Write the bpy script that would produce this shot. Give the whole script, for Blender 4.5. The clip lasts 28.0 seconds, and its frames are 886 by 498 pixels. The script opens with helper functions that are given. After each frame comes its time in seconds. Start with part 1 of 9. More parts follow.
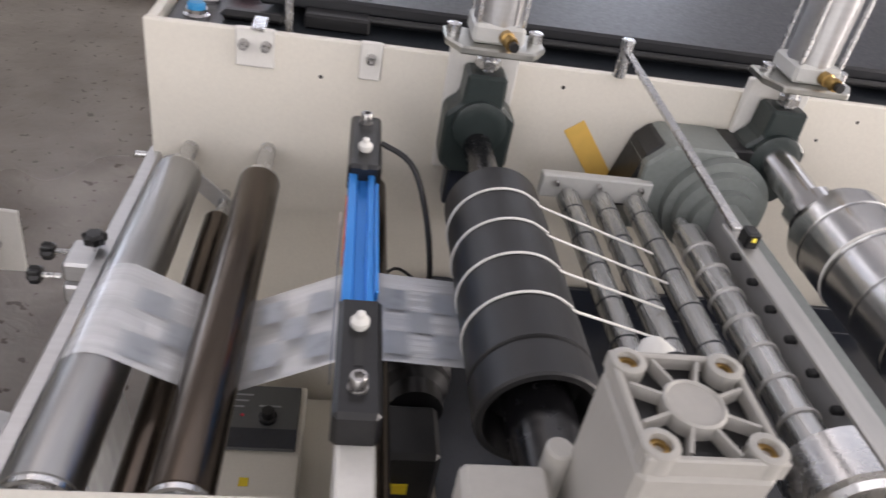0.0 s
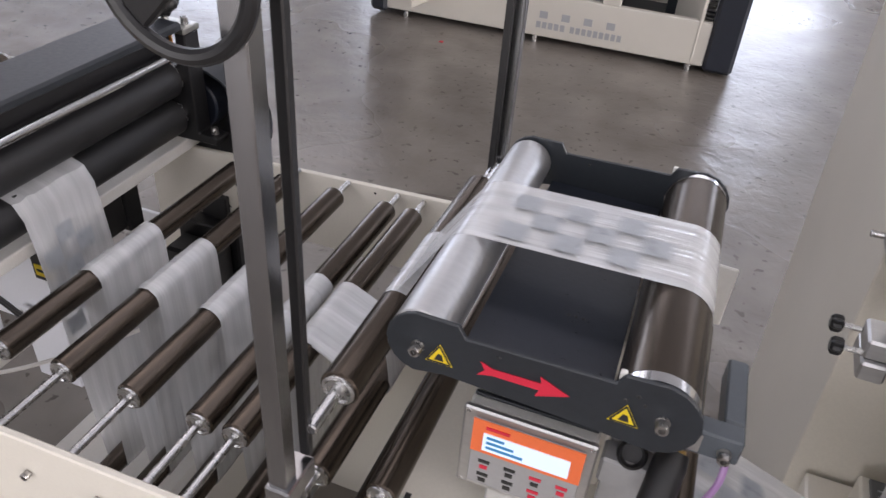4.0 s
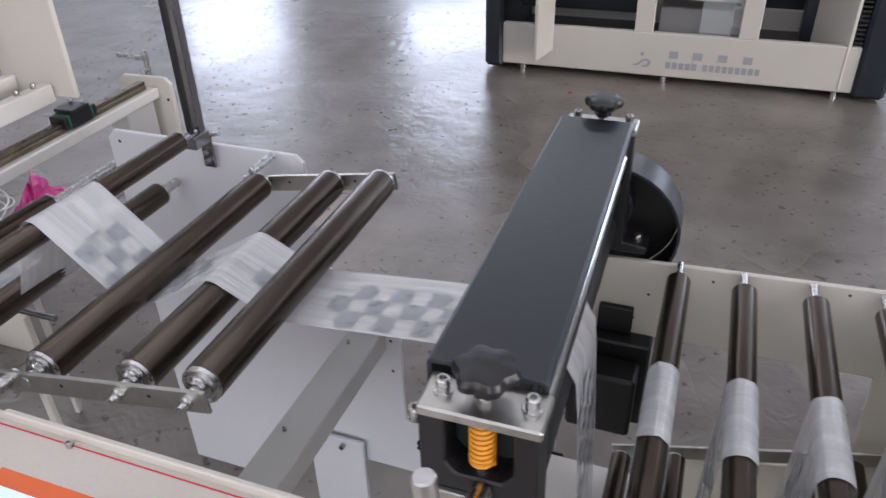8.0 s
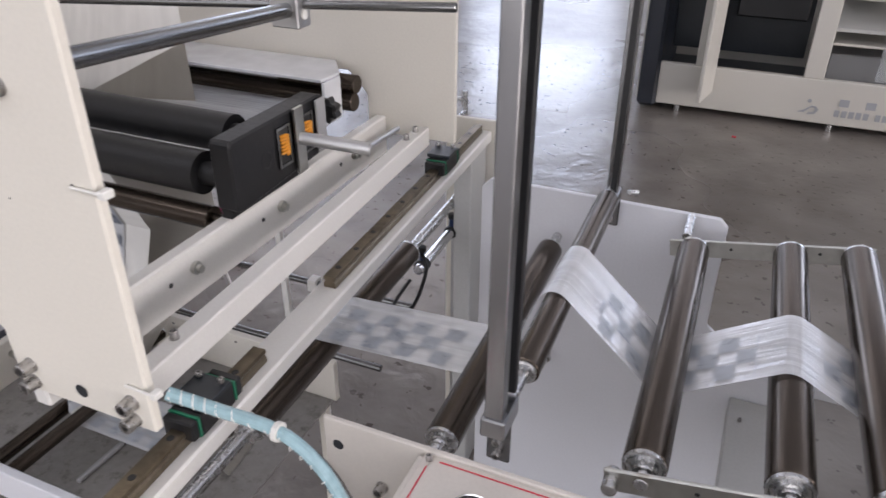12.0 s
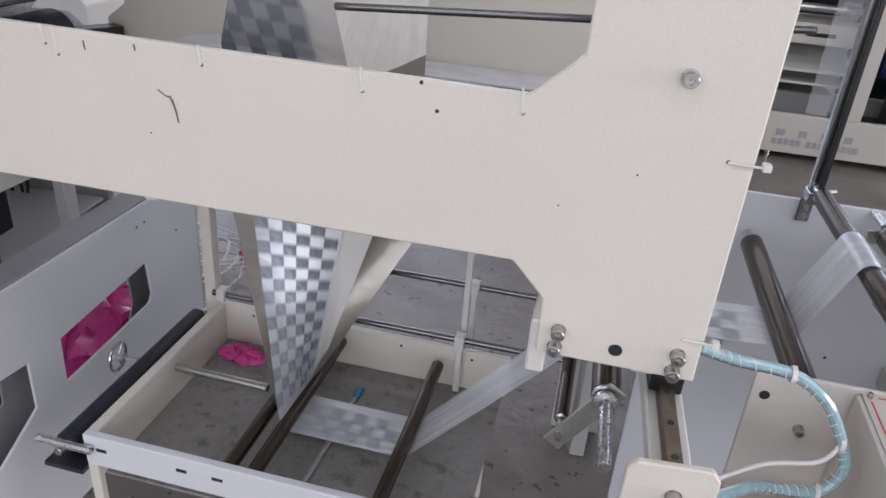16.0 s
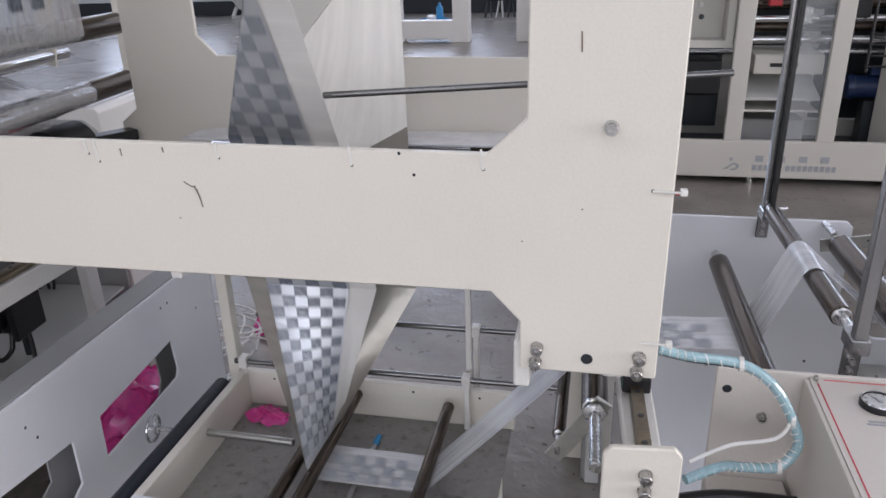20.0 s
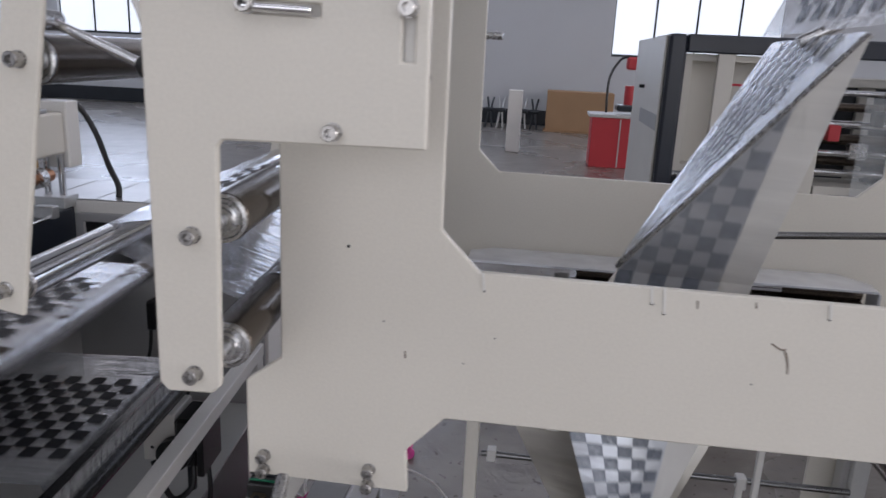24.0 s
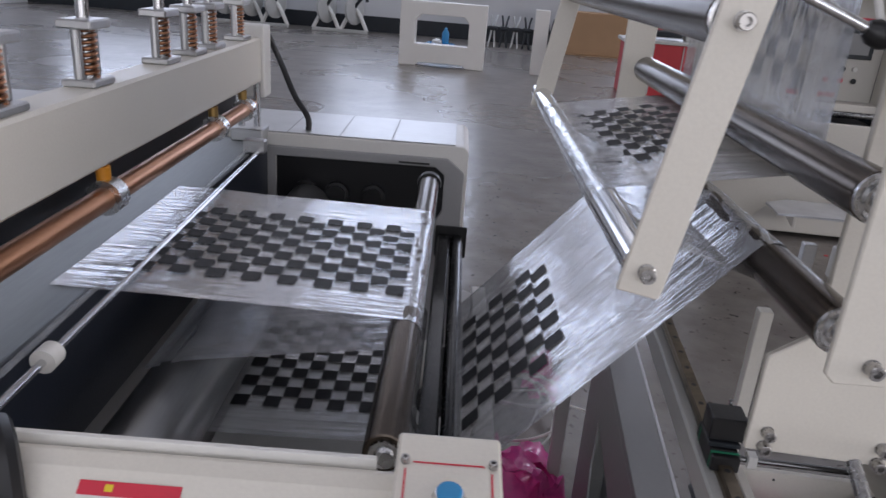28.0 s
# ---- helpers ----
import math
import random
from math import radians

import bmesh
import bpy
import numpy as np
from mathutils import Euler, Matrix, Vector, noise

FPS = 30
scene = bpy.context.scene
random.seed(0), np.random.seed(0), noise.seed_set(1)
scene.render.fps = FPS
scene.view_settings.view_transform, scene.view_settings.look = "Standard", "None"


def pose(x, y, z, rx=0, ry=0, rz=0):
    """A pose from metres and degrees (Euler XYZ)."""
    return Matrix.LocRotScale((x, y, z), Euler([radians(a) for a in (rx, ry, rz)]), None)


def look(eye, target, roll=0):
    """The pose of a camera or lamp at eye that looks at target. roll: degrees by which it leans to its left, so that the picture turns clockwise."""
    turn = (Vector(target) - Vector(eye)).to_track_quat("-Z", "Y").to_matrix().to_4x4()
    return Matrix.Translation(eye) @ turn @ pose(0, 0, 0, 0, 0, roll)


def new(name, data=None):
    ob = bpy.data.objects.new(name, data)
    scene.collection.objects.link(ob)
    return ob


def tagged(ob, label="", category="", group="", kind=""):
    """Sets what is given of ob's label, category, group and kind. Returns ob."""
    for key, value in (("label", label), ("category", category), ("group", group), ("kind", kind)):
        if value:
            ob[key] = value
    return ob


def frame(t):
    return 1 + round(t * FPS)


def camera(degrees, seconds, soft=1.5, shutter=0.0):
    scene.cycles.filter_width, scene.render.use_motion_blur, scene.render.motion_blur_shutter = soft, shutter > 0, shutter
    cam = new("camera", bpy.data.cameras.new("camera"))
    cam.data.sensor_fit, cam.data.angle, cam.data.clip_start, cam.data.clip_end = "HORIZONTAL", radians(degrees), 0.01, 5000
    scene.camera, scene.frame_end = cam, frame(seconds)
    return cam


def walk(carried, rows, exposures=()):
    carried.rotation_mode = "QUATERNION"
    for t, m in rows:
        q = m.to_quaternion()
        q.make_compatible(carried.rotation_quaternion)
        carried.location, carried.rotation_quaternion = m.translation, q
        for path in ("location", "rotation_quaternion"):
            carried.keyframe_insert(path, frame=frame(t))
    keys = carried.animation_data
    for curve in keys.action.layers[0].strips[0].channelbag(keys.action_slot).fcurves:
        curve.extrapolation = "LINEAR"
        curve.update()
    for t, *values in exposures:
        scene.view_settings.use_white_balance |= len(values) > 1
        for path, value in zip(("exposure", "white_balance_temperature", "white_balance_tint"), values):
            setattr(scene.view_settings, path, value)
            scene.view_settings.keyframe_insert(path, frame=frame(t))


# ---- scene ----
cam = camera(62.3, 28.0, 1.5, 0.35)
PATH = [
    (0, (0.569, 1.486, 1.621), (0.993, 3.076, 0.485), 13.5),
    (0.5, (0.483, 1.471, 1.624), (0.808, 3.086, 0.49), 12.9),
    (1, (0.425, 1.463, 1.625), (0.664, 3.096, 0.496), 12.8),
    (1.5, (0.375, 1.442, 1.622), (0.488, 3.097, 0.504), 12.2),
    (2, (0.298, 1.404, 1.617), (0.267, 3.064, 0.503), 11.4),
    (2.5, (0.232, 1.383, 1.612), (0.025, 3.022, 0.485), 9.9),
    (3, (0.172, 1.39, 1.603), (-0.189, 2.992, 0.461), 8.1),
    (3.5, (0.111, 1.417, 1.594), (-0.363, 2.981, 0.441), 6.3),
    (5.5, (-0.122, 1.392, 1.587), (-0.629, 2.968, 0.465), 2.2),
    (6, (-0.258, 1.337, 1.593), (-0.756, 2.93, 0.491), 1.1),
    (6.5, (-0.384, 1.3, 1.597), (-0.886, 2.895, 0.5), -0.0),
    (7, (-0.489, 1.316, 1.585), (-1.021, 2.909, 0.499), -0.8),
    (7.5, (-0.604, 1.368, 1.579), (-1.184, 2.952, 0.504), -1.4),
    (8, (-0.684, 1.371, 1.582), (-1.287, 2.957, 0.523), -1.5),
    (8.5, (-0.791, 1.334, 1.588), (-1.394, 2.93, 0.545), -1.4),
    (9, (-0.906, 1.293, 1.596), (-1.487, 2.902, 0.56), -1.1),
    (9.5, (-1.019, 1.26, 1.592), (-1.581, 2.869, 0.545), -0.8),
    (10, (-1.114, 1.284, 1.577), (-1.663, 2.886, 0.513), -0.4),
    (10.5, (-1.219, 1.323, 1.569), (-1.778, 2.913, 0.492), -0.2),
    (11, (-1.3, 1.333, 1.568), (-1.89, 2.914, 0.495), -0.1),
    (11.5, (-1.356, 1.288, 1.585), (-1.995, 2.871, 0.542), -0.0),
    (12, (-1.4, 1.218, 1.603), (-2.094, 2.805, 0.603), 0.1),
    (12.5, (-1.456, 1.138, 1.612), (-2.171, 2.734, 0.64), 0.6),
    (13, (-1.556, 1.086, 1.602), (-2.269, 2.691, 0.646), 0.8),
    (13.5, (-1.711, 1.075, 1.577), (-2.417, 2.684, 0.62), 0.6),
    (15.5, (-2.041, 0.845, 1.581), (-2.442, 2.56, 0.633), 3.8),
    (16, (-2.066, 0.837, 1.581), (-2.431, 2.577, 0.666), 4.5),
    (16.5, (-2.085, 0.834, 1.587), (-2.428, 2.598, 0.709), 4.3),
    (17, (-2.09, 0.817, 1.6), (-2.427, 2.602, 0.761), 3.5),
    (17.5, (-2.083, 0.773, 1.611), (-2.418, 2.567, 0.791), 2.2),
    (18, (-2.058, 0.707, 1.628), (-2.4, 2.503, 0.817), 0.9),
    (18.5, (-2.034, 0.676, 1.632), (-2.375, 2.47, 0.816), -0.1),
    (19, (-2.012, 0.677, 1.633), (-2.366, 2.468, 0.817), -1.0),
    (19.5, (-2.001, 0.68, 1.632), (-2.369, 2.475, 0.831), -1.5),
    (20, (-2.002, 0.681, 1.632), (-2.405, 2.484, 0.865), -1.8),
    (20.5, (-2.045, 0.711, 1.643), (-2.505, 2.531, 0.954), -2.1),
    (21, (-2.16, 0.772, 1.644), (-2.688, 2.597, 1.022), -2.3),
    (21.5, (-2.38, 0.806, 1.689), (-2.793, 2.673, 1.102), -1.4),
    (23.5, (-2.751, 0.661, 1.666), (-2.994, 2.588, 1.19), 1.6),
    (24, (-2.91, 0.713, 1.649), (-3.152, 2.632, 1.137), 2.7),
    (24.5, (-3.027, 0.731, 1.643), (-3.283, 2.634, 1.082), 3.4),
    (25, (-3.115, 0.713, 1.647), (-3.366, 2.607, 1.055), 4.1),
    (25.5, (-3.219, 0.654, 1.656), (-3.46, 2.542, 1.04), 4.4),
    (26, (-3.318, 0.599, 1.663), (-3.543, 2.482, 1.029), 4.3),
    (26.5, (-3.387, 0.589, 1.661), (-3.578, 2.474, 1.021), 4.5),
    (27, (-3.464, 0.634, 1.651), (-3.628, 2.514, 0.991), 4.7),
    (27.5, (-3.57, 0.688, 1.645), (-3.726, 2.559, 0.956), 4.7),
    (28, (-3.665, 0.704, 1.649), (-3.828, 2.565, 0.936), 4.5),
]
walk(cam, [(t, look(eye, target, roll)) for t, eye, target, roll in PATH],
     [(0, 0.14, 7000, 19), (1, 0.23, 7000, 19), (2, 0.20, 7000, 19), (3, 0.11, 7000, 20), (6, 0.14, 6600, 18), (8, 0.05, 6600, 18), (11, 0.03, 6650, 18), (13, -0.12, 6700, 20), (16, -0.22, 6450, 18), (18, -0.18, 6450, 18), (20, -0.18, 6450, 18), (21, -0.27, 6450, 18), (24, -0.68, 6450, 18), (25, -0.59, 6450, 18), (26, -0.69, 6450, 19), (28, -0.6, 6450, 19)])

# ---- light ----
world = bpy.data.worlds.new("sky")
scene.world = world
world.use_nodes = True
_wn = world.node_tree.nodes
_sky = _wn.new("ShaderNodeTexSky")
_sky.sky_type, _sky.sun_disc = "NISHITA", False
_sky.sun_elevation, _sky.sun_rotation = radians(42), radians(-35)
world.node_tree.links.new(_sky.outputs[0], _wn["Background"].inputs[0])
_wn["Background"].inputs[1].default_value = 0.12


def area(name, m, sx, sy, watts, colour=(1, 1, 1)):
    d = bpy.data.lights.new(name, "AREA")
    d.shape, d.size, d.size_y, d.energy, d.color = "RECTANGLE", sx, sy, watts, colour
    ob = new(name, d)
    ob.matrix_world = m
    return ob


# daylight of the gable windows; roof strips and gate behind the camera are unseen, added light
for _y, _w in ((-2.0, 380), (5.5, 160), (12.5, 330)):
    area("added_overhead_light", pose(-3, _y, 6.3, 0, 0, 0), 26, 1.6, _w, (0.95, 0.975, 1.0))
for _x in (-14.2, -6.8, 0.65, 8.1):
    area("window_daylight", pose(_x, 19.8, 4.0, -90, 0, 0), 3.6, 4.0, 215, (0.66, 0.79, 1.0))
area("added_front_light", pose(-2.5, -5.7, 2.5, 90, 0, 0), 9.0, 4.2, 290, (0.97, 0.985, 1.0))
area("side_daylight", pose(13.7, 0.0, 3.2, 90, 0, 90), 9.0, 3.6, 1500, (1.0, 0.985, 0.96))


# ---- materials ----
def mat(name, colour, rough=0.5, metal=0.0, scale=30.0, vary=0.06, bump=0.0, stretch=(1, 1, 1), wear=0.0, wear_colour=(0.3, 0.3, 0.3), big=2.0,
        coat=0.0, trans=0.0, alpha=1.0, emit=0.0, island=0.0):
    """A surface with grain, blotches at a larger scale, wear and relief."""
    m = bpy.data.materials.new(name)
    m.use_nodes = True
    nt = m.node_tree
    n, l = nt.nodes, nt.links
    b = n["Principled BSDF"]
    b.inputs["Roughness"].default_value, b.inputs["Metallic"].default_value = rough, metal
    b.inputs["Coat Weight"].default_value, b.inputs["Transmission Weight"].default_value, b.inputs["Alpha"].default_value = coat, trans, alpha
    tc, mp = n.new("ShaderNodeTexCoord"), n.new("ShaderNodeMapping")
    mp.inputs["Scale"].default_value = stretch
    l.new(tc.outputs["Object"], mp.inputs[0])
    fine, wide = n.new("ShaderNodeTexNoise"), n.new("ShaderNodeTexNoise")
    fine.inputs["Scale"].default_value, wide.inputs["Scale"].default_value = scale, big
    fine.inputs["Detail"].default_value = wide.inputs["Detail"].default_value = 4
    l.new(mp.outputs[0], fine.inputs[0])
    l.new(tc.outputs["Object"], wide.inputs[0])
    add = n.new("ShaderNodeMath")
    add.operation = "ADD"
    l.new(fine.outputs[0], add.inputs[0])
    l.new(wide.outputs[0], add.inputs[1])
    ramp = n.new("ShaderNodeMapRange")
    ramp.inputs[1].default_value, ramp.inputs[2].default_value = 0.6, 1.4
    ramp.inputs[3].default_value, ramp.inputs[4].default_value = 1 - vary, 1 + vary
    l.new(add.outputs[0], ramp.inputs[0])
    mul = n.new("ShaderNodeVectorMath")
    mul.operation = "SCALE"
    mul.inputs[0].default_value = colour
    l.new(ramp.outputs[0], mul.inputs["Scale"])
    out = mul.outputs[0]
    if wear:
        wn, wr, mix = n.new("ShaderNodeTexNoise"), n.new("ShaderNodeValToRGB"), n.new("ShaderNodeMix")
        wn.inputs["Scale"].default_value, wn.inputs["Detail"].default_value, wn.inputs["Roughness"].default_value = scale * 0.35, 8, 0.7
        wr.color_ramp.elements[0].position, wr.color_ramp.elements[1].position = 0.62 - wear * 0.2, 0.74
        mix.data_type = "RGBA"
        l.new(tc.outputs["Object"], wn.inputs[0])
        l.new(wn.outputs[0], wr.inputs[0])
        l.new(wr.outputs[0], mix.inputs[0])
        l.new(out, mix.inputs[6])
        mix.inputs[7].default_value = (*wear_colour, 1)
        out = mix.outputs[2]
    l.new(out, b.inputs["Base Color"])
    rr = n.new("ShaderNodeMapRange")
    rr.inputs[3].default_value, rr.inputs[4].default_value = max(rough - (0.04 if metal > 0.5 else 0.12), 0.02), min(rough + (0.04 if metal > 0.5 else 0.12), 1)
    l.new(fine.outputs[0], rr.inputs[0])
    l.new(rr.outputs[0], b.inputs["Roughness"])
    if bump:
        bp = n.new("ShaderNodeBump")
        bp.inputs["Strength"].default_value, bp.inputs["Distance"].default_value = bump, 0.002
        l.new(fine.outputs[0], bp.inputs["Height"])
        l.new(bp.outputs[0], b.inputs["Normal"])
    if emit:
        b.inputs["Emission Color"].default_value, b.inputs["Emission Strength"].default_value = (*colour, 1), emit
    return m


WHITE = mat("cream_powder_coat", (0.70, 0.665, 0.590), 0.42, scale=220, vary=0.05, bump=0.12, big=3)
PANELC = mat("greyish_cream_coat", (0.600, 0.562, 0.512), 0.42, scale=220, vary=0.05, bump=0.12, big=3)
WHITE2 = mat("white_powder_coat", (0.70, 0.685, 0.65), 0.38, scale=220, vary=0.05, bump=0.1, big=3)
# cream of the second machine, coloured darker for the shade it stands in
CREAM_SHADED = mat("shaded_cream_coat", (0.56, 0.54, 0.49), 0.45, scale=220, vary=0.05, bump=0.1, big=3)
WALL = mat("painted_plaster", (0.60, 0.61, 0.625), 0.8, scale=40, vary=0.06, bump=0.1, big=0.4)
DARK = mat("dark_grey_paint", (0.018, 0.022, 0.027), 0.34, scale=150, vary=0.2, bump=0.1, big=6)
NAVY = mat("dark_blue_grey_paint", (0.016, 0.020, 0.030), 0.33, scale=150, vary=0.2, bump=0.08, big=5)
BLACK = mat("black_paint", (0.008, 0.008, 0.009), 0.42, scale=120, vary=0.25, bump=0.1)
RUBBER = mat("black_rubber", (0.013, 0.013, 0.014), 0.48, scale=90, vary=0.2, bump=0.08, stretch=(1, 0.2, 1))
PLASTIC = mat("black_plastic", (0.009, 0.009, 0.010), 0.35, scale=200, vary=0.2, bump=0.1)
GLOSSB = mat("glossy_black_bar", (0.007, 0.007, 0.008), 0.24, scale=120, vary=0.2, bump=0.03)
BRONZE = mat("bronze_anodised_roller", (0.088, 0.070, 0.056), 0.24, 0.85, scale=120, vary=0.16, bump=0.05, stretch=(1, 0.04, 1), big=9)
BEDM = mat("bluish_bed_steel", (0.30, 0.33, 0.345), 0.5, 0.55, scale=140, vary=0.1, bump=0.05, stretch=(1, 0.1, 1), big=4)
DULL = mat("dull_grey_steel", (0.46, 0.455, 0.44), 0.36, 0.6, scale=120, vary=0.14, bump=0.01, stretch=(1, 0.1, 1), big=10)
BOLTM = mat("plain_screw_steel", (0.42, 0.41, 0.40), 0.28, 1.0, scale=200, vary=0.2, bump=0.05)
STEEL = mat("ground_steel", (0.56, 0.56, 0.56), 0.27, 1.0, scale=90, vary=0.08, big=10)
DARKST = mat("dark_polished_steel", (0.20, 0.20, 0.20), 0.25, 1.0, scale=120, vary=0.08, big=10)
CHROME = mat("chromed_steel", (0.68, 0.68, 0.69), 0.16, 1.0, scale=90, vary=0.08, big=10)
ALU = mat("brushed_aluminium", (0.55, 0.55, 0.55), 0.40, 1.0, scale=180, vary=0.1, bump=0.03, stretch=(0.1, 1, 1), big=10)
ZINC = mat("zinc_plated_plate", (0.50, 0.50, 0.47), 0.32, 1.0, scale=60, vary=0.16, bump=0.01, wear=0.3, wear_colour=(0.33, 0.30, 0.24))
RAIL = mat("oiled_rail_steel", (0.20, 0.165, 0.12), 0.35, 0.9, scale=50, vary=0.3, bump=0.1, wear=0.5, wear_colour=(0.08, 0.06, 0.04))
TRAYM = mat("bright_tray_sheet", (0.80, 0.82, 0.86), 0.14, 0.35, scale=20, vary=0.12, bump=0.1, big=5)
BRASS = mat("brass", (0.42, 0.27, 0.10), 0.35, 1.0, scale=120, vary=0.1)
COPPER = mat("copper_tube", (0.40, 0.19, 0.10), 0.3, 0.9, scale=25, vary=0.15, big=4, stretch=(1, 0.1, 1))
GREENP = mat("dark_green_cast_iron", (0.022, 0.032, 0.031), 0.4, scale=140, vary=0.2, bump=0.15)
GREENG = mat("grey_green_cast_iron", (0.20, 0.22, 0.21), 0.4, scale=140, vary=0.15, bump=0.15)
GREENC = mat("green_plastic", (0.01, 0.16, 0.085), 0.4, scale=120)
BLUE = mat("blue_anodised_aluminium", (0.025, 0.25, 0.70), 0.32, 0.35, scale=200, vary=0.08, stretch=(1, 0.1, 1))
ORANGE = mat("orange_plastic", (0.80, 0.16, 0.05), 0.45, scale=200, vary=0.05)
SPRING = mat("orange_spring_paint", (0.75, 0.30, 0.02), 0.4, scale=200, vary=0.05)
YELLOW = mat("yellow_print", (0.78, 0.58, 0.02), 0.5, scale=200, vary=0.05)
AMBER = mat("amber_tape", (0.80, 0.50, 0.12), 0.5, scale=60, vary=0.08)
RED = mat("red_print", (0.62, 0.02, 0.05), 0.45, scale=200, vary=0.05)
REDCAB = mat("red_paint", (0.50, 0.04, 0.05), 0.45, scale=100, vary=0.1)
LCD = mat("lit_display", (0.62, 0.78, 0.92), 0.2, scale=100, vary=0.03, emit=0.35)
GREENL = mat("green_signal_lens", (0.012, 0.62, 0.07), 0.25, scale=100, vary=0.03, emit=1.3)
BLUEB = mat("blue_button", (0.02, 0.24, 0.50), 0.35, scale=100, vary=0.05)
HUBB = mat("brown_hub", (0.22, 0.10, 0.05), 0.5, scale=100, vary=0.1)
ORANGEB = mat("orange_button", (0.75, 0.25, 0.03), 0.35, scale=100, vary=0.05)
BLUEM = mat("blue_motor_paint", (0.012, 0.03, 0.09), 0.4, scale=120, vary=0.15, bump=0.1)
GREENB = mat("green_button", (0.02, 0.32, 0.14), 0.35, scale=100, vary=0.05)
GREY = mat("grey_plastic", (0.30, 0.30, 0.30), 0.45, scale=160, vary=0.06)
YELLOWL = mat("yellow_signal_lens", (0.9, 0.75, 0.1), 0.3, scale=100, vary=0.03, emit=0.4)
LIGHTG = mat("light_grey_paint", (0.50, 0.50, 0.48), 0.4, scale=160, vary=0.06, bump=0.05)
WPLAST = mat("white_plastic", (0.72, 0.71, 0.67), 0.4, scale=160, vary=0.04)
CREAMP = mat("cream_cast_cylinder", (0.40, 0.385, 0.355), 0.45, scale=160, vary=0.06, bump=0.08)
ALU2 = mat("satin_aluminium", (0.35, 0.35, 0.345), 0.33, 1.0, scale=160, vary=0.1, bump=0.06, stretch=(1, 0.08, 1), big=8)
CORD = mat("white_cord", (0.74, 0.73, 0.70), 0.6, scale=400, vary=0.08, bump=0.2)
PINK = mat("pink_film", (0.80, 0.09, 0.38), 0.22, scale=40, vary=0.25, bump=0.3, coat=0.4)
CARD = mat("brown_cardboard", (0.36, 0.22, 0.12), 0.8, scale=60, vary=0.12)
PRINT_D = mat("dark_print", (0.010, 0.011, 0.014), 0.6, scale=60, vary=0.2)
PRINT_G = mat("grey_print", (0.35, 0.375, 0.405), 0.3, scale=60, vary=0.2)
PRINT_M = mat("blue_grey_print", (0.165, 0.185, 0.22), 0.28, scale=60, vary=0.2)
IDLER = mat("zinc_plated_tube", (0.42, 0.425, 0.42), 0.27, 0.9, scale=110, vary=0.18, bump=0.03, stretch=(1, 0.08, 1), big=8)
GREYPN = mat("grey_panel_film", (0.10, 0.105, 0.105), 0.4, scale=160, vary=0.08)
ROLST = mat("turned_bright_steel", (0.60, 0.60, 0.60), 0.22, 1.0, scale=110, vary=0.14, bump=0.02, stretch=(1, 0.05, 1), big=6)
LIDM = mat("dull_black_lid", (0.012, 0.013, 0.016), 0.46, scale=140, vary=0.2, bump=0.04, big=5)
GREYB = mat("blue_grey_sensor_case", (0.085, 0.10, 0.115), 0.4, scale=160, vary=0.1, bump=0.05)
ORANGEL = mat("orange_signal_lens", (0.9, 0.35, 0.05), 0.3, scale=100, vary=0.03, emit=0.8)
GREYP = mat("grey_parts_and_housing_shade", (0.33, 0.33, 0.33), 0.45, scale=160, vary=0.06, bump=0.06, big=3)
LETTER = mat("grey_lettering", (0.34, 0.35, 0.37), 0.5, scale=200, vary=0.05)
# pale sheets coloured brighter and bluer, for the sky's light on them
BLUEW = mat("sky_tinted_white_sheet", (0.72, 0.73, 0.765), 0.36, scale=200, vary=0.04, bump=0.05, big=3)
HOSE = mat("spiral_wrapped_hose", (0.30, 0.46, 0.50), 0.18, scale=90, vary=0.25, coat=0.8)
INKBLK = mat("black_ink", (0.02, 0.02, 0.02), 0.5, scale=200)
FACE = mat("gauge_face", (0.55, 0.56, 0.55), 0.3, scale=200, vary=0.03)


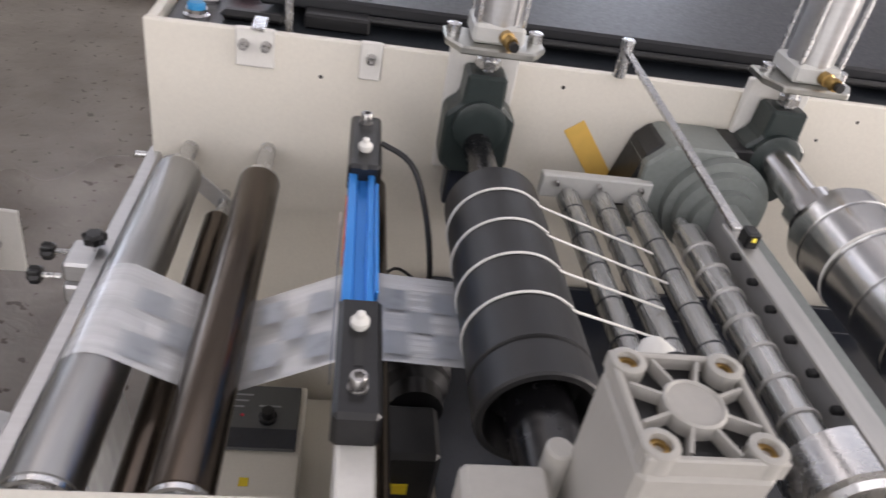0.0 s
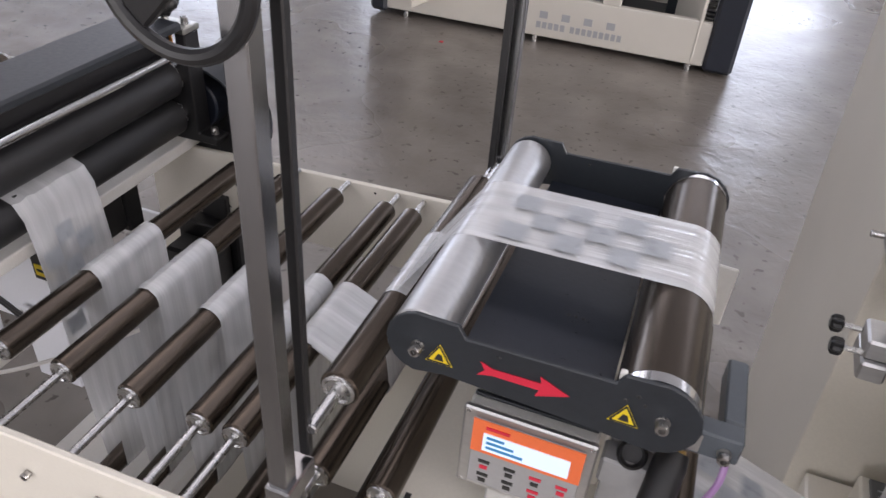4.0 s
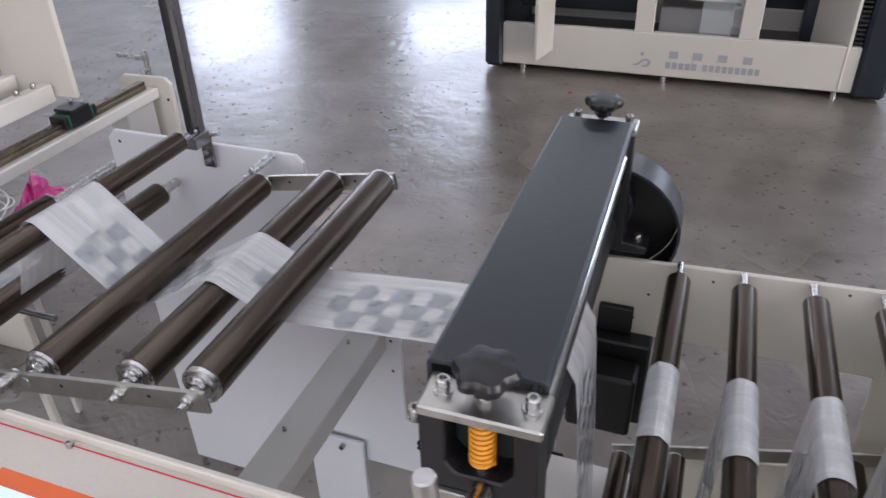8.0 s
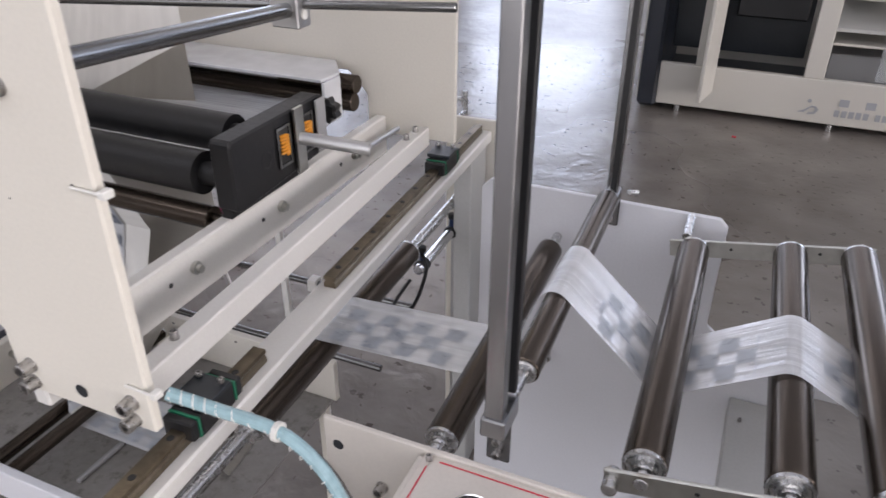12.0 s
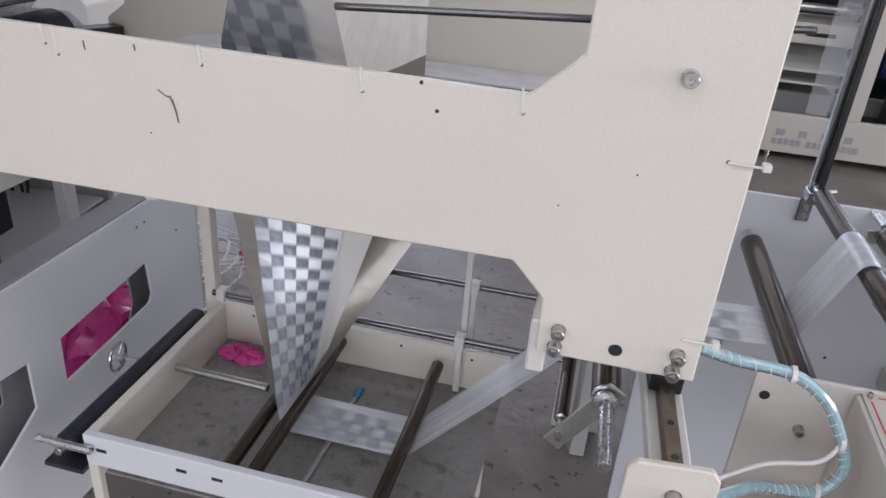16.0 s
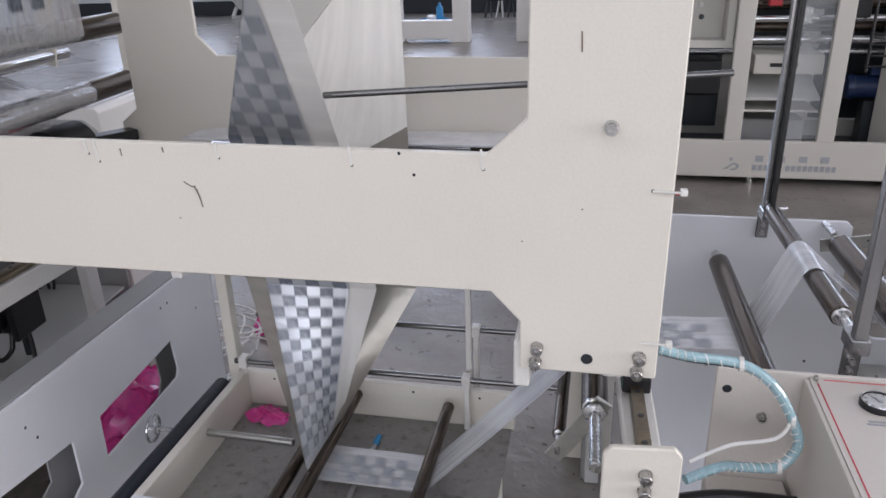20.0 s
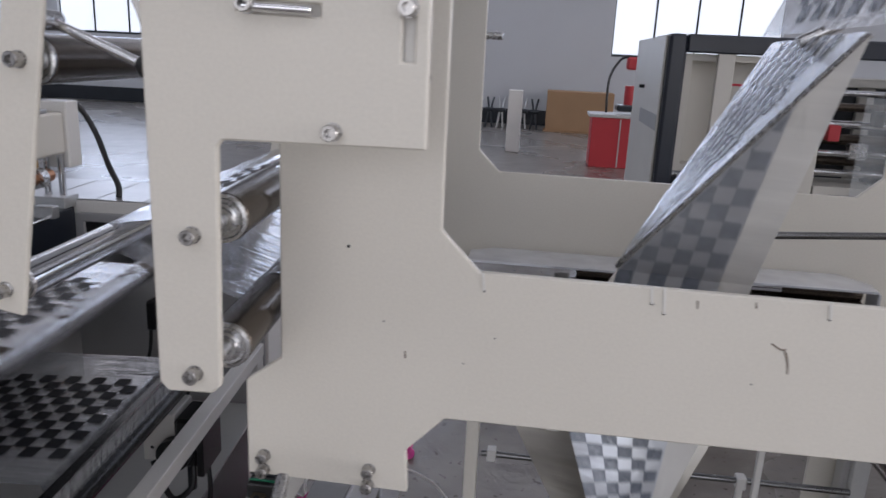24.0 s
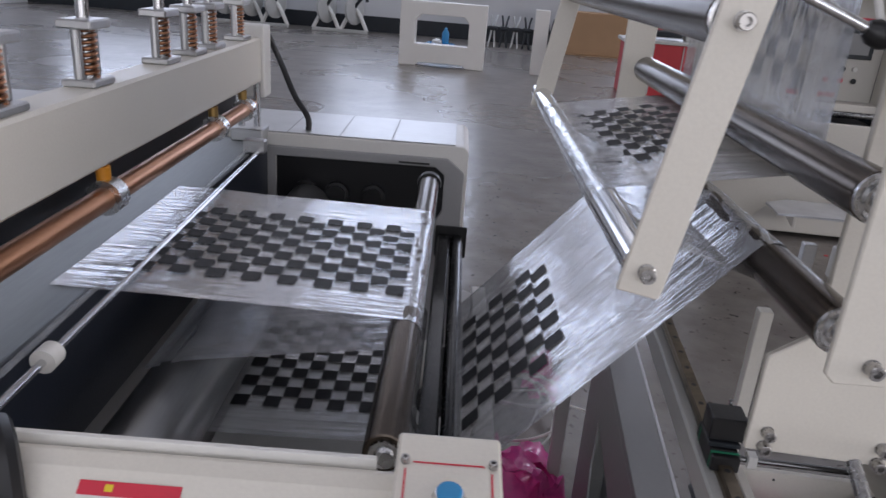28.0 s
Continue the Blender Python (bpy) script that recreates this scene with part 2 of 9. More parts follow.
def film_mat(name, colour, alpha, rough=0.22, metal=0.0, crease=0.35):
    """Thin plastic film: part of the light goes straight on, the rest is milky and glossy; fine creases run along it."""
    m = bpy.data.materials.new(name)
    m.use_nodes = True
    n, l = m.node_tree.nodes, m.node_tree.links
    b = n["Principled BSDF"]
    b.inputs["Base Color"].default_value, b.inputs["Roughness"].default_value = (*colour, 1), rough
    b.inputs["Specular IOR Level"].default_value, b.inputs["Metallic"].default_value = 0.6, metal
    tc, mp, no, wa = n.new("ShaderNodeTexCoord"), n.new("ShaderNodeMapping"), n.new("ShaderNodeTexNoise"), n.new("ShaderNodeTexNoise")
    mp.inputs["Scale"].default_value = (3, 60, 3)
    no.inputs["Scale"].default_value, no.inputs["Detail"].default_value = 1.0, 4
    wa.inputs["Scale"].default_value = 14
    l.new(tc.outputs["Object"], mp.inputs[0])
    l.new(mp.outputs[0], no.inputs[0])
    l.new(tc.outputs["Object"], wa.inputs[0])
    bp, bq = n.new("ShaderNodeBump"), n.new("ShaderNodeBump")
    bp.inputs["Strength"].default_value, bp.inputs["Distance"].default_value = crease, 0.004
    bq.inputs["Strength"].default_value, bq.inputs["Distance"].default_value = 0.25, 0.012
    l.new(no.outputs[0], bp.inputs["Height"])
    l.new(wa.outputs[0], bq.inputs["Height"])
    l.new(bq.outputs[0], bp.inputs["Normal"])
    l.new(bp.outputs[0], b.inputs["Normal"])
    ra = n.new("ShaderNodeMapRange")
    ra.inputs[1].default_value, ra.inputs[2].default_value = 0.3, 0.7
    ra.inputs[3].default_value, ra.inputs[4].default_value = alpha - 0.1, min(alpha + 0.1, 1)
    l.new(no.outputs[0], ra.inputs[0])
    l.new(ra.outputs[0], b.inputs["Alpha"])
    return m


FILM = film_mat("milky_film", (0.80, 0.815, 0.83), 0.68, 0.17, 0.15, 0.9)
FILM2 = film_mat("silvery_wide_film", (0.70, 0.71, 0.73), 0.76, 0.17, 0.7, 1.2)
FILMS = film_mat("silver_print", (0.62, 0.645, 0.68), 0.97, 0.3, 0.5, 0.5)
FILMW = film_mat("white_film_back", (0.74, 0.73, 0.70), 0.95, 0.4)
# darker warm copy of the film's back, with shade put into its colour
FILM_SHADED = film_mat("shaded_film_back", (0.40, 0.375, 0.33), 0.97, 0.3, 0.55)
POSTM = mat("drawn_steel_post", (0.30, 0.30, 0.305), 0.24, 1.0, scale=160, vary=0.14, bump=0.04, stretch=(1, 1, 0.06), big=6)
PANM = mat("dirty_sheet_pan", (0.255, 0.242, 0.228), 0.42, scale=60, vary=0.2, wear=0.45, wear_colour=(0.055, 0.047, 0.04), big=6)


def concrete():
    """Worn sealed concrete: grey-brown, with blotches, tyre marks, dirt specks and a half-glossy skin."""
    m = bpy.data.materials.new("sealed_concrete")
    m.use_nodes = True
    n, l = m.node_tree.nodes, m.node_tree.links
    b = n["Principled BSDF"]
    tc = n.new("ShaderNodeTexCoord")
    big, mid, fine, speck = (n.new("ShaderNodeTexNoise") for _ in range(4))
    for nd, s, d in ((big, 0.5, 3), (mid, 3.5, 6), (fine, 60, 4), (speck, 26, 2)):
        nd.inputs["Scale"].default_value, nd.inputs["Detail"].default_value = s, d
        l.new(tc.outputs["Object"], nd.inputs[0])
    r1 = n.new("ShaderNodeValToRGB")
    r1.color_ramp.elements[0].position, r1.color_ramp.elements[1].position = 0.3, 0.7
    r1.color_ramp.elements[0].color, r1.color_ramp.elements[1].color = (0.140, 0.123, 0.107, 1), (0.228, 0.206, 0.184, 1)
    l.new(mid.outputs[0], r1.inputs[0])
    sp = n.new("ShaderNodeValToRGB")
    sp.color_ramp.elements[0].position, sp.color_ramp.elements[1].position = 0.655, 0.70
    l.new(speck.outputs[0], sp.inputs[0])
    mx = n.new("ShaderNodeMix")
    mx.data_type = "RGBA"
    l.new(sp.outputs[0], mx.inputs[0])
    l.new(r1.outputs[0], mx.inputs[6])
    mx.inputs[7].default_value = (0.075, 0.06, 0.05, 1)
    l.new(mx.outputs[2], b.inputs["Base Color"])
    b.inputs["Specular IOR Level"].default_value = 0.75
    rr = n.new("ShaderNodeMapRange")
    rr.inputs[1].default_value, rr.inputs[2].default_value, rr.inputs[3].default_value, rr.inputs[4].default_value = 0.3, 0.7, 0.20, 0.36
    l.new(big.outputs[0], rr.inputs[0])
    l.new(rr.outputs[0], b.inputs["Roughness"])
    # trowel ripples: uneven, worn in patches
    rip, br = n.new("ShaderNodeTexNoise"), n.new("ShaderNodeBump")
    rip.inputs["Scale"].default_value, rip.inputs["Detail"].default_value, rip.inputs["Distortion"].default_value = 9, 2, 1.6
    l.new(tc.outputs["Object"], rip.inputs[0])
    br.inputs["Strength"].default_value, br.inputs["Distance"].default_value = 0.36, 0.007
    l.new(rip.outputs[0], br.inputs["Height"])
    bp, bq = n.new("ShaderNodeBump"), n.new("ShaderNodeBump")
    bp.inputs["Strength"].default_value, bp.inputs["Distance"].default_value = 0.12, 0.002
    bq.inputs["Strength"].default_value, bq.inputs["Distance"].default_value = 0.5, 0.016
    l.new(fine.outputs[0], bp.inputs["Height"])
    l.new(mid.outputs[0], bq.inputs["Height"])
    l.new(br.outputs[0], bq.inputs["Normal"])
    l.new(bq.outputs[0], bp.inputs["Normal"])
    l.new(bp.outputs[0], b.inputs["Normal"])
    return m


CONCRETE = concrete()
GLASS = bpy.data.materials.new("clear_acrylic")
GLASS.use_nodes = True
_g = GLASS.node_tree.nodes["Principled BSDF"]
_g.inputs["Base Color"].default_value, _g.inputs["Roughness"].default_value, _g.inputs["Alpha"].default_value = (0.8, 0.85, 0.88, 1), 0.05, 0.16
PANE = bpy.data.materials.new("bright_window_pane")
PANE.use_nodes = True
_g = PANE.node_tree.nodes["Principled BSDF"]
_g.inputs["Base Color"].default_value = (0.8, 0.85, 0.9, 1)
_g.inputs["Emission Color"].default_value, _g.inputs["Emission Strength"].default_value = (0.80, 0.90, 1, 1), 1.35


# ---- building blocks ----
def thing(name, label, category, loc=(0, 0, 0), group="", kind=""):
    ob = new(name)
    ob.location, ob.empty_display_size = loc, 0.05
    return tagged(ob, label, category, group, kind)


def origin(ob):
    p = Vector((0, 0, 0))
    while ob:
        p += Vector(ob.location)
        ob = ob.parent
    return p


def part(name, bm, material, parent=None, label="", smooth=False, at=None):
    """Link a bmesh, drawn in world coordinates, as one mesh under a thing or a part. at: its own pivot in the world."""
    o = origin(parent)
    pivot = Vector(at) if at is not None else o
    bmesh.ops.translate(bm, verts=bm.verts, vec=-pivot)
    me = bpy.data.meshes.new(name)
    bm.to_mesh(me)
    bm.free()
    me.materials.append(material)
    if smooth:
        for p in me.polygons:
            p.use_smooth = True
        me.set_sharp_from_angle(angle=radians(35))
    ob = new(name, me)
    ob.parent = parent
    ob.location = pivot - o
    if label:
        ob["label"] = label
    return ob


def solo(name, bm, material, label, category, group="", kind="", smooth=False):
    """A thing of one mesh, with its pivot at the middle of its base."""
    lo = [min(v.co[i] for v in bm.verts) for i in range(3)]
    hi = [max(v.co[i] for v in bm.verts) for i in range(3)]
    ob = part(name, bm, material, None, smooth=smooth, at=((lo[0] + hi[0]) / 2, (lo[1] + hi[1]) / 2, lo[2]))
    return tagged(ob, label, category, group, kind)


def box(x0, x1, y0, y1, z0, z1, bev=0.002, bm=None):
    bm = bm or bmesh.new()
    g = bmesh.ops.create_cube(bm, size=1, matrix=Matrix.Translation(((x0 + x1) / 2, (y0 + y1) / 2, (z0 + z1) / 2)) @ Matrix.Diagonal((x1 - x0, y1 - y0, z1 - z0, 1)))
    if bev:
        es = list({e for v in g["verts"] for e in v.link_edges})
        bmesh.ops.bevel(bm, geom=es, offset=bev, segments=1, affect="EDGES")
    return bm


def turned(m, bm):
    bmesh.ops.transform(bm, matrix=m, verts=bm.verts)
    return bm


def along(a, b):
    """A frame at a whose z axis points to b."""
    a, b = Vector(a), Vector(b)
    return Matrix.Translation(a) @ (b - a).to_track_quat("Z", "Y").to_matrix().to_4x4()


def lathe(a, b, profile, seg=24, bm=None, caps=True):
    """A turned body on the axis a-b. profile: (metres along, radius)."""
    bm = bm or bmesh.new()
    m = along(a, b)
    rings = []
    for d, r in profile:
        rings.append([bm.verts.new(m @ Vector((r * math.cos(2 * math.pi * i / seg), r * math.sin(2 * math.pi * i / seg), d))) for i in range(seg)])
    for p, q in zip(rings, rings[1:]):
        for i in range(seg):
            bm.faces.new((p[i], p[(i + 1) % seg], q[(i + 1) % seg], q[i]))
    if caps:
        bm.faces.new(rings[0][::-1])
        bm.faces.new(rings[-1])
    return bm


def rod(a, b, r, seg=14, bm=None, bev=0.0015):
    n = (Vector(b) - Vector(a)).length
    v = min(bev, r * 0.4, n * 0.3)
    return lathe(a, b, [(0, r - v), (v, r), (n - v, r), (n, r - v)], seg, bm)


def beam(a, b, w, h, bev=0.002, up=(0, 0, 1), bm=None):
    """A bar of section w x h from a to b; h is measured towards up."""
    a, b = Vector(a), Vector(b)
    z = (b - a).normalized()
    x = Vector(up).cross(z).normalized()
    y = z.cross(x)
    m = Matrix((x, y, z)).transposed().to_4x4()
    m.translation = a
    t = bmesh.new()
    box(-w / 2, w / 2, -h / 2, h / 2, 0, (b - a).length, bev, t)
    turned(m, t)
    if bm is None:
        return t
    me = bpy.data.meshes.new("join")
    t.to_mesh(me)
    t.free()
    bm.from_mesh(me)
    bpy.data.meshes.remove(me)
    return bm


def slab(points, axis, lo, hi, bev=0.0015, holes=()):
    """A plate cut to an outline. points: the outline in the plate's own two axes; axis: the one across its thickness. holes: further outlines."""
    bm = bmesh.new()
    order = {"x": lambda u, v: (0, u, v), "y": lambda u, v: (u, 0, v), "z": lambda u, v: (u, v, 0)}[axis]
    es = []
    for loop in (points, *holes):
        vs = [bm.verts.new(order(*p)) for p in loop]
        es += [bm.edges.new((vs[i], vs[(i + 1) % len(vs)])) for i in range(len(vs))]
    bmesh.ops.triangle_fill(bm, use_beauty=True, use_dissolve=False, edges=es)
    bmesh.ops.dissolve_limit(bm, angle_limit=0.01, verts=bm.verts, edges=bm.edges)
    i = "xyz".index(axis)
    for v in bm.verts:
        v.co[i] = lo
    g = bmesh.ops.extrude_face_region(bm, geom=list(bm.faces))
    for v in g["geom"]:
        if isinstance(v, bmesh.types.BMVert):
            v.co[i] = hi
    bmesh.ops.recalc_face_normals(bm, faces=bm.faces)
    if bev:
        es = [e for e in bm.edges if e.is_manifold and e.calc_face_angle(0) > 0.6]
        bmesh.ops.bevel(bm, geom=es, offset=bev, segments=1, affect="EDGES")
    return bm


def tube(points, r, seg=8, smooth=True, bm=None):
    """A bent tube or cable through the points."""
    bm = bm or bmesh.new()
    p = [Vector(q) for q in points]
    if smooth and len(p) > 2:
        out = []
        for i in range(len(p) - 1):
            a, b, c, d = p[max(i - 1, 0)], p[i], p[i + 1], p[min(i + 2, len(p) - 1)]
            for k in range(6):
                t = k / 6
                out.append(0.5 * (2 * b + (c - a) * t + (2 * a - 5 * b + 4 * c - d) * t * t + (3 * b - a - 3 * c + d) * t ** 3))
        p = out + [p[-1]]
    rings, side = [], None
    for i, q in enumerate(p):
        d = (p[min(i + 1, len(p) - 1)] - p[max(i - 1, 0)]).normalized()
        if side is None:
            side = d.orthogonal().normalized()
        side = (side - side.dot(d) * d).normalized()
        up = d.cross(side)
        rings.append([bm.verts.new(q + r * (math.cos(2 * math.pi * k / seg) * side + math.sin(2 * math.pi * k / seg) * up)) for k in range(seg)])
    for a, b in zip(rings, rings[1:]):
        for k in range(seg):
            bm.faces.new((a[k], a[(k + 1) % seg], b[(k + 1) % seg], b[k]))
    bm.faces.new(rings[0][::-1])
    bm.faces.new(rings[-1])
    return bm


def bolt(p, d, r=0.008, parent=None, washer=True, name="bolt"):
    """A socket-head screw with its washer; d: the way its head looks."""
    p, d = Vector(p), Vector(d).normalized()
    bm = bmesh.new()
    if washer:
        lathe(p, p + d, [(0, r * 1.12), (0.0016, r * 1.12)], 14, bm)
    h = r * 1.75
    lathe(p, p + d, [(0.0016, r), (h, r), (h + 0.001, r * 0.9), (h + 0.001, r * 0.55), (h * 0.6, r * 0.5)], 14, bm)
    return part(name, bm, BOLTM, parent, smooth=True)


ROLLERS = []


def roller(x, z, y0, y1, r, parent=None, pin=(0.05, 0.05), pin_r=0.007, material=None, name="guide_roller", label="", spin=0.0, end_y=None):
    """An idler roller on a fixed spindle, along y from y0 (near) to y1 (far)."""
    th = parent or thing(name, label or "bronze-anodised aluminium guide roller on a steel spindle", "roller", (x, (y0 + y1) / 2, z), "guide rollers of the line")
    sh = part("shell", lathe((x, y0, z), (x, y1, z), [(0.002, r * 0.72), (0.0, r * 0.74), (0, r - 0.0015), (0.0015, r), (y1 - y0 - 0.0015, r), (y1 - y0, r - 0.0015), (y1 - y0, r * 0.74)], 32),
              material or BRONZE, th, smooth=True, at=(x, (y0 + y1) / 2, z))
    for ya, yb in ((y0, y0 - 0.004), (y1, y1 + 0.004)):
        if r > 0.0235:
            b = lathe((x, ya, z), (x, yb, z), [(0, r * 0.97), (0.005, r * 0.97), (0.006, r * 0.84), (0.004, r * 0.78), (0.004, r * 0.62), (0.009, r * 0.62), (0.010, r * 0.52), (0.016, r * 0.50), (0.017, pin_r)], 24)
        else:
            b = lathe((x, ya, z), (x, yb, z), [(0, r * 0.86), (0.003, r * 0.86), (0.004, r * 0.7), (0.002, r * 0.62), (0.002, pin_r)], 24)
        part("end_cap", b, STEEL, th, smooth=True)
    part("spindle", rod((x, y0 - pin[0], z), (x, y1 + pin[1], z), pin_r), STEEL, th, smooth=True)
    if spin:
        ROLLERS.append((sh, spin))
    return th


# ---- the hall ----
YW, XL, XR, YN, HT = 20.0, -17.0, 14.0, -6.0, 6.5
floor = solo("floor", box(XL - 0.3, XR + 0.3, YN - 0.3, YW + 0.3, -0.3, 0.0, 0), CONCRETE, "worn sealed grey-brown concrete factory floor", "floor", kind="structure")
# roof and its strips are unseen, added to let light in from above
ceiling = solo("ceiling", slab([(XL, YN), (XR, YN), (XR, YW), (XL, YW)], "z", HT, HT + 0.2, 0,
                               [[(-16, y - 0.9), (10, y - 0.9), (10, y + 0.9), (-16, y + 0.9)] for y in (-2.0, 5.5, 12.5)]), WALL, "unseen white factory roof with added strips for overhead light", "ceiling", kind="structure")
WIN = [(x - 2.0, x + 2.0) for x in (-14.2, -6.8, 0.65, 8.1)]
wall_back = solo("wall_back", slab([(XL - 0.3, 0), (XR + 0.3, 0), (XR + 0.3, HT), (XL - 0.3, HT)], "y", YW, YW + 0.3, 0,
                                   [[(a, 1.80), (b, 1.80), (b, 6.1), (a, 6.1)] for a, b in WIN]), WALL, "white painted factory wall with a row of windows", "wall", kind="structure")
solo("baseboard", box(XL, XR, YW - 0.012, YW, 0.002, 0.38, 0), DARK, "dark grey painted dado along the factory wall", "baseboard", kind="structure")
# wall and gate behind the camera are unseen, added for frontal light
solo("wall_front", slab([(XL - 0.3, 0), (XR + 0.3, 0), (XR + 0.3, HT), (XL - 0.3, HT)], "y", YN - 0.3, YN, 0, [[(-7, 0.01), (2, 0.01), (2, 4.6), (-7, 4.6)]]),
     WALL, "unseen white factory wall with an added opening for frontal light", "wall", kind="structure")
solo("wall_side_a", slab([(YN, 0), (YW, 0), (YW, HT), (YN, HT)], "x", XL - 0.3, XL, 0), WALL, "white painted factory side wall", "wall", kind="structure")
solo("wall_side_b", slab([(YN, 0), (YW, 0), (YW, HT), (YN, HT)], "x", XR, XR + 0.3, 0, [[(-4.6, 1.3), (4.6, 1.3), (4.6, 5.1), (-4.6, 5.1)]]), WALL, "white painted factory side wall with a wide opening", "wall", kind="structure")
for i, (a, b) in enumerate(WIN):
    w = thing("window_%d" % (i + 1), "bright factory window with thin dark bars", "window", ((a + b) / 2, YW + 0.15, 1.8), kind="structure")
    for z in (1.83, 6.07):
        part("window_frame", box(a, b, YW + 0.1, YW + 0.16, z - 0.03, z + 0.03, 0.004), DARK, w)
    n = 4
    for k in range(n + 1):
        x = a + (b - a) * k / n
        part("window_bar", box(x - 0.025, x + 0.025, YW + 0.1, YW + 0.16, 1.86, 6.04, 0.004), DARK, w)
        if k < n:
            part("pane", box(x + 0.025, x + (b - a) / n - 0.025, YW + 0.12, YW + 0.13, 1.86, 6.04, 0), PANE, w)


def printed(pts, parent, cols, rows, y0, y1, dark=PRINT_G, name="printed_band", lift=0.0016, ends=0.0):
    """Checks printed on a web that runs through the points (x, z): one mesh of small squares, laid on the upper side."""
    bm = bmesh.new()
    seg = []
    for a, b in zip(pts, pts[1:]):
        seg.append((Vector((a[0], 0, a[1])), Vector((b[0], 0, b[1]))))
    total = sum((b - a).length for a, b in seg)
    step = total / cols

    def at(s):
        for a, b in seg:
            n = (b - a).length
            if s <= n or (a, b) == seg[-1]:
                d = (b - a) / n
                return a + d * min(s, n), Vector((-d.z, 0, d.x)) * (1 if d.x > 0 else -1)
            s -= n
    for i in range(cols):
        for j in range(rows):
            if (i + j) % 2:
                continue
            (p, u), (q, v) = at(i * step), at((i + 1) * step)
            ya, yb = y0 + (y1 - y0) * j / rows, y0 + (y1 - y0) * (j + 1) / rows
            bm.faces.new([bm.verts.new(w) for w in (p + u * lift + Vector((0, ya, 0)), q + v * lift + Vector((0, ya, 0)), q + v * lift + Vector((0, yb, 0)), p + u * lift + Vector((0, yb, 0)))])
    return part(name, bm, dark, parent)


def web(pts, y0, y1, label="milky printed plastic film running over rollers", material=None, name="film_web", wave=0.0, ny=10):
    """A length of film, 0.3 mm thick, through the points (x, z) and from y0 to y1."""
    bm = bmesh.new()
    rnd = random.Random(len(pts) * 7 + int(pts[0][0] * 100))
    rows = []
    for k, (x, z) in enumerate(pts):
        row = []
        for j in range(ny + 1):
            w = wave * (rnd.random() - 0.5) if 0 < k < len(pts) - 1 else 0
            row.append(bm.verts.new((x, y0 + (y1 - y0) * j / ny, z + w)))
        rows.append(row)
    for a, b in zip(rows, rows[1:]):
        for j in range(ny):
            bm.faces.new((a[j], b[j], b[j + 1], a[j + 1]))
    th = thing(name, label, "film", (pts[0][0], (y0 + y1) / 2, pts[0][1]), "lengths of film along the line")
    part("sheet", bm, material or FILM, th, smooth=True)
    return th


def wrap(x, z, r, a0, a1, n=8):
    """Points round a roller from the angle a0 to a1 (degrees, 90 is on top)."""
    return [(x + r * math.cos(radians(a0 + (a1 - a0) * i / n)), z + r * math.sin(radians(a0 + (a1 - a0) * i / n))) for i in range(n + 1)]


WY0, WY1 = 2.040, 2.178      # the folded web's edges
R1, R2 = 0.019, 0.0265       # small and large guide rollers
PY = 1.622                   # front face of the big side plate


# ---- first station: drawing rollers before the cream cabinet ----
S0 = []          # its things are set square to one another, then turned and tilted to fit the camera's view


def s0(*a, **k):
    ob = thing(*a, **k)
    S0.append(ob)
    return ob


def s0roller(*a, **k):
    ob = roller(*a, **k)
    S0.append(ob)
    return ob


cab = s0("machine_cabinet", "cream machine cabinet with a black lid and push-buttons", "machine cabinet", (1.3, 2.9, 0.0))
part("front_plate", slab([(0.376, 0.0), (2.3, 0.0), (2.3, 1.262), (0.376, 1.262)], "y", 2.43, 2.442, 0.002), WHITE, cab)
part("body", box(0.379, 2.3, 2.442, 3.35, 0.0, 1.235, 0.004), WHITE, cab)
part("top_panel", box(0.392, 2.29, 2.455, 3.33, 1.235, 1.247, 0.002), DARK, cab, "dark grey panel")
part("rim", box(0.379, 0.391, 2.443, 3.35, 1.235, 1.262, 0.001), WHITE, cab)
lid = part("lid", box(0.506, 2.28, 2.535, 3.3, 1.262, 1.282, 0.004), LIDM, cab, "black hinged lid")
for x in (0.60, 0.655):
    part("lid_screw", lathe((x, 2.555, 1.282), (x, 2.555, 1.3), [(0, 0.006), (0.002, 0.006), (0.003, 0.003)], 12), CHROME, lid, smooth=True)
part("lid_block", box(0.57, 0.66, 2.50, 2.534, 1.2475, 1.268, 0.003), BLACK, lid)
part("lid_block", box(0.46, 0.545, 2.492, 2.512, 1.2475, 1.262, 0.006), BLACK, lid)
part("hinge", rod((0.58, 2.524, 1.262), (2.26, 2.524, 1.262), 0.006, 12), BLACK, lid, smooth=True)
for x, y, m, r in ((0.432, 2.562, ORANGEB, 0.012), (0.430, 2.492, BLUEB, 0.012)):
    b = part("push_button", lathe((x, y, 1.247), (x, y, 1.3), [(0, r * 1.45), (0.006, r * 1.45), (0.009, r * 1.2), (0.014, r * 1.2)], 24), CHROME, cab, smooth=True)
    part("cap", lathe((x, y, 1.258), (x, y, 1.3), [(0, r), (0.008, r), (0.011, r * 0.8), (0.0115, 0.001)], 24), m, b, smooth=True)
b = part("stop_button", lathe((0.475, 2.655, 1.247), (0.475, 2.655, 1.4), [(0, 0.02), (0.004, 0.02), (0.02, 0.012)], 24), DARK, cab, smooth=True)
part("cap", lathe((0.475, 2.655, 1.262), (0.475, 2.655, 1.4), [(0, 0.012), (0.004, 0.027), (0.016, 0.027), (0.022, 0.018), (0.023, 0.001)], 24), REDCAB, b, "red mushroom cap", smooth=True)
rodp = part("lid_stay", rod((0.552, 2.475, 1.247), (0.552, 2.475, 1.36), 0.006), STEEL, cab, smooth=True)
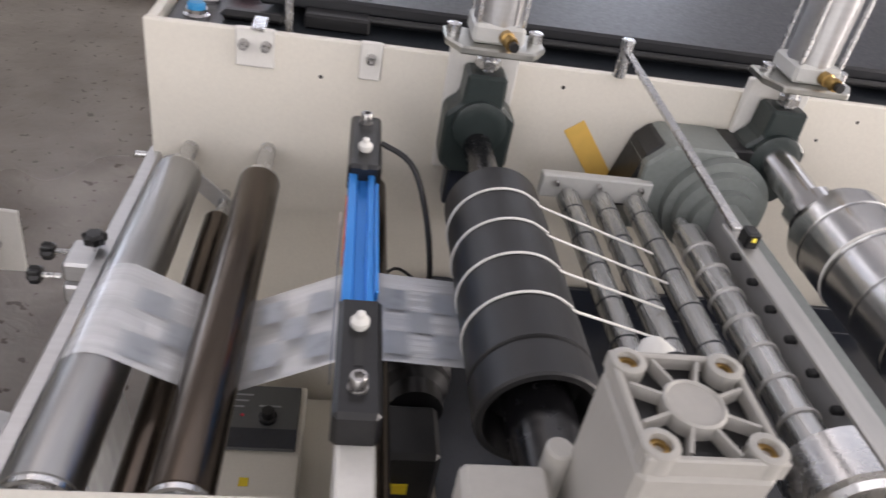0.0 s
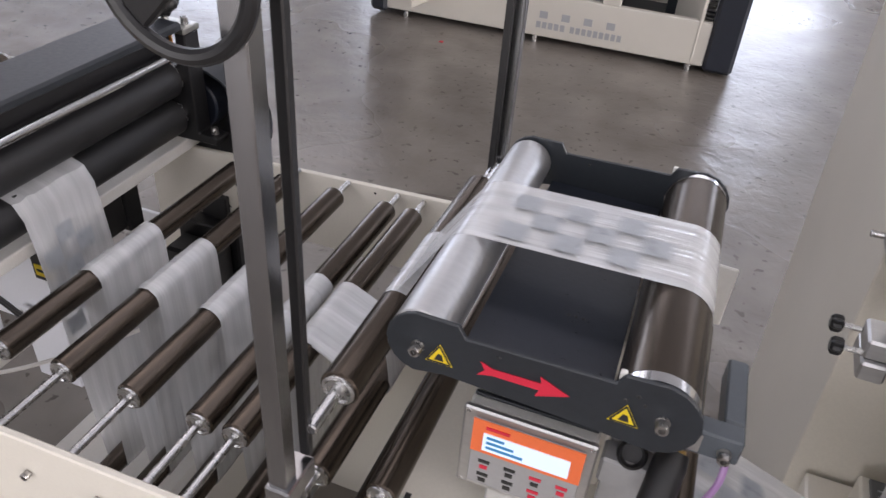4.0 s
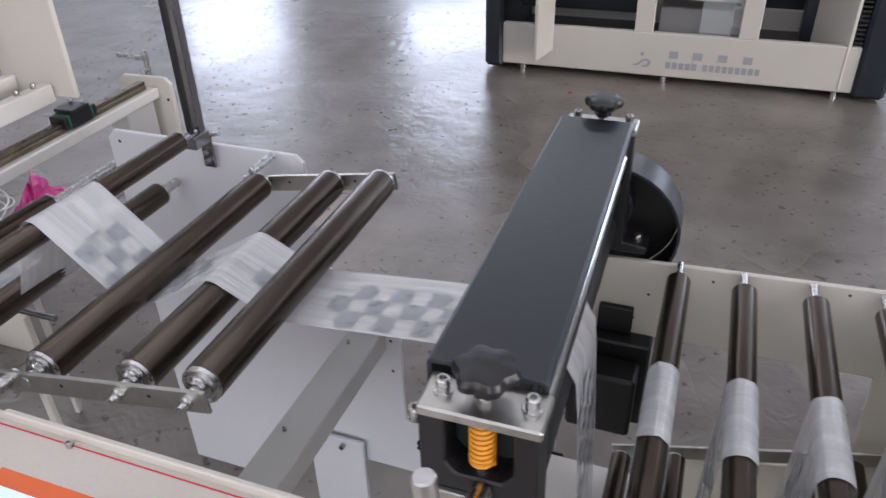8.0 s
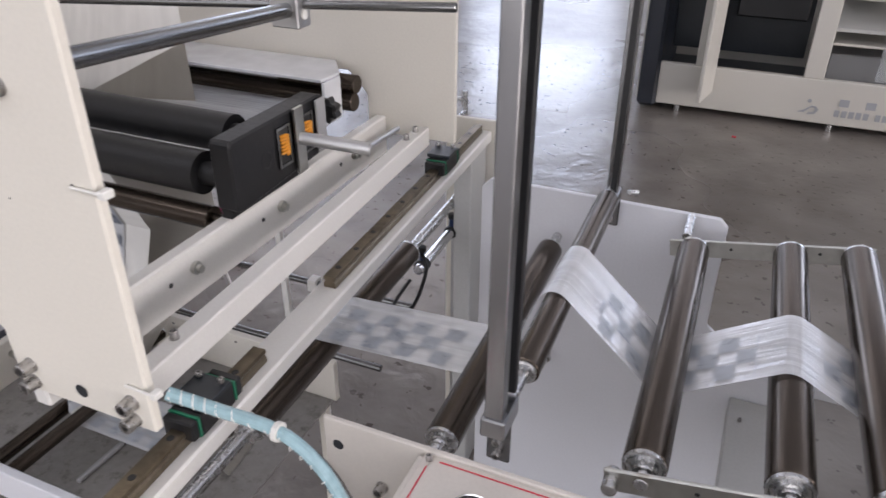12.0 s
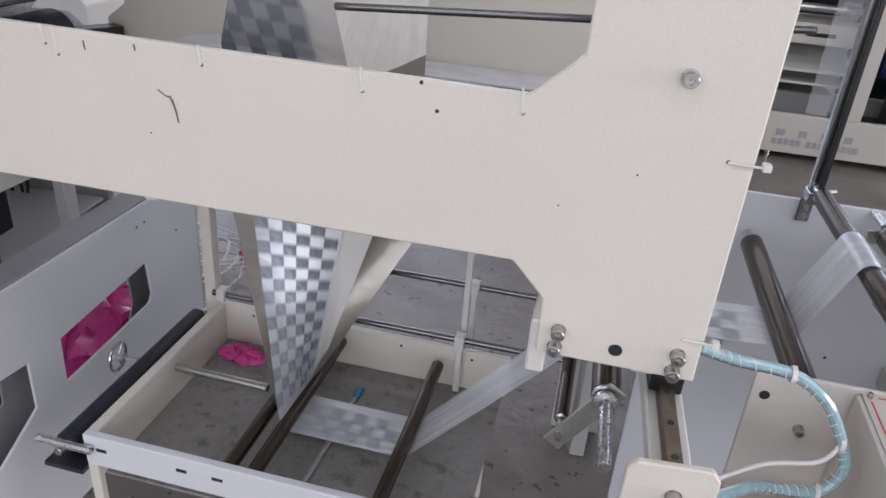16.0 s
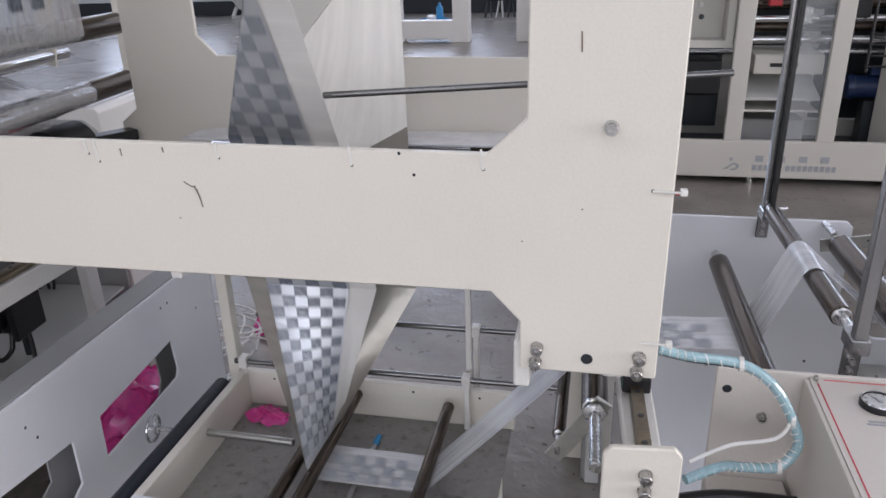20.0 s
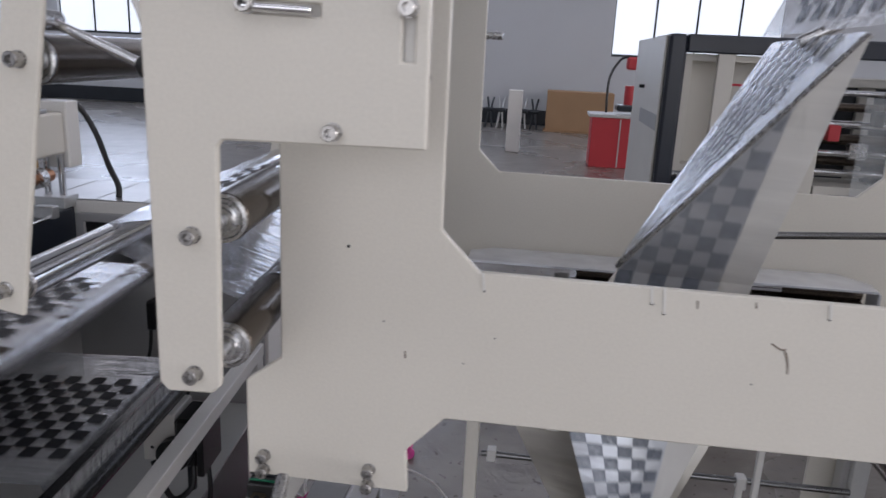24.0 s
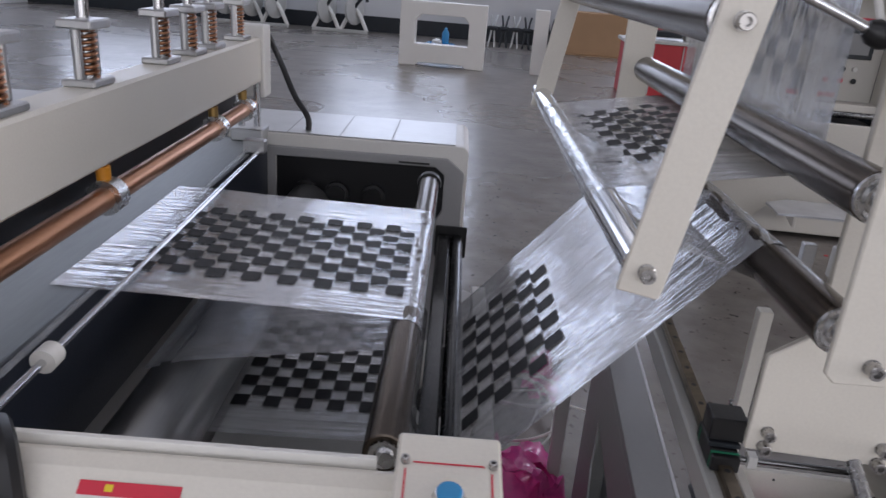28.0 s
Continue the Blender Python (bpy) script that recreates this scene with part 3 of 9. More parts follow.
part("stay_grip", lathe((0.552, 2.475, 1.345), (0.553, 2.478, 1.43), [(0, 0.007), (0.008, 0.011), (0.05, 0.013), (0.07, 0.011), (0.078, 0.005)], 16), PLASTIC, rodp, smooth=True)
for x, w in ((0.515, 0.05), (0.664, 0.03)):
    a = part("angle_bracket", box(x - w / 2, x + w / 2, 2.424, 2.43, 1.215, 1.268, 0.002), WHITE2, cab)
    for dx in ((-0.014, 0.014) if w > 0.04 else (0,)):
        bolt((x + dx, 2.424, 1.246), (0, -1, 0), 0.006, a)
    if w > 0.04:
        part("tab", box(x - 0.006, x + 0.012, 2.424, 2.47, 1.262, 1.268, 0.001), STEEL, a)
for x, z in ((0.51, 1.255), (0.93, 1.235), (1.33, 1.20), (1.38, 1.235), (0.60, 1.21)):
    part("screw_hole", rod((x, 2.4294, z), (x, 2.432, z), 0.003, 10), INKBLK, cab)
part("tape_mark", turned(Matrix.Translation((0.998, 0, 1.132)) @ Matrix.Rotation(radians(-38), 4, "Y"), box(-0.016, 0.016, 2.4286, 2.4301, -0.062, 0.062, 0)), AMBER, cab, "amber tape mark")


def bearing_unit(x, y=2.43, s=1):
    th = s0("bearing_unit", "dark green cast bearing housing pressed by a small air cylinder", "bearing", (x, y - 0.04, 1.11), group="bearing units")
    part("slide_plate", box(x - 0.047, x + 0.047, y - 0.014, y - 0.001, 1.10, 1.285, 0.002), WHITE2, th)
    part("housing", slab([(x - 0.047, 1.135), (x - 0.047, 1.205), (x - 0.028, 1.222), (x - 0.026, 1.262), (x + 0.026, 1.262), (x + 0.028, 1.222), (x + 0.047, 1.205), (x + 0.047, 1.135), (x + 0.03, 1.12), (x - 0.03, 1.12)], "y", y - 0.062, y - 0.015, 0.004), GREENP, th)
    part("seal_ring", lathe((x, y - 0.062, 1.194), (x, y - 0.08, 1.194), [(0, 0.036), (0.008, 0.036), (0.01, 0.03), (0.01, 0.02)], 28), GREENP, th, smooth=True)
    part("guide", box(x - 0.03, x + 0.03, y - 0.05, y - 0.015, 1.06, 1.119, 0.003), NAVY, th)
    part("piston_rod", rod((x, y - 0.04, 1.262), (x, y - 0.04, 1.30), 0.011), STEEL, th, smooth=True)
    part("lock_nut", lathe((x, y - 0.04, 1.268), (x, y - 0.04, 1.28), [(0, 0.016), (0.01, 0.016)], 6), STEEL, th)
    fl = part("flange", slab([(x - 0.063, y - 0.062), (x - 0.045, y - 0.09), (x + 0.045, y - 0.09), (x + 0.063, y - 0.062), (x + 0.063, y - 0.02), (x - 0.063, y - 0.02)], "z", 1.298, 1.308, 0.002), ZINC, th)
    for dx in (-0.052, 0.052):
        part("flange_screw", lathe((x + dx, y - 0.045, 1.308), (x + dx, y - 0.045, 1.33), [(0, 0.009), (0.012, 0.009), (0.013, 0.007)], 16), STEEL, fl, smooth=True)
    cy = part("air_cylinder", lathe((x, y - 0.045, 1.33), (x, y - 0.045, 1.47), [(0, 0.030), (0.14, 0.030)], 32), ALU, th, smooth=True)
    for z in (1.309, 1.462):
        part("cylinder_head", box(x - 0.032, x + 0.032, y - 0.077, y - 0.013, z, z + 0.024, 0.004), LIGHTG, cy)
    for dx in (-0.024, 0.024):
        for dy in (-0.024, 0.024):
            part("tie_rod", rod((x + dx * 1.15, y - 0.045 + dy * 1.15, 1.333), (x + dx * 1.15, y - 0.045 + dy * 1.15, 1.462), 0.003, 8), STEEL, cy)
    for z in (1.321, 1.472):
        f = part("air_fitting", lathe((x + 0.008, y - 0.077, z), (x + 0.012, y - 0.105, z), [(0, 0.009), (0.01, 0.009), (0.011, 0.007), (0.02, 0.007), (0.021, 0.009), (0.027, 0.008)], 14), BRASS, cy, "brass push-in air fitting", smooth=True)
        part("collar", lathe((x + 0.0125, y - 0.105, z), (x + 0.013, y - 0.113, z), [(0, 0.006), (0.007, 0.006)], 12), BLACK, f, smooth=True)
    return th


bearing_unit(0.812)
bearing_unit(1.233)

mr = s0("main_roller", "large black rubber drawing roller with grooves", "roller", (0.814, 2.1, 1.175))
X0, Z0, RR = 0.813, 1.169, 0.0552
prof = [(0.035, 0.030), (0.035, 0.042), (0.0, 0.048), (0.0, RR - 0.002), (0.002, RR)]
for g in (0.042, 0.098, 0.156, 0.214, 0.271):
    prof += [(g - 0.003, RR), (g - 0.0015, RR - 0.003), (g + 0.0015, RR - 0.003), (g + 0.003, RR)]
prof += [(0.318, RR), (0.322, RR - 0.004), (0.322, 0.024)]
part("shell", lathe((X0, 1.888, Z0), (X0, 2.210, Z0), prof, 48), RUBBER, mr, smooth=True)
part("shaft", lathe((X0, 1.80, Z0), (X0, 2.38, Z0), [(0, 0.030), (0.12, 0.030), (0.40, 0.026), (0.45, 0.024), (0.45, 0.019), (0.58, 0.019)], 28), GLOSSB, mr, smooth=True)
part("hub", lathe((X0, 1.935, Z0), (X0, 1.90, Z0), [(0, 0.045), (0.01, 0.045), (0.02, 0.03), (0.03, 0.027)], 28), BLACK, mr, smooth=True)
for k, (yr, xe, ye) in enumerate(((2.159, 1.014, 2.184), (2.102, 1.014, 2.127), (2.044, 0.994, 2.080), (1.986, 0.970, 2.032))):
    pts = [(X0 + (RR + 0.0006) * math.cos(radians(a)), yr, Z0 + (RR + 0.0006) * math.sin(radians(a))) for a in range(250, 49, -20)]
    pts += [(X0 + (RR + 0.001) * math.cos(radians(42)) + (xe - X0 - 0.042) * t, yr + (ye - yr) * t, Z0 + RR * math.sin(radians(42)) - 0.066 * t) for t in (0.0, 0.33, 0.66, 1.0)]
    S0.append(solo("cord", tube(pts, 0.0014, 8), CORD, "white round cord running over the black roller", "cord", group="cords", smooth=True))

# idlers with dark rings between the two driven rollers
br = s0("idler_bracket", "grey steel bracket holding three idler rods", "bracket", (0.985, 2.345, 1.10))
part("plate", box(0.905, 1.062, 2.335, 2.351, 1.115, 1.150, 0.002), LIGHTG, br)
for x in (0.925, 0.985, 1.045):
    bolt((x, 2.335, 1.140), (0, -1, 0), 0.004, br, False)
for x in (0.943, 0.990, 1.038):
    r_ = s0("idler_rod", "bright idler rod with thin black rings", "roller", (x, 2.15, 1.125), group="idler rods")
    part("tube", lathe((x, 1.93, 1.122), (x, 2.335, 1.122), [(0, 0.008), (0, 0.0155), (0.395, 0.0155), (0.395, 0.01), (0.405, 0.01)], 20), IDLER, r_, smooth=True)
    for k in range(6):
        y = 1.975 + 0.062 * k
        part("ring", lathe((x, y - 0.0012, 1.122), (x, y + 0.0012, 1.122), [(0, 0.0155), (0.0004, 0.0162), (0.002, 0.0162), (0.0024, 0.0155)], 20), DARK, r_, smooth=True)

# drive head with its disc and cover
dh = s0("drive_gearbox", "grey-green cast drive head with a round flange", "drive", (1.12, 2.36, 1.06))
part("block", slab([(1.045, 1.07), (1.045, 1.175), (1.075, 1.205), (1.165, 1.205), (1.195, 1.175), (1.195, 1.07)], "y", 2.345, 2.428, 0.004), GREENG, dh)
part("disc", lathe((1.158, 2.345, 1.124), (1.158, 2.29, 1.124), [(0, 0.075), (0.016, 0.075), (0.018, 0.062), (0.034, 0.062), (0.036, 0.045), (0.05, 0.045)], 40), GREENG, dh, smooth=True)
part("belt_guard", slab([(1.025, 1.095), (1.048, 1.182), (1.066, 1.200), (1.200, 1.204), (1.218, 1.190), (1.214, 1.172), (1.190, 1.180), (1.082, 1.178), (1.068, 1.166), (1.050, 1.098)], "y", 2.36, 2.428, 0.003), BLACK, dh, "black angular belt guard")
for k in range(6):
    part("flange_screw", lathe((1.158 + 0.055 * math.cos(1.05 * k), 2.327, 1.124 + 0.055 * math.sin(1.05 * k)), (1.158 + 0.055 * math.cos(1.05 * k), 2.32, 1.124 + 0.055 * math.sin(1.05 * k)), [(0, 0.005), (0.004, 0.005), (0.005, 0.003)], 10), STEEL, dh, smooth=True)
rr_ = s0("ringed_roller", "bright steel roller with raised rings", "roller", (1.125, 2.1, 1.11))
part("shell", lathe((1.099, 1.87, 1.115), (1.099, 2.27, 1.115), [(0, 0.012), (0, 0.019), (0.001, 0.020), (0.399, 0.020), (0.40, 0.019), (0.40, 0.012)], 28), IDLER, rr_, smooth=True)
part("spindle", rod((1.099, 1.855, 1.115), (1.099, 2.30, 1.115), 0.011, 18), STEEL, rr_, smooth=True)
for k in range(8):
    y = 1.90 + 0.046 * k
    part("ring", lathe((1.099, y, 1.115), (1.099, y + 0.006, 1.115), [(0, 0.0203), (0.001, 0.0222), (0.005, 0.0222), (0.006, 0.0203)], 28), DULL, rr_, "raised ring", smooth=True)
rail_ = s0("guard_strip", "brushed angle strip beside the ringed roller", "strip", (1.165, 2.1, 1.11))
part("web_plate", box(1.138, 1.142, 1.85, 2.30, 1.10, 1.155, 0.001), GREY, rail_)
part("ledge", box(1.1425, 1.165, 1.85, 2.30, 1.150, 1.155, 0.001), GREENG, rail_)
for k in range(7):
    part("tooth", rod((1.125, 1.90 + 0.05 * k, 1.135), (1.1375, 1.90 + 0.05 * k, 1.135), 0.005, 10), BLACK, rail_, smooth=True)
bar_ = s0("sensor_bar", "flat steel bar with a small lit sensor", "sensor", (1.01, 2.1, 1.27))
part("rod", beam((1.0, 2.425, 1.30), (1.028, 2.07, 1.255), 0.010, 0.006, 0.001), STEEL, bar_)
part("post", rod((1.0, 2.425, 1.262), (1.0, 2.425, 1.315), 0.009), STEEL, bar_, smooth=True)
part("flat", beam((1.030, 2.085, 1.250), (1.030, 1.70, 1.250), 0.022, 0.005, 0.001), DULL, bar_)
se = part("sensor", box(1.022, 1.036, 2.040, 2.058, 1.2525, 1.270, 0.002), BLACK, bar_)
part("lamp", box(1.027, 1.030, 2.0385, 2.0402, 1.262, 1.266, 0), YELLOWL, se, "tiny yellow indicator lamp")

cr = s0("chrome_roller", "large chromed roller with grooves", "roller", (1.235, 2.1, 1.175))
prof = [(0.0, 0.03), (0.0, 0.066)]
for k in range(6):
    y = 0.04 + 0.065 * k
    prof += [(y, 0.066), (y + 0.0015, 0.063), (y + 0.0045, 0.063), (y + 0.006, 0.066)]
prof += [(0.40, 0.066), (0.402, 0.058), (0.415, 0.058), (0.415, 0.03)]
part("shell", lathe((1.295, 1.86, 1.150), (1.295, 2.275, 1.150), prof, 48), ROLST, cr, smooth=True)
part("shaft", lathe((1.26, 2.27, 1.165), (1.233, 2.38, 1.194), [(0, 0.034), (0.02, 0.034), (0.022, 0.024), (0.115, 0.024)], 24), ROLST, cr, smooth=True)
part("cord_ring", lathe((1.295, 2.168, 1.150), (1.295, 2.172, 1.150), [(0, 0.0665), (0.002, 0.068), (0.004, 0.0665)], 40), CORD, cr, smooth=True)
nb = s0("roller_end_block", "bright round bearing block at the roller's end", "bearing", (1.125, 1.86, 1.05))
part("block", lathe((1.105, 1.90, 1.118), (1.105, 1.83, 1.118), [(0, 0.052), (0.028, 0.052), (0.03, 0.058), (0.052, 0.058), (0.054, 0.050), (0.060, 0.046), (0.062, 0.03)], 40), STEEL, nb, smooth=True)

# near cylinder with its ribbed head
X, Y, ZT = 0.825, 1.743, 1.352
nc = s0("press_cylinder", "pale grey air cylinder with a ribbed square head and socket screws", "air cylinder", (X, Y, 1.05))
hw = 0.037
part("body", box(X - hw, X + hw, Y - hw, Y + hw, 1.16, ZT - 0.012, 0.004), CREAMP, nc)
# black plate gives the pockets between the cream ribs their shade
part("pocket_shade", box(X - hw + 0.003, X + hw - 0.003, Y - hw + 0.003, Y + hw - 0.003, ZT - 0.012, ZT - 0.009, 0), BLACK, nc)
part("rim", slab([(X - hw, Y - hw), (X + hw, Y - hw), (X + hw, Y + hw), (X - hw, Y + hw)], "z", ZT - 0.012, ZT, 0.001, [[(X - hw + 0.004, Y - hw + 0.004), (X + hw - 0.004, Y - hw + 0.004), (X + hw - 0.004, Y + hw - 0.004), (X - hw + 0.004, Y + hw - 0.004)]]), CREAMP, nc)
part("hub", lathe((X, Y, ZT - 0.009), (X, Y, ZT + 0.01), [(0, 0.017), (0.009, 0.017), (0.010, 0.0155), (0.0085, 0.0145), (0.0085, 0.001)], 28), CREAMP, nc, smooth=True)
for k in range(8):
    a = radians(22.5 + 45 * k)
    part("rib", beam((X + 0.015 * math.cos(a), Y + 0.015 * math.sin(a), ZT - 0.005), (X + 0.034 * math.cos(a), Y + 0.034 * math.sin(a), ZT - 0.005), 0.002, 0.009, 0), CREAMP, nc)
for dx in (-1, 1):
    for dy in (-1, 1):
        cx, cy_ = X + dx * (hw - 0.009), Y + dy * (hw - 0.009)
        bo = part("corner_boss", lathe((cx, cy_, ZT - 0.011), (cx, cy_, ZT + 0.01), [(0, 0.010), (0.012, 0.010), (0.0125, 0.009), (0.0125, 0.006), (0.007, 0.0055)], 20), CREAMP, nc, smooth=True)
        part("socket_screw", lathe((cx, cy_, ZT - 0.006), (cx, cy_, ZT), [(0, 0.0055), (0.004, 0.0055), (0.0042, 0.003), (0.001, 0.003)], 12), BRASS, bo, smooth=True)
part("air_fitting", lathe((X + 0.012, Y + hw, ZT - 0.045), (X + 0.012, Y + hw + 0.05, ZT - 0.028), [(0, 0.011), (0.018, 0.011), (0.02, 0.013), (0.036, 0.013), (0.045, 0.007)], 16), WPLAST, nc, "white elbow air fitting", smooth=True)
part("speed_valve", rod((X + 0.020, Y + hw + 0.014, ZT - 0.06), (X + 0.020, Y + hw + 0.014, ZT - 0.022), 0.013, 18), BLACK, nc, smooth=True)
part("foot_plate", box(X - 0.11, X + hw, Y - 0.045, Y + 0.03, 1.14, 1.16, 0.003), CREAMP, nc)
part("side_block", box(X - 0.105, X - hw - 0.014, Y - 0.04, Y + 0.03, 1.16, 1.262, 0.004), CREAMP, nc)
part("column", rod((X - hw - 0.006, Y + 0.036, 1.16), (X - hw - 0.006, Y + 0.036, 1.27), 0.009), CREAMP, nc, smooth=True)

# guide rollers and the edge sensor
s0roller(0.427, 1.084, 1.862, 2.352, 0.030, pin=(0.03, 0.086), pin_r=0.011, material=ALU2, label="bright aluminium guide roller")
s0roller(0.533, 1.093, 1.855, 2.336, R2, pin=(0.03, 0.11), pin_r=0.011)
s0roller(0.480, 1.036, 1.855, 2.325, 0.017, pin=(0.03, 0.07))
s0roller(0.680, 1.085, 1.845, 2.365, 0.020, pin=(0.03, 0.085), pin_r=0.008)
s0roller(0.690, 1.000, 1.845, 2.380, 0.020, pin=(0.03, 0.05), pin_r=0.008)
tb = s0("tie_bar", "long bright square tie bar with a clamp", "bar", (0.385, 2.1, 1.06))
part("bar", box(0.369, 0.387, 1.822, 2.446, 1.054, 1.072, 0.002), ALU, tb)
part("edge_strip", box(0.3875, 0.3905, 1.83, 2.02, 1.050, 1.060, 0), BLACK, tb)
part("tape_wrap", box(0.3873, 0.3885, 2.055, 2.10, 1.052, 1.071, 0), AMBER, tb, "amber tape on the bar")
part("end_screw", rod((0.368, 2.434, 1.063), (0.350, 2.434, 1.063), 0.005), STEEL, tb, smooth=True)
ck = s0("edge_clamp", "small steel clamp block with three black star knobs", "clamp", (0.375, 2.17, 1.08))
part("block", box(0.338, 0.400, 2.172, 2.222, 1.040, 1.066, 0.003), ALU, ck)
part("lower_block", box(0.338, 0.368, 2.165, 2.228, 1.014, 1.0395, 0.003), ALU, ck)
part("slide", box(0.372, 0.402, 2.160, 2.172, 1.030, 1.048, 0.001), DARK, ck)



def star_knob(th, p, d, r=0.012, h=0.016, stem=0.03, n=7):
    p, d = Vector(p), Vector(d).normalized()
    kn = part("star_knob", rod(p, p + d * stem, 0.0035, 10), STEEL, th, smooth=True)
    m = along(p + d * stem, p + d * (stem + 1))
    bm = bmesh.new()
    rings = []
    for z, s in ((0, 0.75), (0.003, 1.0), (h - 0.003, 1.0), (h, 0.7)):
        rings.append([bm.verts.new(m @ Vector((r * s * (1 + 0.13 * math.cos(n * 2 * math.pi * i / 42)) * math.cos(2 * math.pi * i / 42), r * s * (1 + 0.13 * math.cos(n * 2 * math.pi * i / 42)) * math.sin(2 * math.pi * i / 42), z))) for i in range(42)])
    for a, b in zip(rings, rings[1:]):
        for i in range(42):
            bm.faces.new((a[i], a[(i + 1) % 42], b[(i + 1) % 42], b[i]))
    bm.faces.new(rings[0][::-1])
    bm.faces.new(rings[-1])
    part("grip", bm, PLASTIC, kn, "black star-shaped grip", smooth=True)
    return kn


star_knob(ck, (0.368, 2.200, 1.066), (0, 0, 1), 0.012, 0.014, 0.012)
star_knob(ck, (0.338, 2.214, 1.051), (-1, 0, 0), 0.010, 0.014, 0.022)
star_knob(ck, (0.338, 2.172, 1.049), (-1, 0, 0), 0.010, 0.014, 0.022)
bolt((0.392, 2.205, 1.066), (0, 0, 1), 0.003, ck, False)
for y in (1.862, 2.372):
    lk = s0("link_plate", "short bare steel link between two rollers", "link", (0.46, y, 1.0), group="roller links")
    part("plate", beam((0.415, y, 1.098), (0.495, y, 1.020), 0.004, 0.024, 0.001), ALU, lk)
eb = s0("edge_sensor_bar", "blue anodised edge sensor bar between black end blocks", "sensor", (0.66, 2.05, 1.17))
part("bar", slab([(0.646, 1.152), (0.674, 1.152), (0.674, 1.201), (0.667, 1.201), (0.667, 1.193), (0.655, 1.193), (0.655, 1.201), (0.646, 1.201)], "y", 1.95, 2.215, 0.0008), BLUE, eb)
part("cover", box(0.6745, 0.678, 1.995, 2.18, 1.165, 1.204, 0.001), BLUE, eb)
for y0, y1, z in ((1.852, 1.985, 1.169), (2.200, 2.325, 1.176)):
    e = part("end_block", box(0.644, 0.681, y0, y1, z, z + 0.036, 0.004), PLASTIC, eb, "matt black end block")
    ym = y0 + 0.095 if y0 < 2 else y0 + 0.035
    part("nylon_screw", lathe((0.662, ym, z + 0.036), (0.662, ym, z + 0.06), [(0, 0.006), (0.004, 0.008), (0.008, 0.008), (0.011, 0.004), (0.015, 0.004), (0.016, 0.002)], 18), WPLAST, e, smooth=True)
    part("slot", box(0.659, 0.665, ym - 0.045, ym - 0.014, z + 0.0355, z + 0.0366, 0), INKBLK, e)
    yb = y0 + 0.028 if y0 < 2 else y1 - 0.02
    bolt((0.662, yb, z + 0.036), (0, 0, 1), 0.007, e)
wb = s0("support_bar", "white painted support bar under the edge sensor", "bar", (0.66, 2.1, 1.13))
part("bar", box(0.650, 0.679, 1.78, 2.43, 1.070, 1.1205, 0.002), WHITE2, wb)
part("pad", box(0.650, 0.679, 1.80, 1.9495, 1.1207, 1.1685, 0.002), WHITE2, wb)
part("pad", box(0.650, 0.679, 2.2155, 2.31, 1.1207, 1.1755, 0.002), DARK, wb)
sk = part("sticker", box(0.6445, 0.6458, 2.09, 2.165, 1.156, 1.194, 0), ORANGE, eb, "orange sticker with white print")
part("lettering", box(0.6395, 0.6404, 2.135, 2.16, 1.160, 1.176, 0), WPLAST, sk)
part("lettering", box(0.6395, 0.6404, 2.105, 2.13, 1.146, 1.150, 0), LETTER, sk)
part("groove", box(0.6412, 0.6421, 1.955, 2.21, 1.127, 1.130, 0), BLUEM, eb)
S0.append(solo("sensor_cable", tube([(0.681, 2.25, 1.215), (0.72, 2.22, 1.20), (0.745, 2.17, 1.12), (0.748, 2.14, 1.02), (0.74, 2.2, 0.95)], 0.0035), BLACK, "thin black sensor cable", "cable", smooth=True))
S0.append(solo("sensor_cable", tube([(0.748, 2.2, 1.05), (0.71, 2.2, 1.075), (0.68, 2.16, 1.06)], 0.002), BLACK, "thin black sensor cable", "cable", smooth=True))
# made-up dark tray and stand that darken the space below the rollers
op = s0("oil_pan", "dark oily pan under the driven rollers", "pan", (1.1, 2.1, 0.0))
part("pan", slab([(1.834, 0.84), (2.418, 0.84), (2.418, 0.90), (2.41, 0.90), (2.41, 0.848), (1.842, 0.848), (1.842, 0.90), (1.834, 0.90)], "x", 0.785, 1.60, 0.001), NAVY, op)
part("stand", box(0.9, 1.5, 1.95, 2.30, 0.0, 0.8395, 0.003), DARK, op)
nz = s0("near_plate", "cream near side plate of the first station", "machine plate", (1.2, 1.82, 0.0))
part("plate", slab([(0.37, 0.0), (2.2, 0.0), (2.2, 1.150), (0.37, 1.152)], "y", 1.808, 1.822, 0.002), WHITE, nz)
part("front_panel", box(0.384, 2.15, 1.8005, 1.8075, 0.2, 1.138, 0.002), DARK, nz, "dark grey front panel")
part("corner_tab", box(0.335, 0.3695, 1.795, 1.822, 1.06, 1.098, 0.003), WHITE, nz)
fl_ = s0("floor_tray", "cream inner tray with a small grey drive controller", "tray", (0.55, 2.2, 0.0))
part("tray", box(0.40, 0.76, 1.85, 2.42, 0.0, 0.60, 0.004), WHITE, fl_)
vf = s0("drive_controller", "cream controller box with a dark grey panel and black knob", "controller", (0.54, 2.28, 0.60))
part("case", box(0.465, 0.612, 2.15, 2.395, 0.6005, 0.655, 0.004), WHITE, vf)
fp_ = part("panel", box(0.478, 0.602, 2.252, 2.386, 0.6555, 0.662, 0.002), GREYPN, vf, "dark grey operating panel")
part("blue_band", box(0.478, 0.602, 2.254, 2.292, 0.6622, 0.6634, 0), NAVY, fp_)
for k in range(3):
    part("lettering", box(0.488, 0.512 + 0.006 * k, 2.335 + 0.013 * k, 2.338 + 0.013 * k, 0.6622, 0.6632, 0), LETTER, fp_)
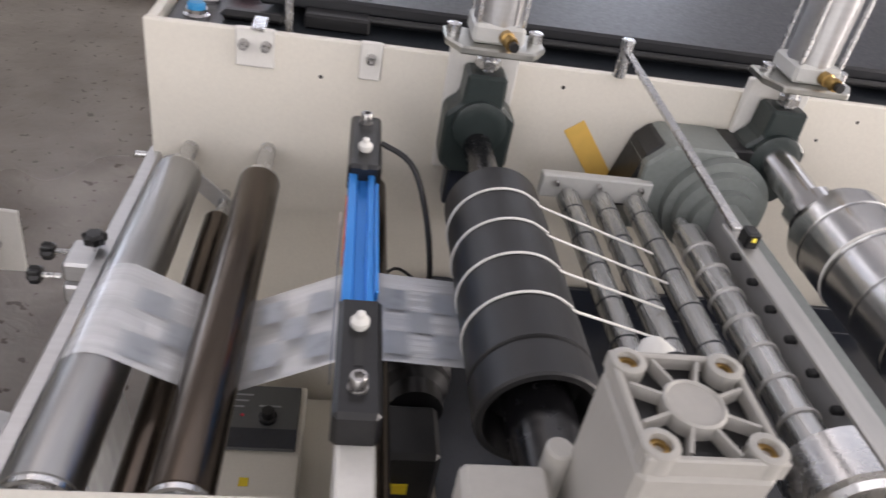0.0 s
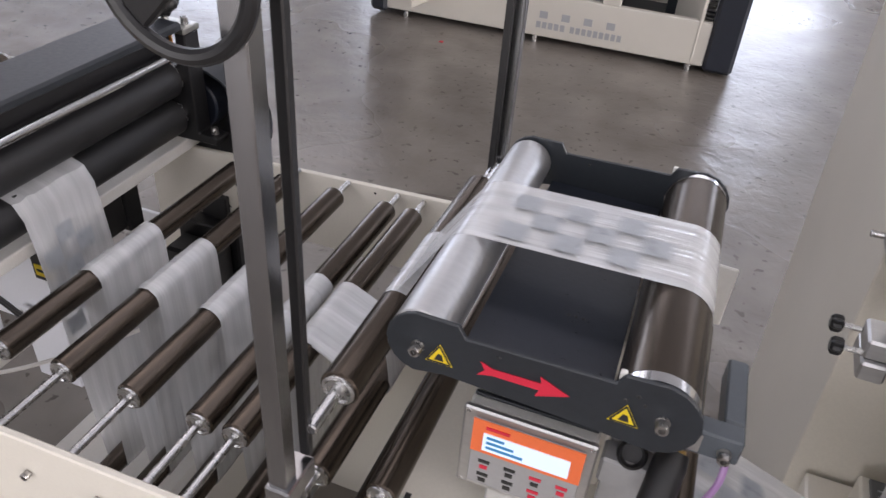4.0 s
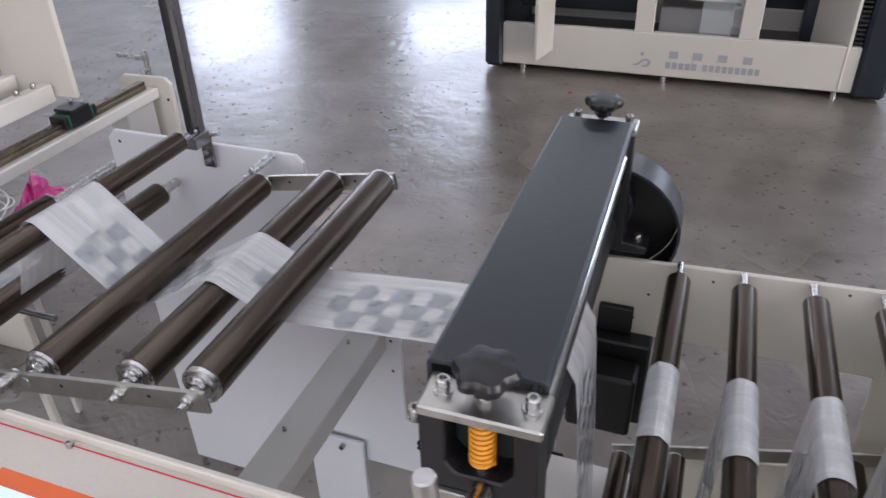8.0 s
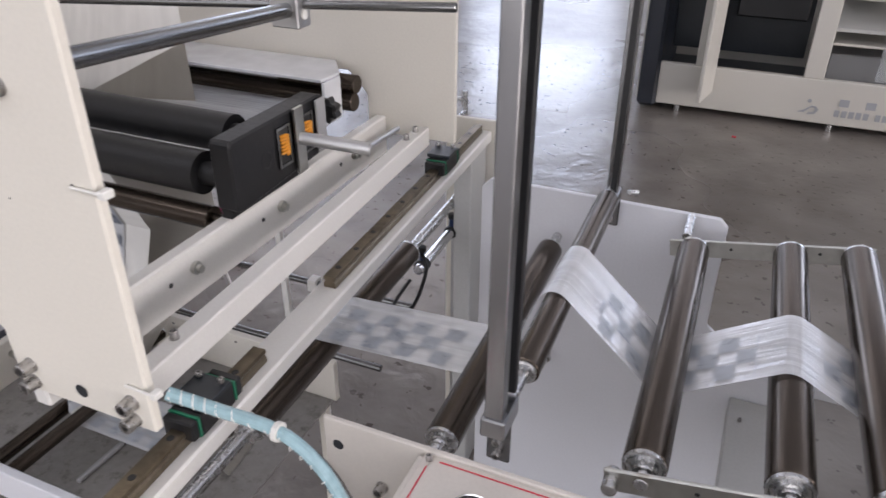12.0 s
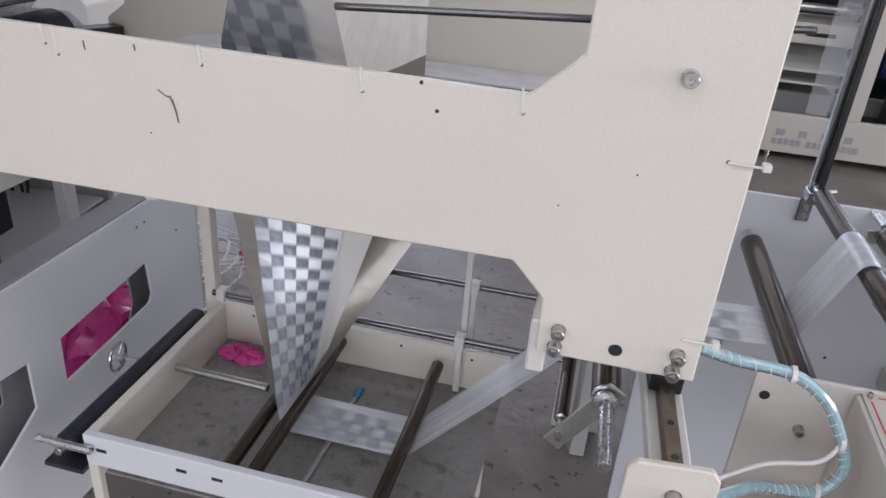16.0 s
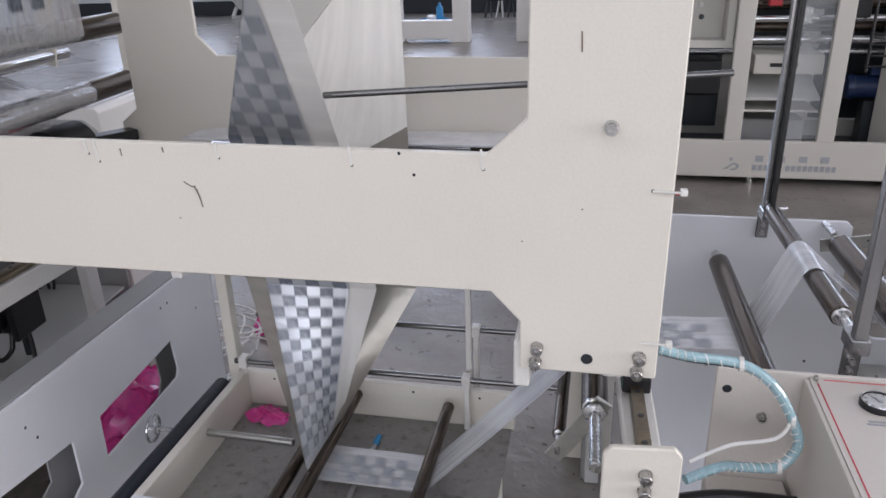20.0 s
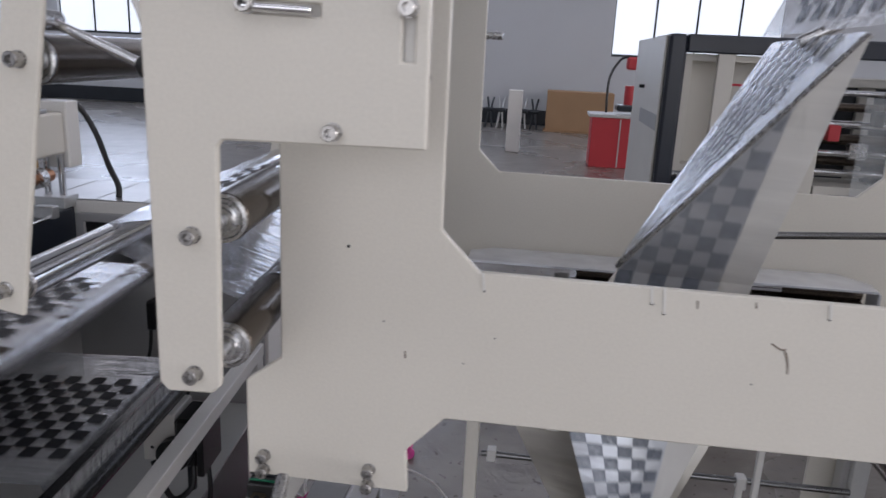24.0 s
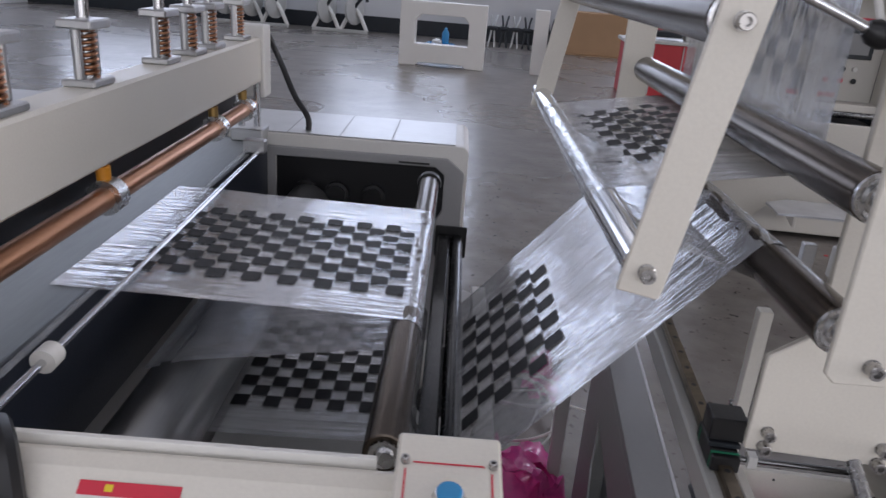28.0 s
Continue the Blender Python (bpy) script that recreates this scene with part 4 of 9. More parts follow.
part("lettering", box(0.536, 0.572, 2.338, 2.341, 0.6622, 0.6632, 0), LETTER, fp_)
part("knob", lathe((0.553, 2.314, 0.662), (0.553, 2.314, 0.69), [(0, 0.015), (0.006, 0.015), (0.008, 0.011), (0.02, 0.010), (0.021, 0.004)], 20), BLACK, fp_, smooth=True)
part("lamp", rod((0.512, 2.318, 0.662), (0.512, 2.318, 0.665), 0.003, 8), RED, fp_)
part("warning_label", box(0.524, 0.538, 2.188, 2.203, 0.6552, 0.6562, 0), YELLOW, vf)
mo = s0("drive_motor", "black geared motor behind the sensor", "motor", (0.76, 2.15, 0.75))
part("body", lathe((0.75, 2.28, 0.93), (0.75, 2.10, 0.93), [(0, 0.045), (0.005, 0.05), (0.12, 0.05), (0.125, 0.045), (0.14, 0.045), (0.15, 0.035), (0.175, 0.035)], 28), BLACK, mo, smooth=True)
part("terminal_box", box(0.705, 0.775, 2.02, 2.10, 0.86, 0.95, 0.006), PLASTIC, mo)
part("type_plate", box(0.712, 0.742, 2.018, 2.0205, 0.885, 0.902, 0), YELLOW, mo)
part("cable", tube([(0.735, 2.03, 0.862), (0.735, 2.03, 0.80), (0.72, 2.0, 0.70), (0.73, 1.98, 0.60)], 0.012), BLACK, mo, smooth=True)


# webs of the first station (drawn in the same frame)
w = web([(0.182, 0.906), (0.26, 0.878), (0.34, 0.846), (0.395, 0.825)] + wrap(0.420, 0.800, 0.0207, 120, 180, 4)[::-1] + wrap(0.427, 1.084, 0.0307, 180, 60) + wrap(0.533, 1.093, 0.0272, 240, 300) + [(0.66, 1.128), (0.775, 1.122)], 1.990, 2.122, ny=8)
S0.append(w)
BANDS = []


def band(parent, a, b, y0, y1, cols, rows=5, dark=None, speed=1.0, at=None):
    """Printed checks on the straight length of web from a to b, which run along it."""
    p = printed([a, b], parent, cols, rows, y0, y1, dark or PRINT_G)
    d = Vector((b[0] - a[0], 0, b[1] - a[1]))
    BANDS.append((p, d.normalized() * (2 * d.length / cols)))
    return p


def fold_band(parent, a, b, y0=WY0):
    """Three rows of grey squares printed along the near part of the folded web."""
    n = max(2, round(math.hypot(b[0] - a[0], b[1] - a[1]) / 0.029))
    return band(parent, a, b, y0 + 0.008, y0 + 0.104, n, 3)


fold_band(w, (0.200, 0.8995), (0.335, 0.848), 1.990)
fold_band(w, (0.448, 1.106), (0.512, 1.077), 1.990)
fold_band(w, (0.568, 1.092), (0.640, 1.122), 1.990)
fold_band(w, (0.690, 1.1275), (0.765, 1.1235), 1.990)

TURN0 = Matrix.Translation((0.4, 2.43, 1.18)) @ Matrix.Rotation(radians(-3.0), 4, "Z") @ Matrix.Rotation(radians(-2.3), 4, "Y") @ Matrix.Translation((-0.4, -2.43, -1.18))
for ob in S0:
    ob.matrix_world = TURN0 @ Matrix.Translation(ob.location)

# ---- roller bridge with the controller ----
pf = thing("roller_bridge", "dark grey roller bridge with a red arrow and warning signs", "roller bridge", (0.0, 2.1, 0.0))
OV = [(-0.105 + 0.036 * math.cos(radians(a)), 1.122 + 0.036 * math.sin(radians(a))) for a in range(100, 261, 20)] + [(-0.08, 1.092), (0.07, 1.084)] + \
     [(0.113 + 0.040 * math.cos(radians(a)), 1.120 + 0.040 * math.sin(radians(a))) for a in range(-100, 61, 20)] + [(0.118, 1.160), (0.080, 1.158), (0.074, 1.147), (-0.062, 1.144), (-0.070, 1.157)]
for y in (1.896, 2.300):
    ch = part("side_cheek", slab(OV, "y", y, y + 0.005, 0.001), DARK, pf)
    for x in (-0.108, 0.120):
        bolt((x, y if y < 2 else y + 0.005, 1.120), (0, -1 if y < 2 else 1, 0), 0.006, ch)
    for x, z in ((-0.03, 1.135), (0.085, 1.132), (0.095, 1.14), (0.102, 1.132)):
        part("rivet", rod((x, y - 0.0008, z), (x, y + 0.001, z), 0.002, 8), INKBLK, ch)
    part("clip", box(0.075, 0.081, y + 0.005, y + 0.012, 1.146, 1.156, 0.001), WPLAST, ch)
part("drum", lathe((-0.110, 1.905, 1.124), (-0.110, 2.297, 1.124), [(0.004, 0.022), (0, 0.027), (0, 0.0285), (0.0015, 0.030), (0.39, 0.030), (0.392, 0.022)], 40), ALU, pf, "bright aluminium drum", smooth=True)
part("drum", lathe((0.112, 1.915, 1.120), (0.112, 2.290, 1.120), [(0, 0.022), (0, 0.037), (0.001, 0.038), (0.374, 0.038), (0.375, 0.022)], 40), BRONZE, pf, "bronze drum with bright rims", smooth=True)
for a, b in ((1.903, 1.915), (2.290, 2.298)):
    part("drum_rim", lathe((0.112, a, 1.120), (0.112, b, 1.120), [(0, 0.034), (0, 0.0385), (b - a, 0.0385), (b - a, 0.034)], 40), CHROME, pf, smooth=True)
part("bed", slab([(-0.075, 1.10), (0.072, 1.096), (0.072, 1.092), (-0.075, 1.096)], "y", 1.902, 2.299, 0), NAVY, pf, "dark blue bed plate")
for x in (0.010, 0.018, 0.026):
    part("bed_hole", rod((x, 2.03, 1.096), (x, 2.03, 1.0985), 0.002, 8), INKBLK, pf)
part("stand", box(-0.06, 0.085, 2.02, 2.27, 0.86, 1.09, 0.004), WHITE, pf, "cream stand under the bridge")
tp_ = part("table", slab([(-0.155, 1.802), (0.115, 1.802), (0.115, 2.30), (-0.155, 2.30)], "z", 0.845, 0.86, 0.003), WHITE, pf, "cream table plate")
for x in (-0.135, -0.12, 0.07):
    part("slot", box(x, x + 0.007, 1.90, 1.922, 0.8602, 0.8612, 0), INKBLK, tp_)
part("stand_base", box(-0.12, 0.11, 1.82, 2.29, 0.0, 0.845, 0.004), WHITE, pf)


def sign(cx, cz, s, y):
    t = part("warning_sign", slab([(cx - s, cz - s * 0.8), (cx + s, cz - s * 0.8), (cx, cz + s * 0.95)], "y", y - 0.0008, y, 0), YELLOW, pf, "yellow triangular warning sign")
    e = [(cx - s, cz - s * 0.8), (cx + s, cz - s * 0.8), (cx, cz + s * 0.95)]
    for a, b in zip(e, e[1:] + e[:1]):
        k = 0.86
        aa, bb = (cx + (a[0] - cx) * k, cz + (a[1] - cz) * k), (cx + (b[0] - cx) * k, cz + (b[1] - cz) * k)
        part("sign_border", beam((aa[0], y - 0.0011, aa[1]), (bb[0], y - 0.0011, bb[1]), 0.0004, 0.0016, 0, (0, 0, 1) if abs(aa[1] - bb[1]) < 1e-4 else (1, 0, 0)), INKBLK, t)
    part("sign_mark", slab([(cx - s * 0.35, cz - s * 0.5), (cx + s * 0.35, cz - s * 0.5), (cx + s * 0.2, cz + s * 0.05), (cx - s * 0.1, cz + s * 0.1)], "y", y - 0.0013, y - 0.0009, 0), INKBLK, t)


sign(-0.086, 1.117, 0.0135, 1.8958)
sign(0.088, 1.115, 0.0135, 1.8958)
part("arrow", slab([(-0.046, 1.125), (-0.034, 1.120), (0.012, 1.121), (0.010, 1.129), (0.038, 1.116), (0.008, 1.104), (0.011, 1.1125), (-0.034, 1.112), (-0.048, 1.108), (-0.041, 1.116)], "y", 1.8948, 1.8958, 0), RED, pf, "red arrow showing the running direction")

cb = thing("tension_controller", "grey box controller with an orange panel and lit display", "controller", (0.015, 1.92, 0.86))
part("case", box(-0.056, 0.074, 1.912, 2.01, 0.935, 1.050, 0.003), LIGHTG, cb)
part("foot", box(-0.03, 0.05, 1.93, 2.0, 0.8605, 0.9345, 0.003), LIGHTG, cb)
for k in range(4):
    part("rib", box(-0.054, 0.072, 1.925 + 0.02 * k, 1.931 + 0.02 * k, 1.0502, 1.054, 0.001), DARK, cb)
part("front_frame", box(-0.058, 0.076, 1.903, 1.911, 0.942, 1.055, 0.002), ALU, cb)
fp = part("panel", box(-0.046, 0.066, 1.9005, 1.9028, 0.950, 1.046, 0.001), GREY, cb)
part("orange_field", box(-0.046, 0.066, 1.8993, 1.9004, 1.000, 1.046, 0), ORANGE, fp, "orange field")
part("display", box(-0.034, 0.054, 1.8978, 1.8992, 1.006, 1.030, 0), LCD, fp, "lit liquid crystal display")
part("lettering", box(-0.032, -0.008, 1.8982, 1.8992, 1.036, 1.0395, 0), RED, fp)
for i in range(3):
    part("lettering", box(-0.030, -0.012 + 0.01 * i, 1.8966, 1.8977, 1.025 - 0.007 * i, 1.0275 - 0.007 * i, 0), BLUEB, fp)
for i in range(4):
    for j in range(2):
        x = -0.036 + 0.027 * i
        part("key_label", box(x, x + 0.012, 1.8994, 1.9004, 0.985 - 0.020 * j, 0.989 - 0.020 * j, 0), INKBLK if i < 2 else RED, fp)
        part("key_mark", box(x + 0.002, x + 0.010, 1.8994, 1.9004, 0.976 - 0.020 * j, 0.981 - 0.020 * j, 0), INKBLK if (i + j) % 3 else RED, fp)
for x in (-0.053, 0.071):
    for z in (0.947, 1.050):
        part("case_screw", rod((x, 1.9025, z), (x, 1.905, z), 0.003, 8), STEEL, cb)
ad = thing("web_sensor", "black tubular web sensor with knobs and a brass fitting", "sensor", (0.125, 1.95, 0.86))
part("bracket", box(0.085, 0.135, 1.955, 1.965, 0.8605, 1.04, 0.002), GREY, ad)
part("mounting_block", box(0.080, 0.128, 1.925, 1.9545, 0.985, 1.02, 0.003), GREY, ad)
part("tube", lathe((0.143, 1.938, 1.046), (0.134, 1.884, 1.004), [(0, 0.014), (0.012, 0.0165), (0.05, 0.0165), (0.068, 0.0165), (0.069, 0.0135), (0.045, 0.013)], 24), BLACK, ad, "black sensor tube with an open end", smooth=True)
part("ring", lathe((0.107, 1.945, 1.020), (0.107, 1.926, 1.036), [(0, 0.015), (0.018, 0.015), (0.022, 0.012), (0.010, 0.010)], 20), BLACK, ad, smooth=True)
part("fitting", lathe((0.146, 1.972, 1.030), (0.150, 1.950, 1.008), [(0, 0.008), (0.010, 0.008), (0.011, 0.011), (0.022, 0.011), (0.024, 0.007)], 8), BRASS, ad, "brass fitting", smooth=True)
part("knob_stem", rod((0.148, 1.985, 0.985), (0.144, 1.980, 0.958), 0.004), BRASS, ad, smooth=True)
part("knob", lathe((0.1445, 1.981, 0.962), (0.143, 1.978, 0.940), [(0, 0.009), (0.002, 0.012), (0.018, 0.012), (0.022, 0.010)], 20), BLACK, ad, "small black knurled knob", smooth=True)
sb = thing("fork_sensor", "dark blue-grey fork sensor with a label and a lit lamp", "sensor", (0.15, 1.96, 1.0))
part("body", box(0.108, 0.198, 1.938, 1.962, 1.052, 1.082, 0.002), GREYB, sb)
part("arm", box(0.178, 0.198, 1.9625, 2.055, 1.052, 1.082, 0.002), GREYB, sb)
part("arm", box(0.108, 0.124, 1.9625, 2.045, 1.052, 1.082, 0.002), GREYB, sb)
part("arm_pad", box(0.124, 0.1255, 1.985, 2.03, 1.058, 1.076, 0), WPLAST, sb)
lb_ = part("label_field", box(0.128, 0.162, 1.9372, 1.938, 1.056, 1.078, 0), ALU, sb)
for k in range(3):
    part("lettering", box(0.131, 0.150 + 0.003 * k, 1.9364, 1.9371, 1.059 + 0.006 * k, 1.0615 + 0.006 * k, 0), INKBLK, lb_)
part("lamp", lathe((0.113, 1.938, 1.066), (0.113, 1.933, 1.066), [(0, 0.004), (0.003, 0.004), (0.005, 0.002)], 10), ORANGEL, sb, "small lit orange lamp", smooth=True)
bolt((0.184, 1.938, 1.064), (0, -1, 0), 0.006, sb)
part("stem", box(0.132, 0.150, 1.963, 1.972, 0.94, 1.06, 0.002), ALU, sb)
la = thing("roller_bracket", "cream folded sheet bracket holding the lower roller", "bracket", (0.16, 2.39, 0.0))
part("plate", slab([(0.098, 0.865), (0.206, 0.865), (0.206, 0.972), (0.098, 0.978)], "y", 2.396, 2.402, 0.002), WHITE2, la)
part("side_flange", slab([(2.27, 0.87), (2.3955, 0.87), (2.3955, 0.976), (2.27, 0.976)], "x", 0.098, 0.104, 0.002), WHITE2, la)
part("leg", box(0.10, 0.129, 2.34, 2.3955, 0.62, 0.8645, 0.002), WHITE2, la)
for x, z in ((0.15, 0.962), (0.12, 0.955)):
    part("screw_hole", rod((x, 2.3955, z), (x, 2.397, z), 0.003, 10), INKBLK, la)
roller(0.174, 0.917, 1.850, 2.312, 0.0145, pin=(0.03, 0.083), pin_r=0.006, spin=1)
solo("sensor_cable", tube([(0.188, 1.936, 1.058), (0.186, 1.925, 1.03), (0.172, 1.935, 0.96), (0.158, 1.95, 0.90), (0.14, 1.94, 0.80)], 0.0035), mat("mauve_cable", (0.35, 0.2, 0.4), 0.4), "thin mauve sensor cable", "cable", smooth=True)
solo("sensor_cable", tube([(-0.14, 1.84, 0.72), (-0.06, 1.86, 0.78), (0.0, 1.85, 0.70)], 0.004), BLACK, "black cable loop below the controller", "cable", smooth=True)

w = web([(-0.192, 1.052)] + wrap(-0.110, 1.124, 0.0307, 135, 90, 4) + wrap(0.112, 1.120, 0.0387, 88, -25, 8) + wrap(0.174, 0.917, 0.0152, 190, 250, 5) + [(0.184, 0.9055)], 2.044, 2.172)
fold_band(w, (-0.085, 1.1560), (0.095, 1.1595), 2.044)

# ---- accumulator frame ----
SX = (-0.675, -0.575, -0.472, -0.372, -0.322)
for x in SX:
    roller(x, 0.903, 1.882, 2.412, R1, pin=(0.105, 0.055), pin_r=0.0055, spin=1)
roller(-0.216, 0.890, 1.882, 2.412, R1, pin=(0.105, 0.055), pin_r=0.0055)
roller(-0.190, 1.030, 1.892, 2.352, 0.022, pin=(0.06, 0.08), pin_r=0.007, spin=1)
roller(-0.128, 0.920, 1.865, 2.400, 0.018, pin=(0.09, 0.055), pin_r=0.006)
roller(-0.165, 0.82, 1.882, 2.412, R1, pin=(0.105, 0.055), pin_r=0.0055)


def low_z(x):
    """Height of the lower rollers on their rising bars."""
    return 0.537 + 0.29 * (x + 0.523)


for x in (-0.625, -0.523, -0.420, -0.345):
    roller(x, low_z(x), 1.882, 2.412, R1, pin=(0.03, 0.03), pin_r=0.0055, label="lower bronze accumulator roller hanging in the film loops")
for y, tl, tr, lab in ((2.467, 0.888, 0.922, "cream far side plate of the accumulator frame"), (1.766, 0.920, 0.936, "cream near side plate of the accumulator frame with screws")):
    f = thing("frame_plate", lab, "machine plate", (-0.5, y, 0.0), "frame plates of the accumulator")
    top = 0.915 if y > 2 else 0.930
    # near plate's larger opening is unseen, made to let light into the loops
    cut = [[(-0.86, 0.740), (-0.345, 0.742), (-0.335, 0.52), (-0.60, 0.47), (-0.62, 0.14), (-0.86, 0.14)]] if y > 2 else [[(-0.86, 0.740), (-0.345, 0.742), (-0.335, 0.14), (-0.86, 0.14)]]
    part("plate", slab([(-0.925, 0.0), (-0.10, 0.0), (-0.10, tr), (-0.925, tl)], "y", y, y + 0.010, 0.002, cut), WHITE, f)
    for k, x in enumerate((-0.62, -0.52, -0.42, -0.31, -0.25)):
        if y < 2:
            bolt((x, y, top - 0.05 - 0.008 * (k % 2)), (0, -1, 0), 0.005, f, False)
    for x, z in ((-0.418, 0.895), (-0.62, 0.878), (-0.72, 0.83), (-0.77, 0.79), (-0.27, 0.82), (-0.74, 0.775)):
        part("screw_hole", rod((x, y - 0.0006, z if y > 2 else z - 0.03), (x, y + 0.002, z if y > 2 else z - 0.03), 0.0028, 10), INKBLK, f)
for y in (1.862, 2.432):
    lb = thing("lower_roller_bar", "flat steel bar linking the lower rollers", "bar", (-0.48, y, 0.54), group="lower roller bars")
    part("bar", beam((-0.74, y, low_z(-0.74)), (-0.09, y, low_z(-0.09)), 0.006, 0.030, 0.001), ZINC, lb)
ac = thing("lift_cylinder", "slim bright air cylinder standing by the frame plate", "air cylinder", (-0.21, 2.38, 0.0))
part("tube", rod((-0.21, 2.38, 0.0), (-0.21, 2.38, 0.60), 0.014, 20), ALU, ac, smooth=True)
part("piston_rod", rod((-0.21, 2.38, 0.60), (-0.21, 2.38, 0.80), 0.005), CHROME, ac, smooth=True)
for z in (0.34, 0.58):
    part("fitting", rod((-0.21, 2.366, z), (-0.235, 2.34, z + 0.01), 0.006, 10), BLACK, ac, smooth=True)
fb = thing("floor_box", "cream low cover box inside the accumulator", "cover", (-0.6, 2.1, 0.0))
part("shell", box(-0.90, -0.62, 1.95, 2.44, 0.0, 0.42, 0.01), WHITE2, fb)
# the film hangs in loops between the rollers
pts = [(-0.193, 1.053)]
xs = list(reversed(SX))
pts = wrap(-0.190, 1.030, 0.0227, 60, 170, 6) + wrap(-0.216, 0.890, 0.0212, 30, -60, 4) + wrap(xs[0], 0.903, 0.0212, 60, 180, 6)
web(pts, WY0, WY1)
web([(-0.216 - 0.010, 0.870), (-0.322 + 0.012, 0.918)], WY0, WY1)
for a, b, lo in ((-0.372, -0.472, -0.420), (-0.472, -0.575, -0.523), (-0.575, -0.675, -0.625)):
    loop = wrap(a, 0.903, 0.0212, 89, 185, 5) + wrap(lo, low_z(lo), 0.0212, 0, -180, 6) + wrap(b, 0.903, 0.0212, -5, 91, 5)
    w = web(loop, WY0, WY1, "milky printed film hanging in a long loop", wave=0.002)
    fold_band(w, (a - 0.022, 0.86), (lo + 0.022, 0.58))
web(wrap(-0.372, 0.903, 0.0212, 100, -80, 8) + wrap(-0.345, low_z(-0.345), 0.0212, 200, 340, 6) + [(-0.325, 0.885)], WY0, WY1, wave=0.002)
roller(-0.722, low_z(-0.722), 1.882, 2.412, R1, pin=(0.03, 0.03), pin_r=0.0055, label="lower bronze accumulator roller hanging in the film loops")
w = web(wrap(-0.675, 0.903, 0.0212, 80, 185, 6) + wrap(-0.722, low_z(-0.722), 0.0212, 0, -170, 6) + [(-0.755, 0.76), (-0.768, 0.93), (-0.773, 0.975), (-0.787, 1.000), (-0.810, 1.0085)], WY0, WY1, "milky printed film drawn up into the nip", wave=0.004)
fold_band(w, (-0.755, 0.76), (-0.769, 0.945))

# ---- nip roller unit ----
nip = thing("nip_roller_unit", "dark grey nip roller unit with spring pressed rubber rollers", "nip unit", (-0.83, 2.12, 0.0))
part("hood", slab([(-0.879, 1.03), (-0.879, 1.150), (-0.875, 1.154), (-0.771, 1.154), (-0.767, 1.150), (-0.767, 1.140), (-0.772, 1.140), (-0.772, 1.149), (-0.874, 1.149), (-0.874, 1.03)], "y", 1.836, 2.436, 0.0008), DARK, nip, "dark grey sheet hood")
part("inner_wall", box(-0.800, -0.796, 1.836, 2.436, 1.085, 1.148, 0), BLACK, nip)
for y0, y1, s in ((1.792, 1.834, -1), (2.438, 2.478, 1)):
    e = part("end_block", slab([(-0.890, 0.925), (-0.725, 0.925), (-0.722, 0.938), (-0.762, 0.943), (-0.765, 1.131), (-0.786, 1.131), (-0.786, 1.078), (-0.796, 1.066), (-0.838, 1.066), (-0.848, 1.078), (-0.848, 1.131), (-0.872, 1.131), (-0.872, 0.960), (-0.890, 0.950)], "y", y0, y1, 0.002), BLACK, nip)
    ym = (y0 + y1) / 2
    if s < 0:
        part("back_plate", box(-0.848, -0.786, y1 - 0.010, y1 - 0.004, 1.066, 1.13, 0), GREENP, e)
    cp_ = part("cap_plate", box(-0.872, -0.762, y0 - 0.004, y1 + 0.002, 1.1315, 1.143, 0.002), ZINC, e, "zinc-plated cap plate")
    for x in (-0.855, -0.776):
        part("cap_screw", lathe((x, ym, 1.143), (x, ym, 1.17), [(0, 0.009), (0.002, 0.009), (0.0021, 0.0065), (0.013, 0.0065), (0.014, 0.0055), (0.014, 0.0035), (0.008, 0.0035)], 16), STEEL, cp_, smooth=True)
    bm = bmesh.new()
    n, turns, r = 110, 9, 0.0105
    tube([(-0.817 + r * math.cos(2 * math.pi * turns * i / n), y0 + 0.014 + r * math.sin(2 * math.pi * turns * i / n), 1.074 + 0.054 * i / n) for i in range(n + 1)], 0.0024, 6, False, bm)
    part("spring", bm, SPRING, e, "orange pressure spring", smooth=True)
    part("spring_rod", rod((-0.817, y0 + 0.014, 1.05), (-0.817, y0 + 0.014, 1.131), 0.007), STEEL, e, smooth=True)
    part("clamp_stud", rod((-0.817, ym, 1.143), (-0.817, ym, 1.156), 0.007), STEEL, e, smooth=True)
    part("slide_block", box(-0.845, -0.792, y0 + 0.004, y1 - 0.004, 1.01, 1.0655, 0.002), BLACK, e)
    bm = bmesh.new()
    rings = []
    for z, q in ((1.152, 0.011), (1.158, 0.0125), (1.163, 0.019), (1.169, 0.0265), (1.176, 0.0275), (1.181, 0.0245), (1.183, 0.014)):
        rings.append([bm.verts.new((-0.817 + q * (1 + 0.10 * math.cos(6 * 2 * math.pi * i / 48)) * math.cos(2 * math.pi * i / 48), ym + q * (1 + 0.10 * math.cos(6 * 2 * math.pi * i / 48)) * math.sin(2 * math.pi * i / 48), z)) for i in range(48)])
    for p_, q_ in zip(rings, rings[1:]):
        for i in range(48):
            bm.faces.new((p_[i], p_[(i + 1) % 48], q_[(i + 1) % 48], q_[i]))
    bm.faces.new(rings[0][::-1])
    bm.faces.new(rings[-1])
    part("hand_grip", bm, PLASTIC, e, "black lobed clamping grip", smooth=True)
    for x in (-0.882, -0.740):
        bolt((x, ym, 0.939 if x > -0.8 else 1.102), (0, 0, 1), 0.007, e)
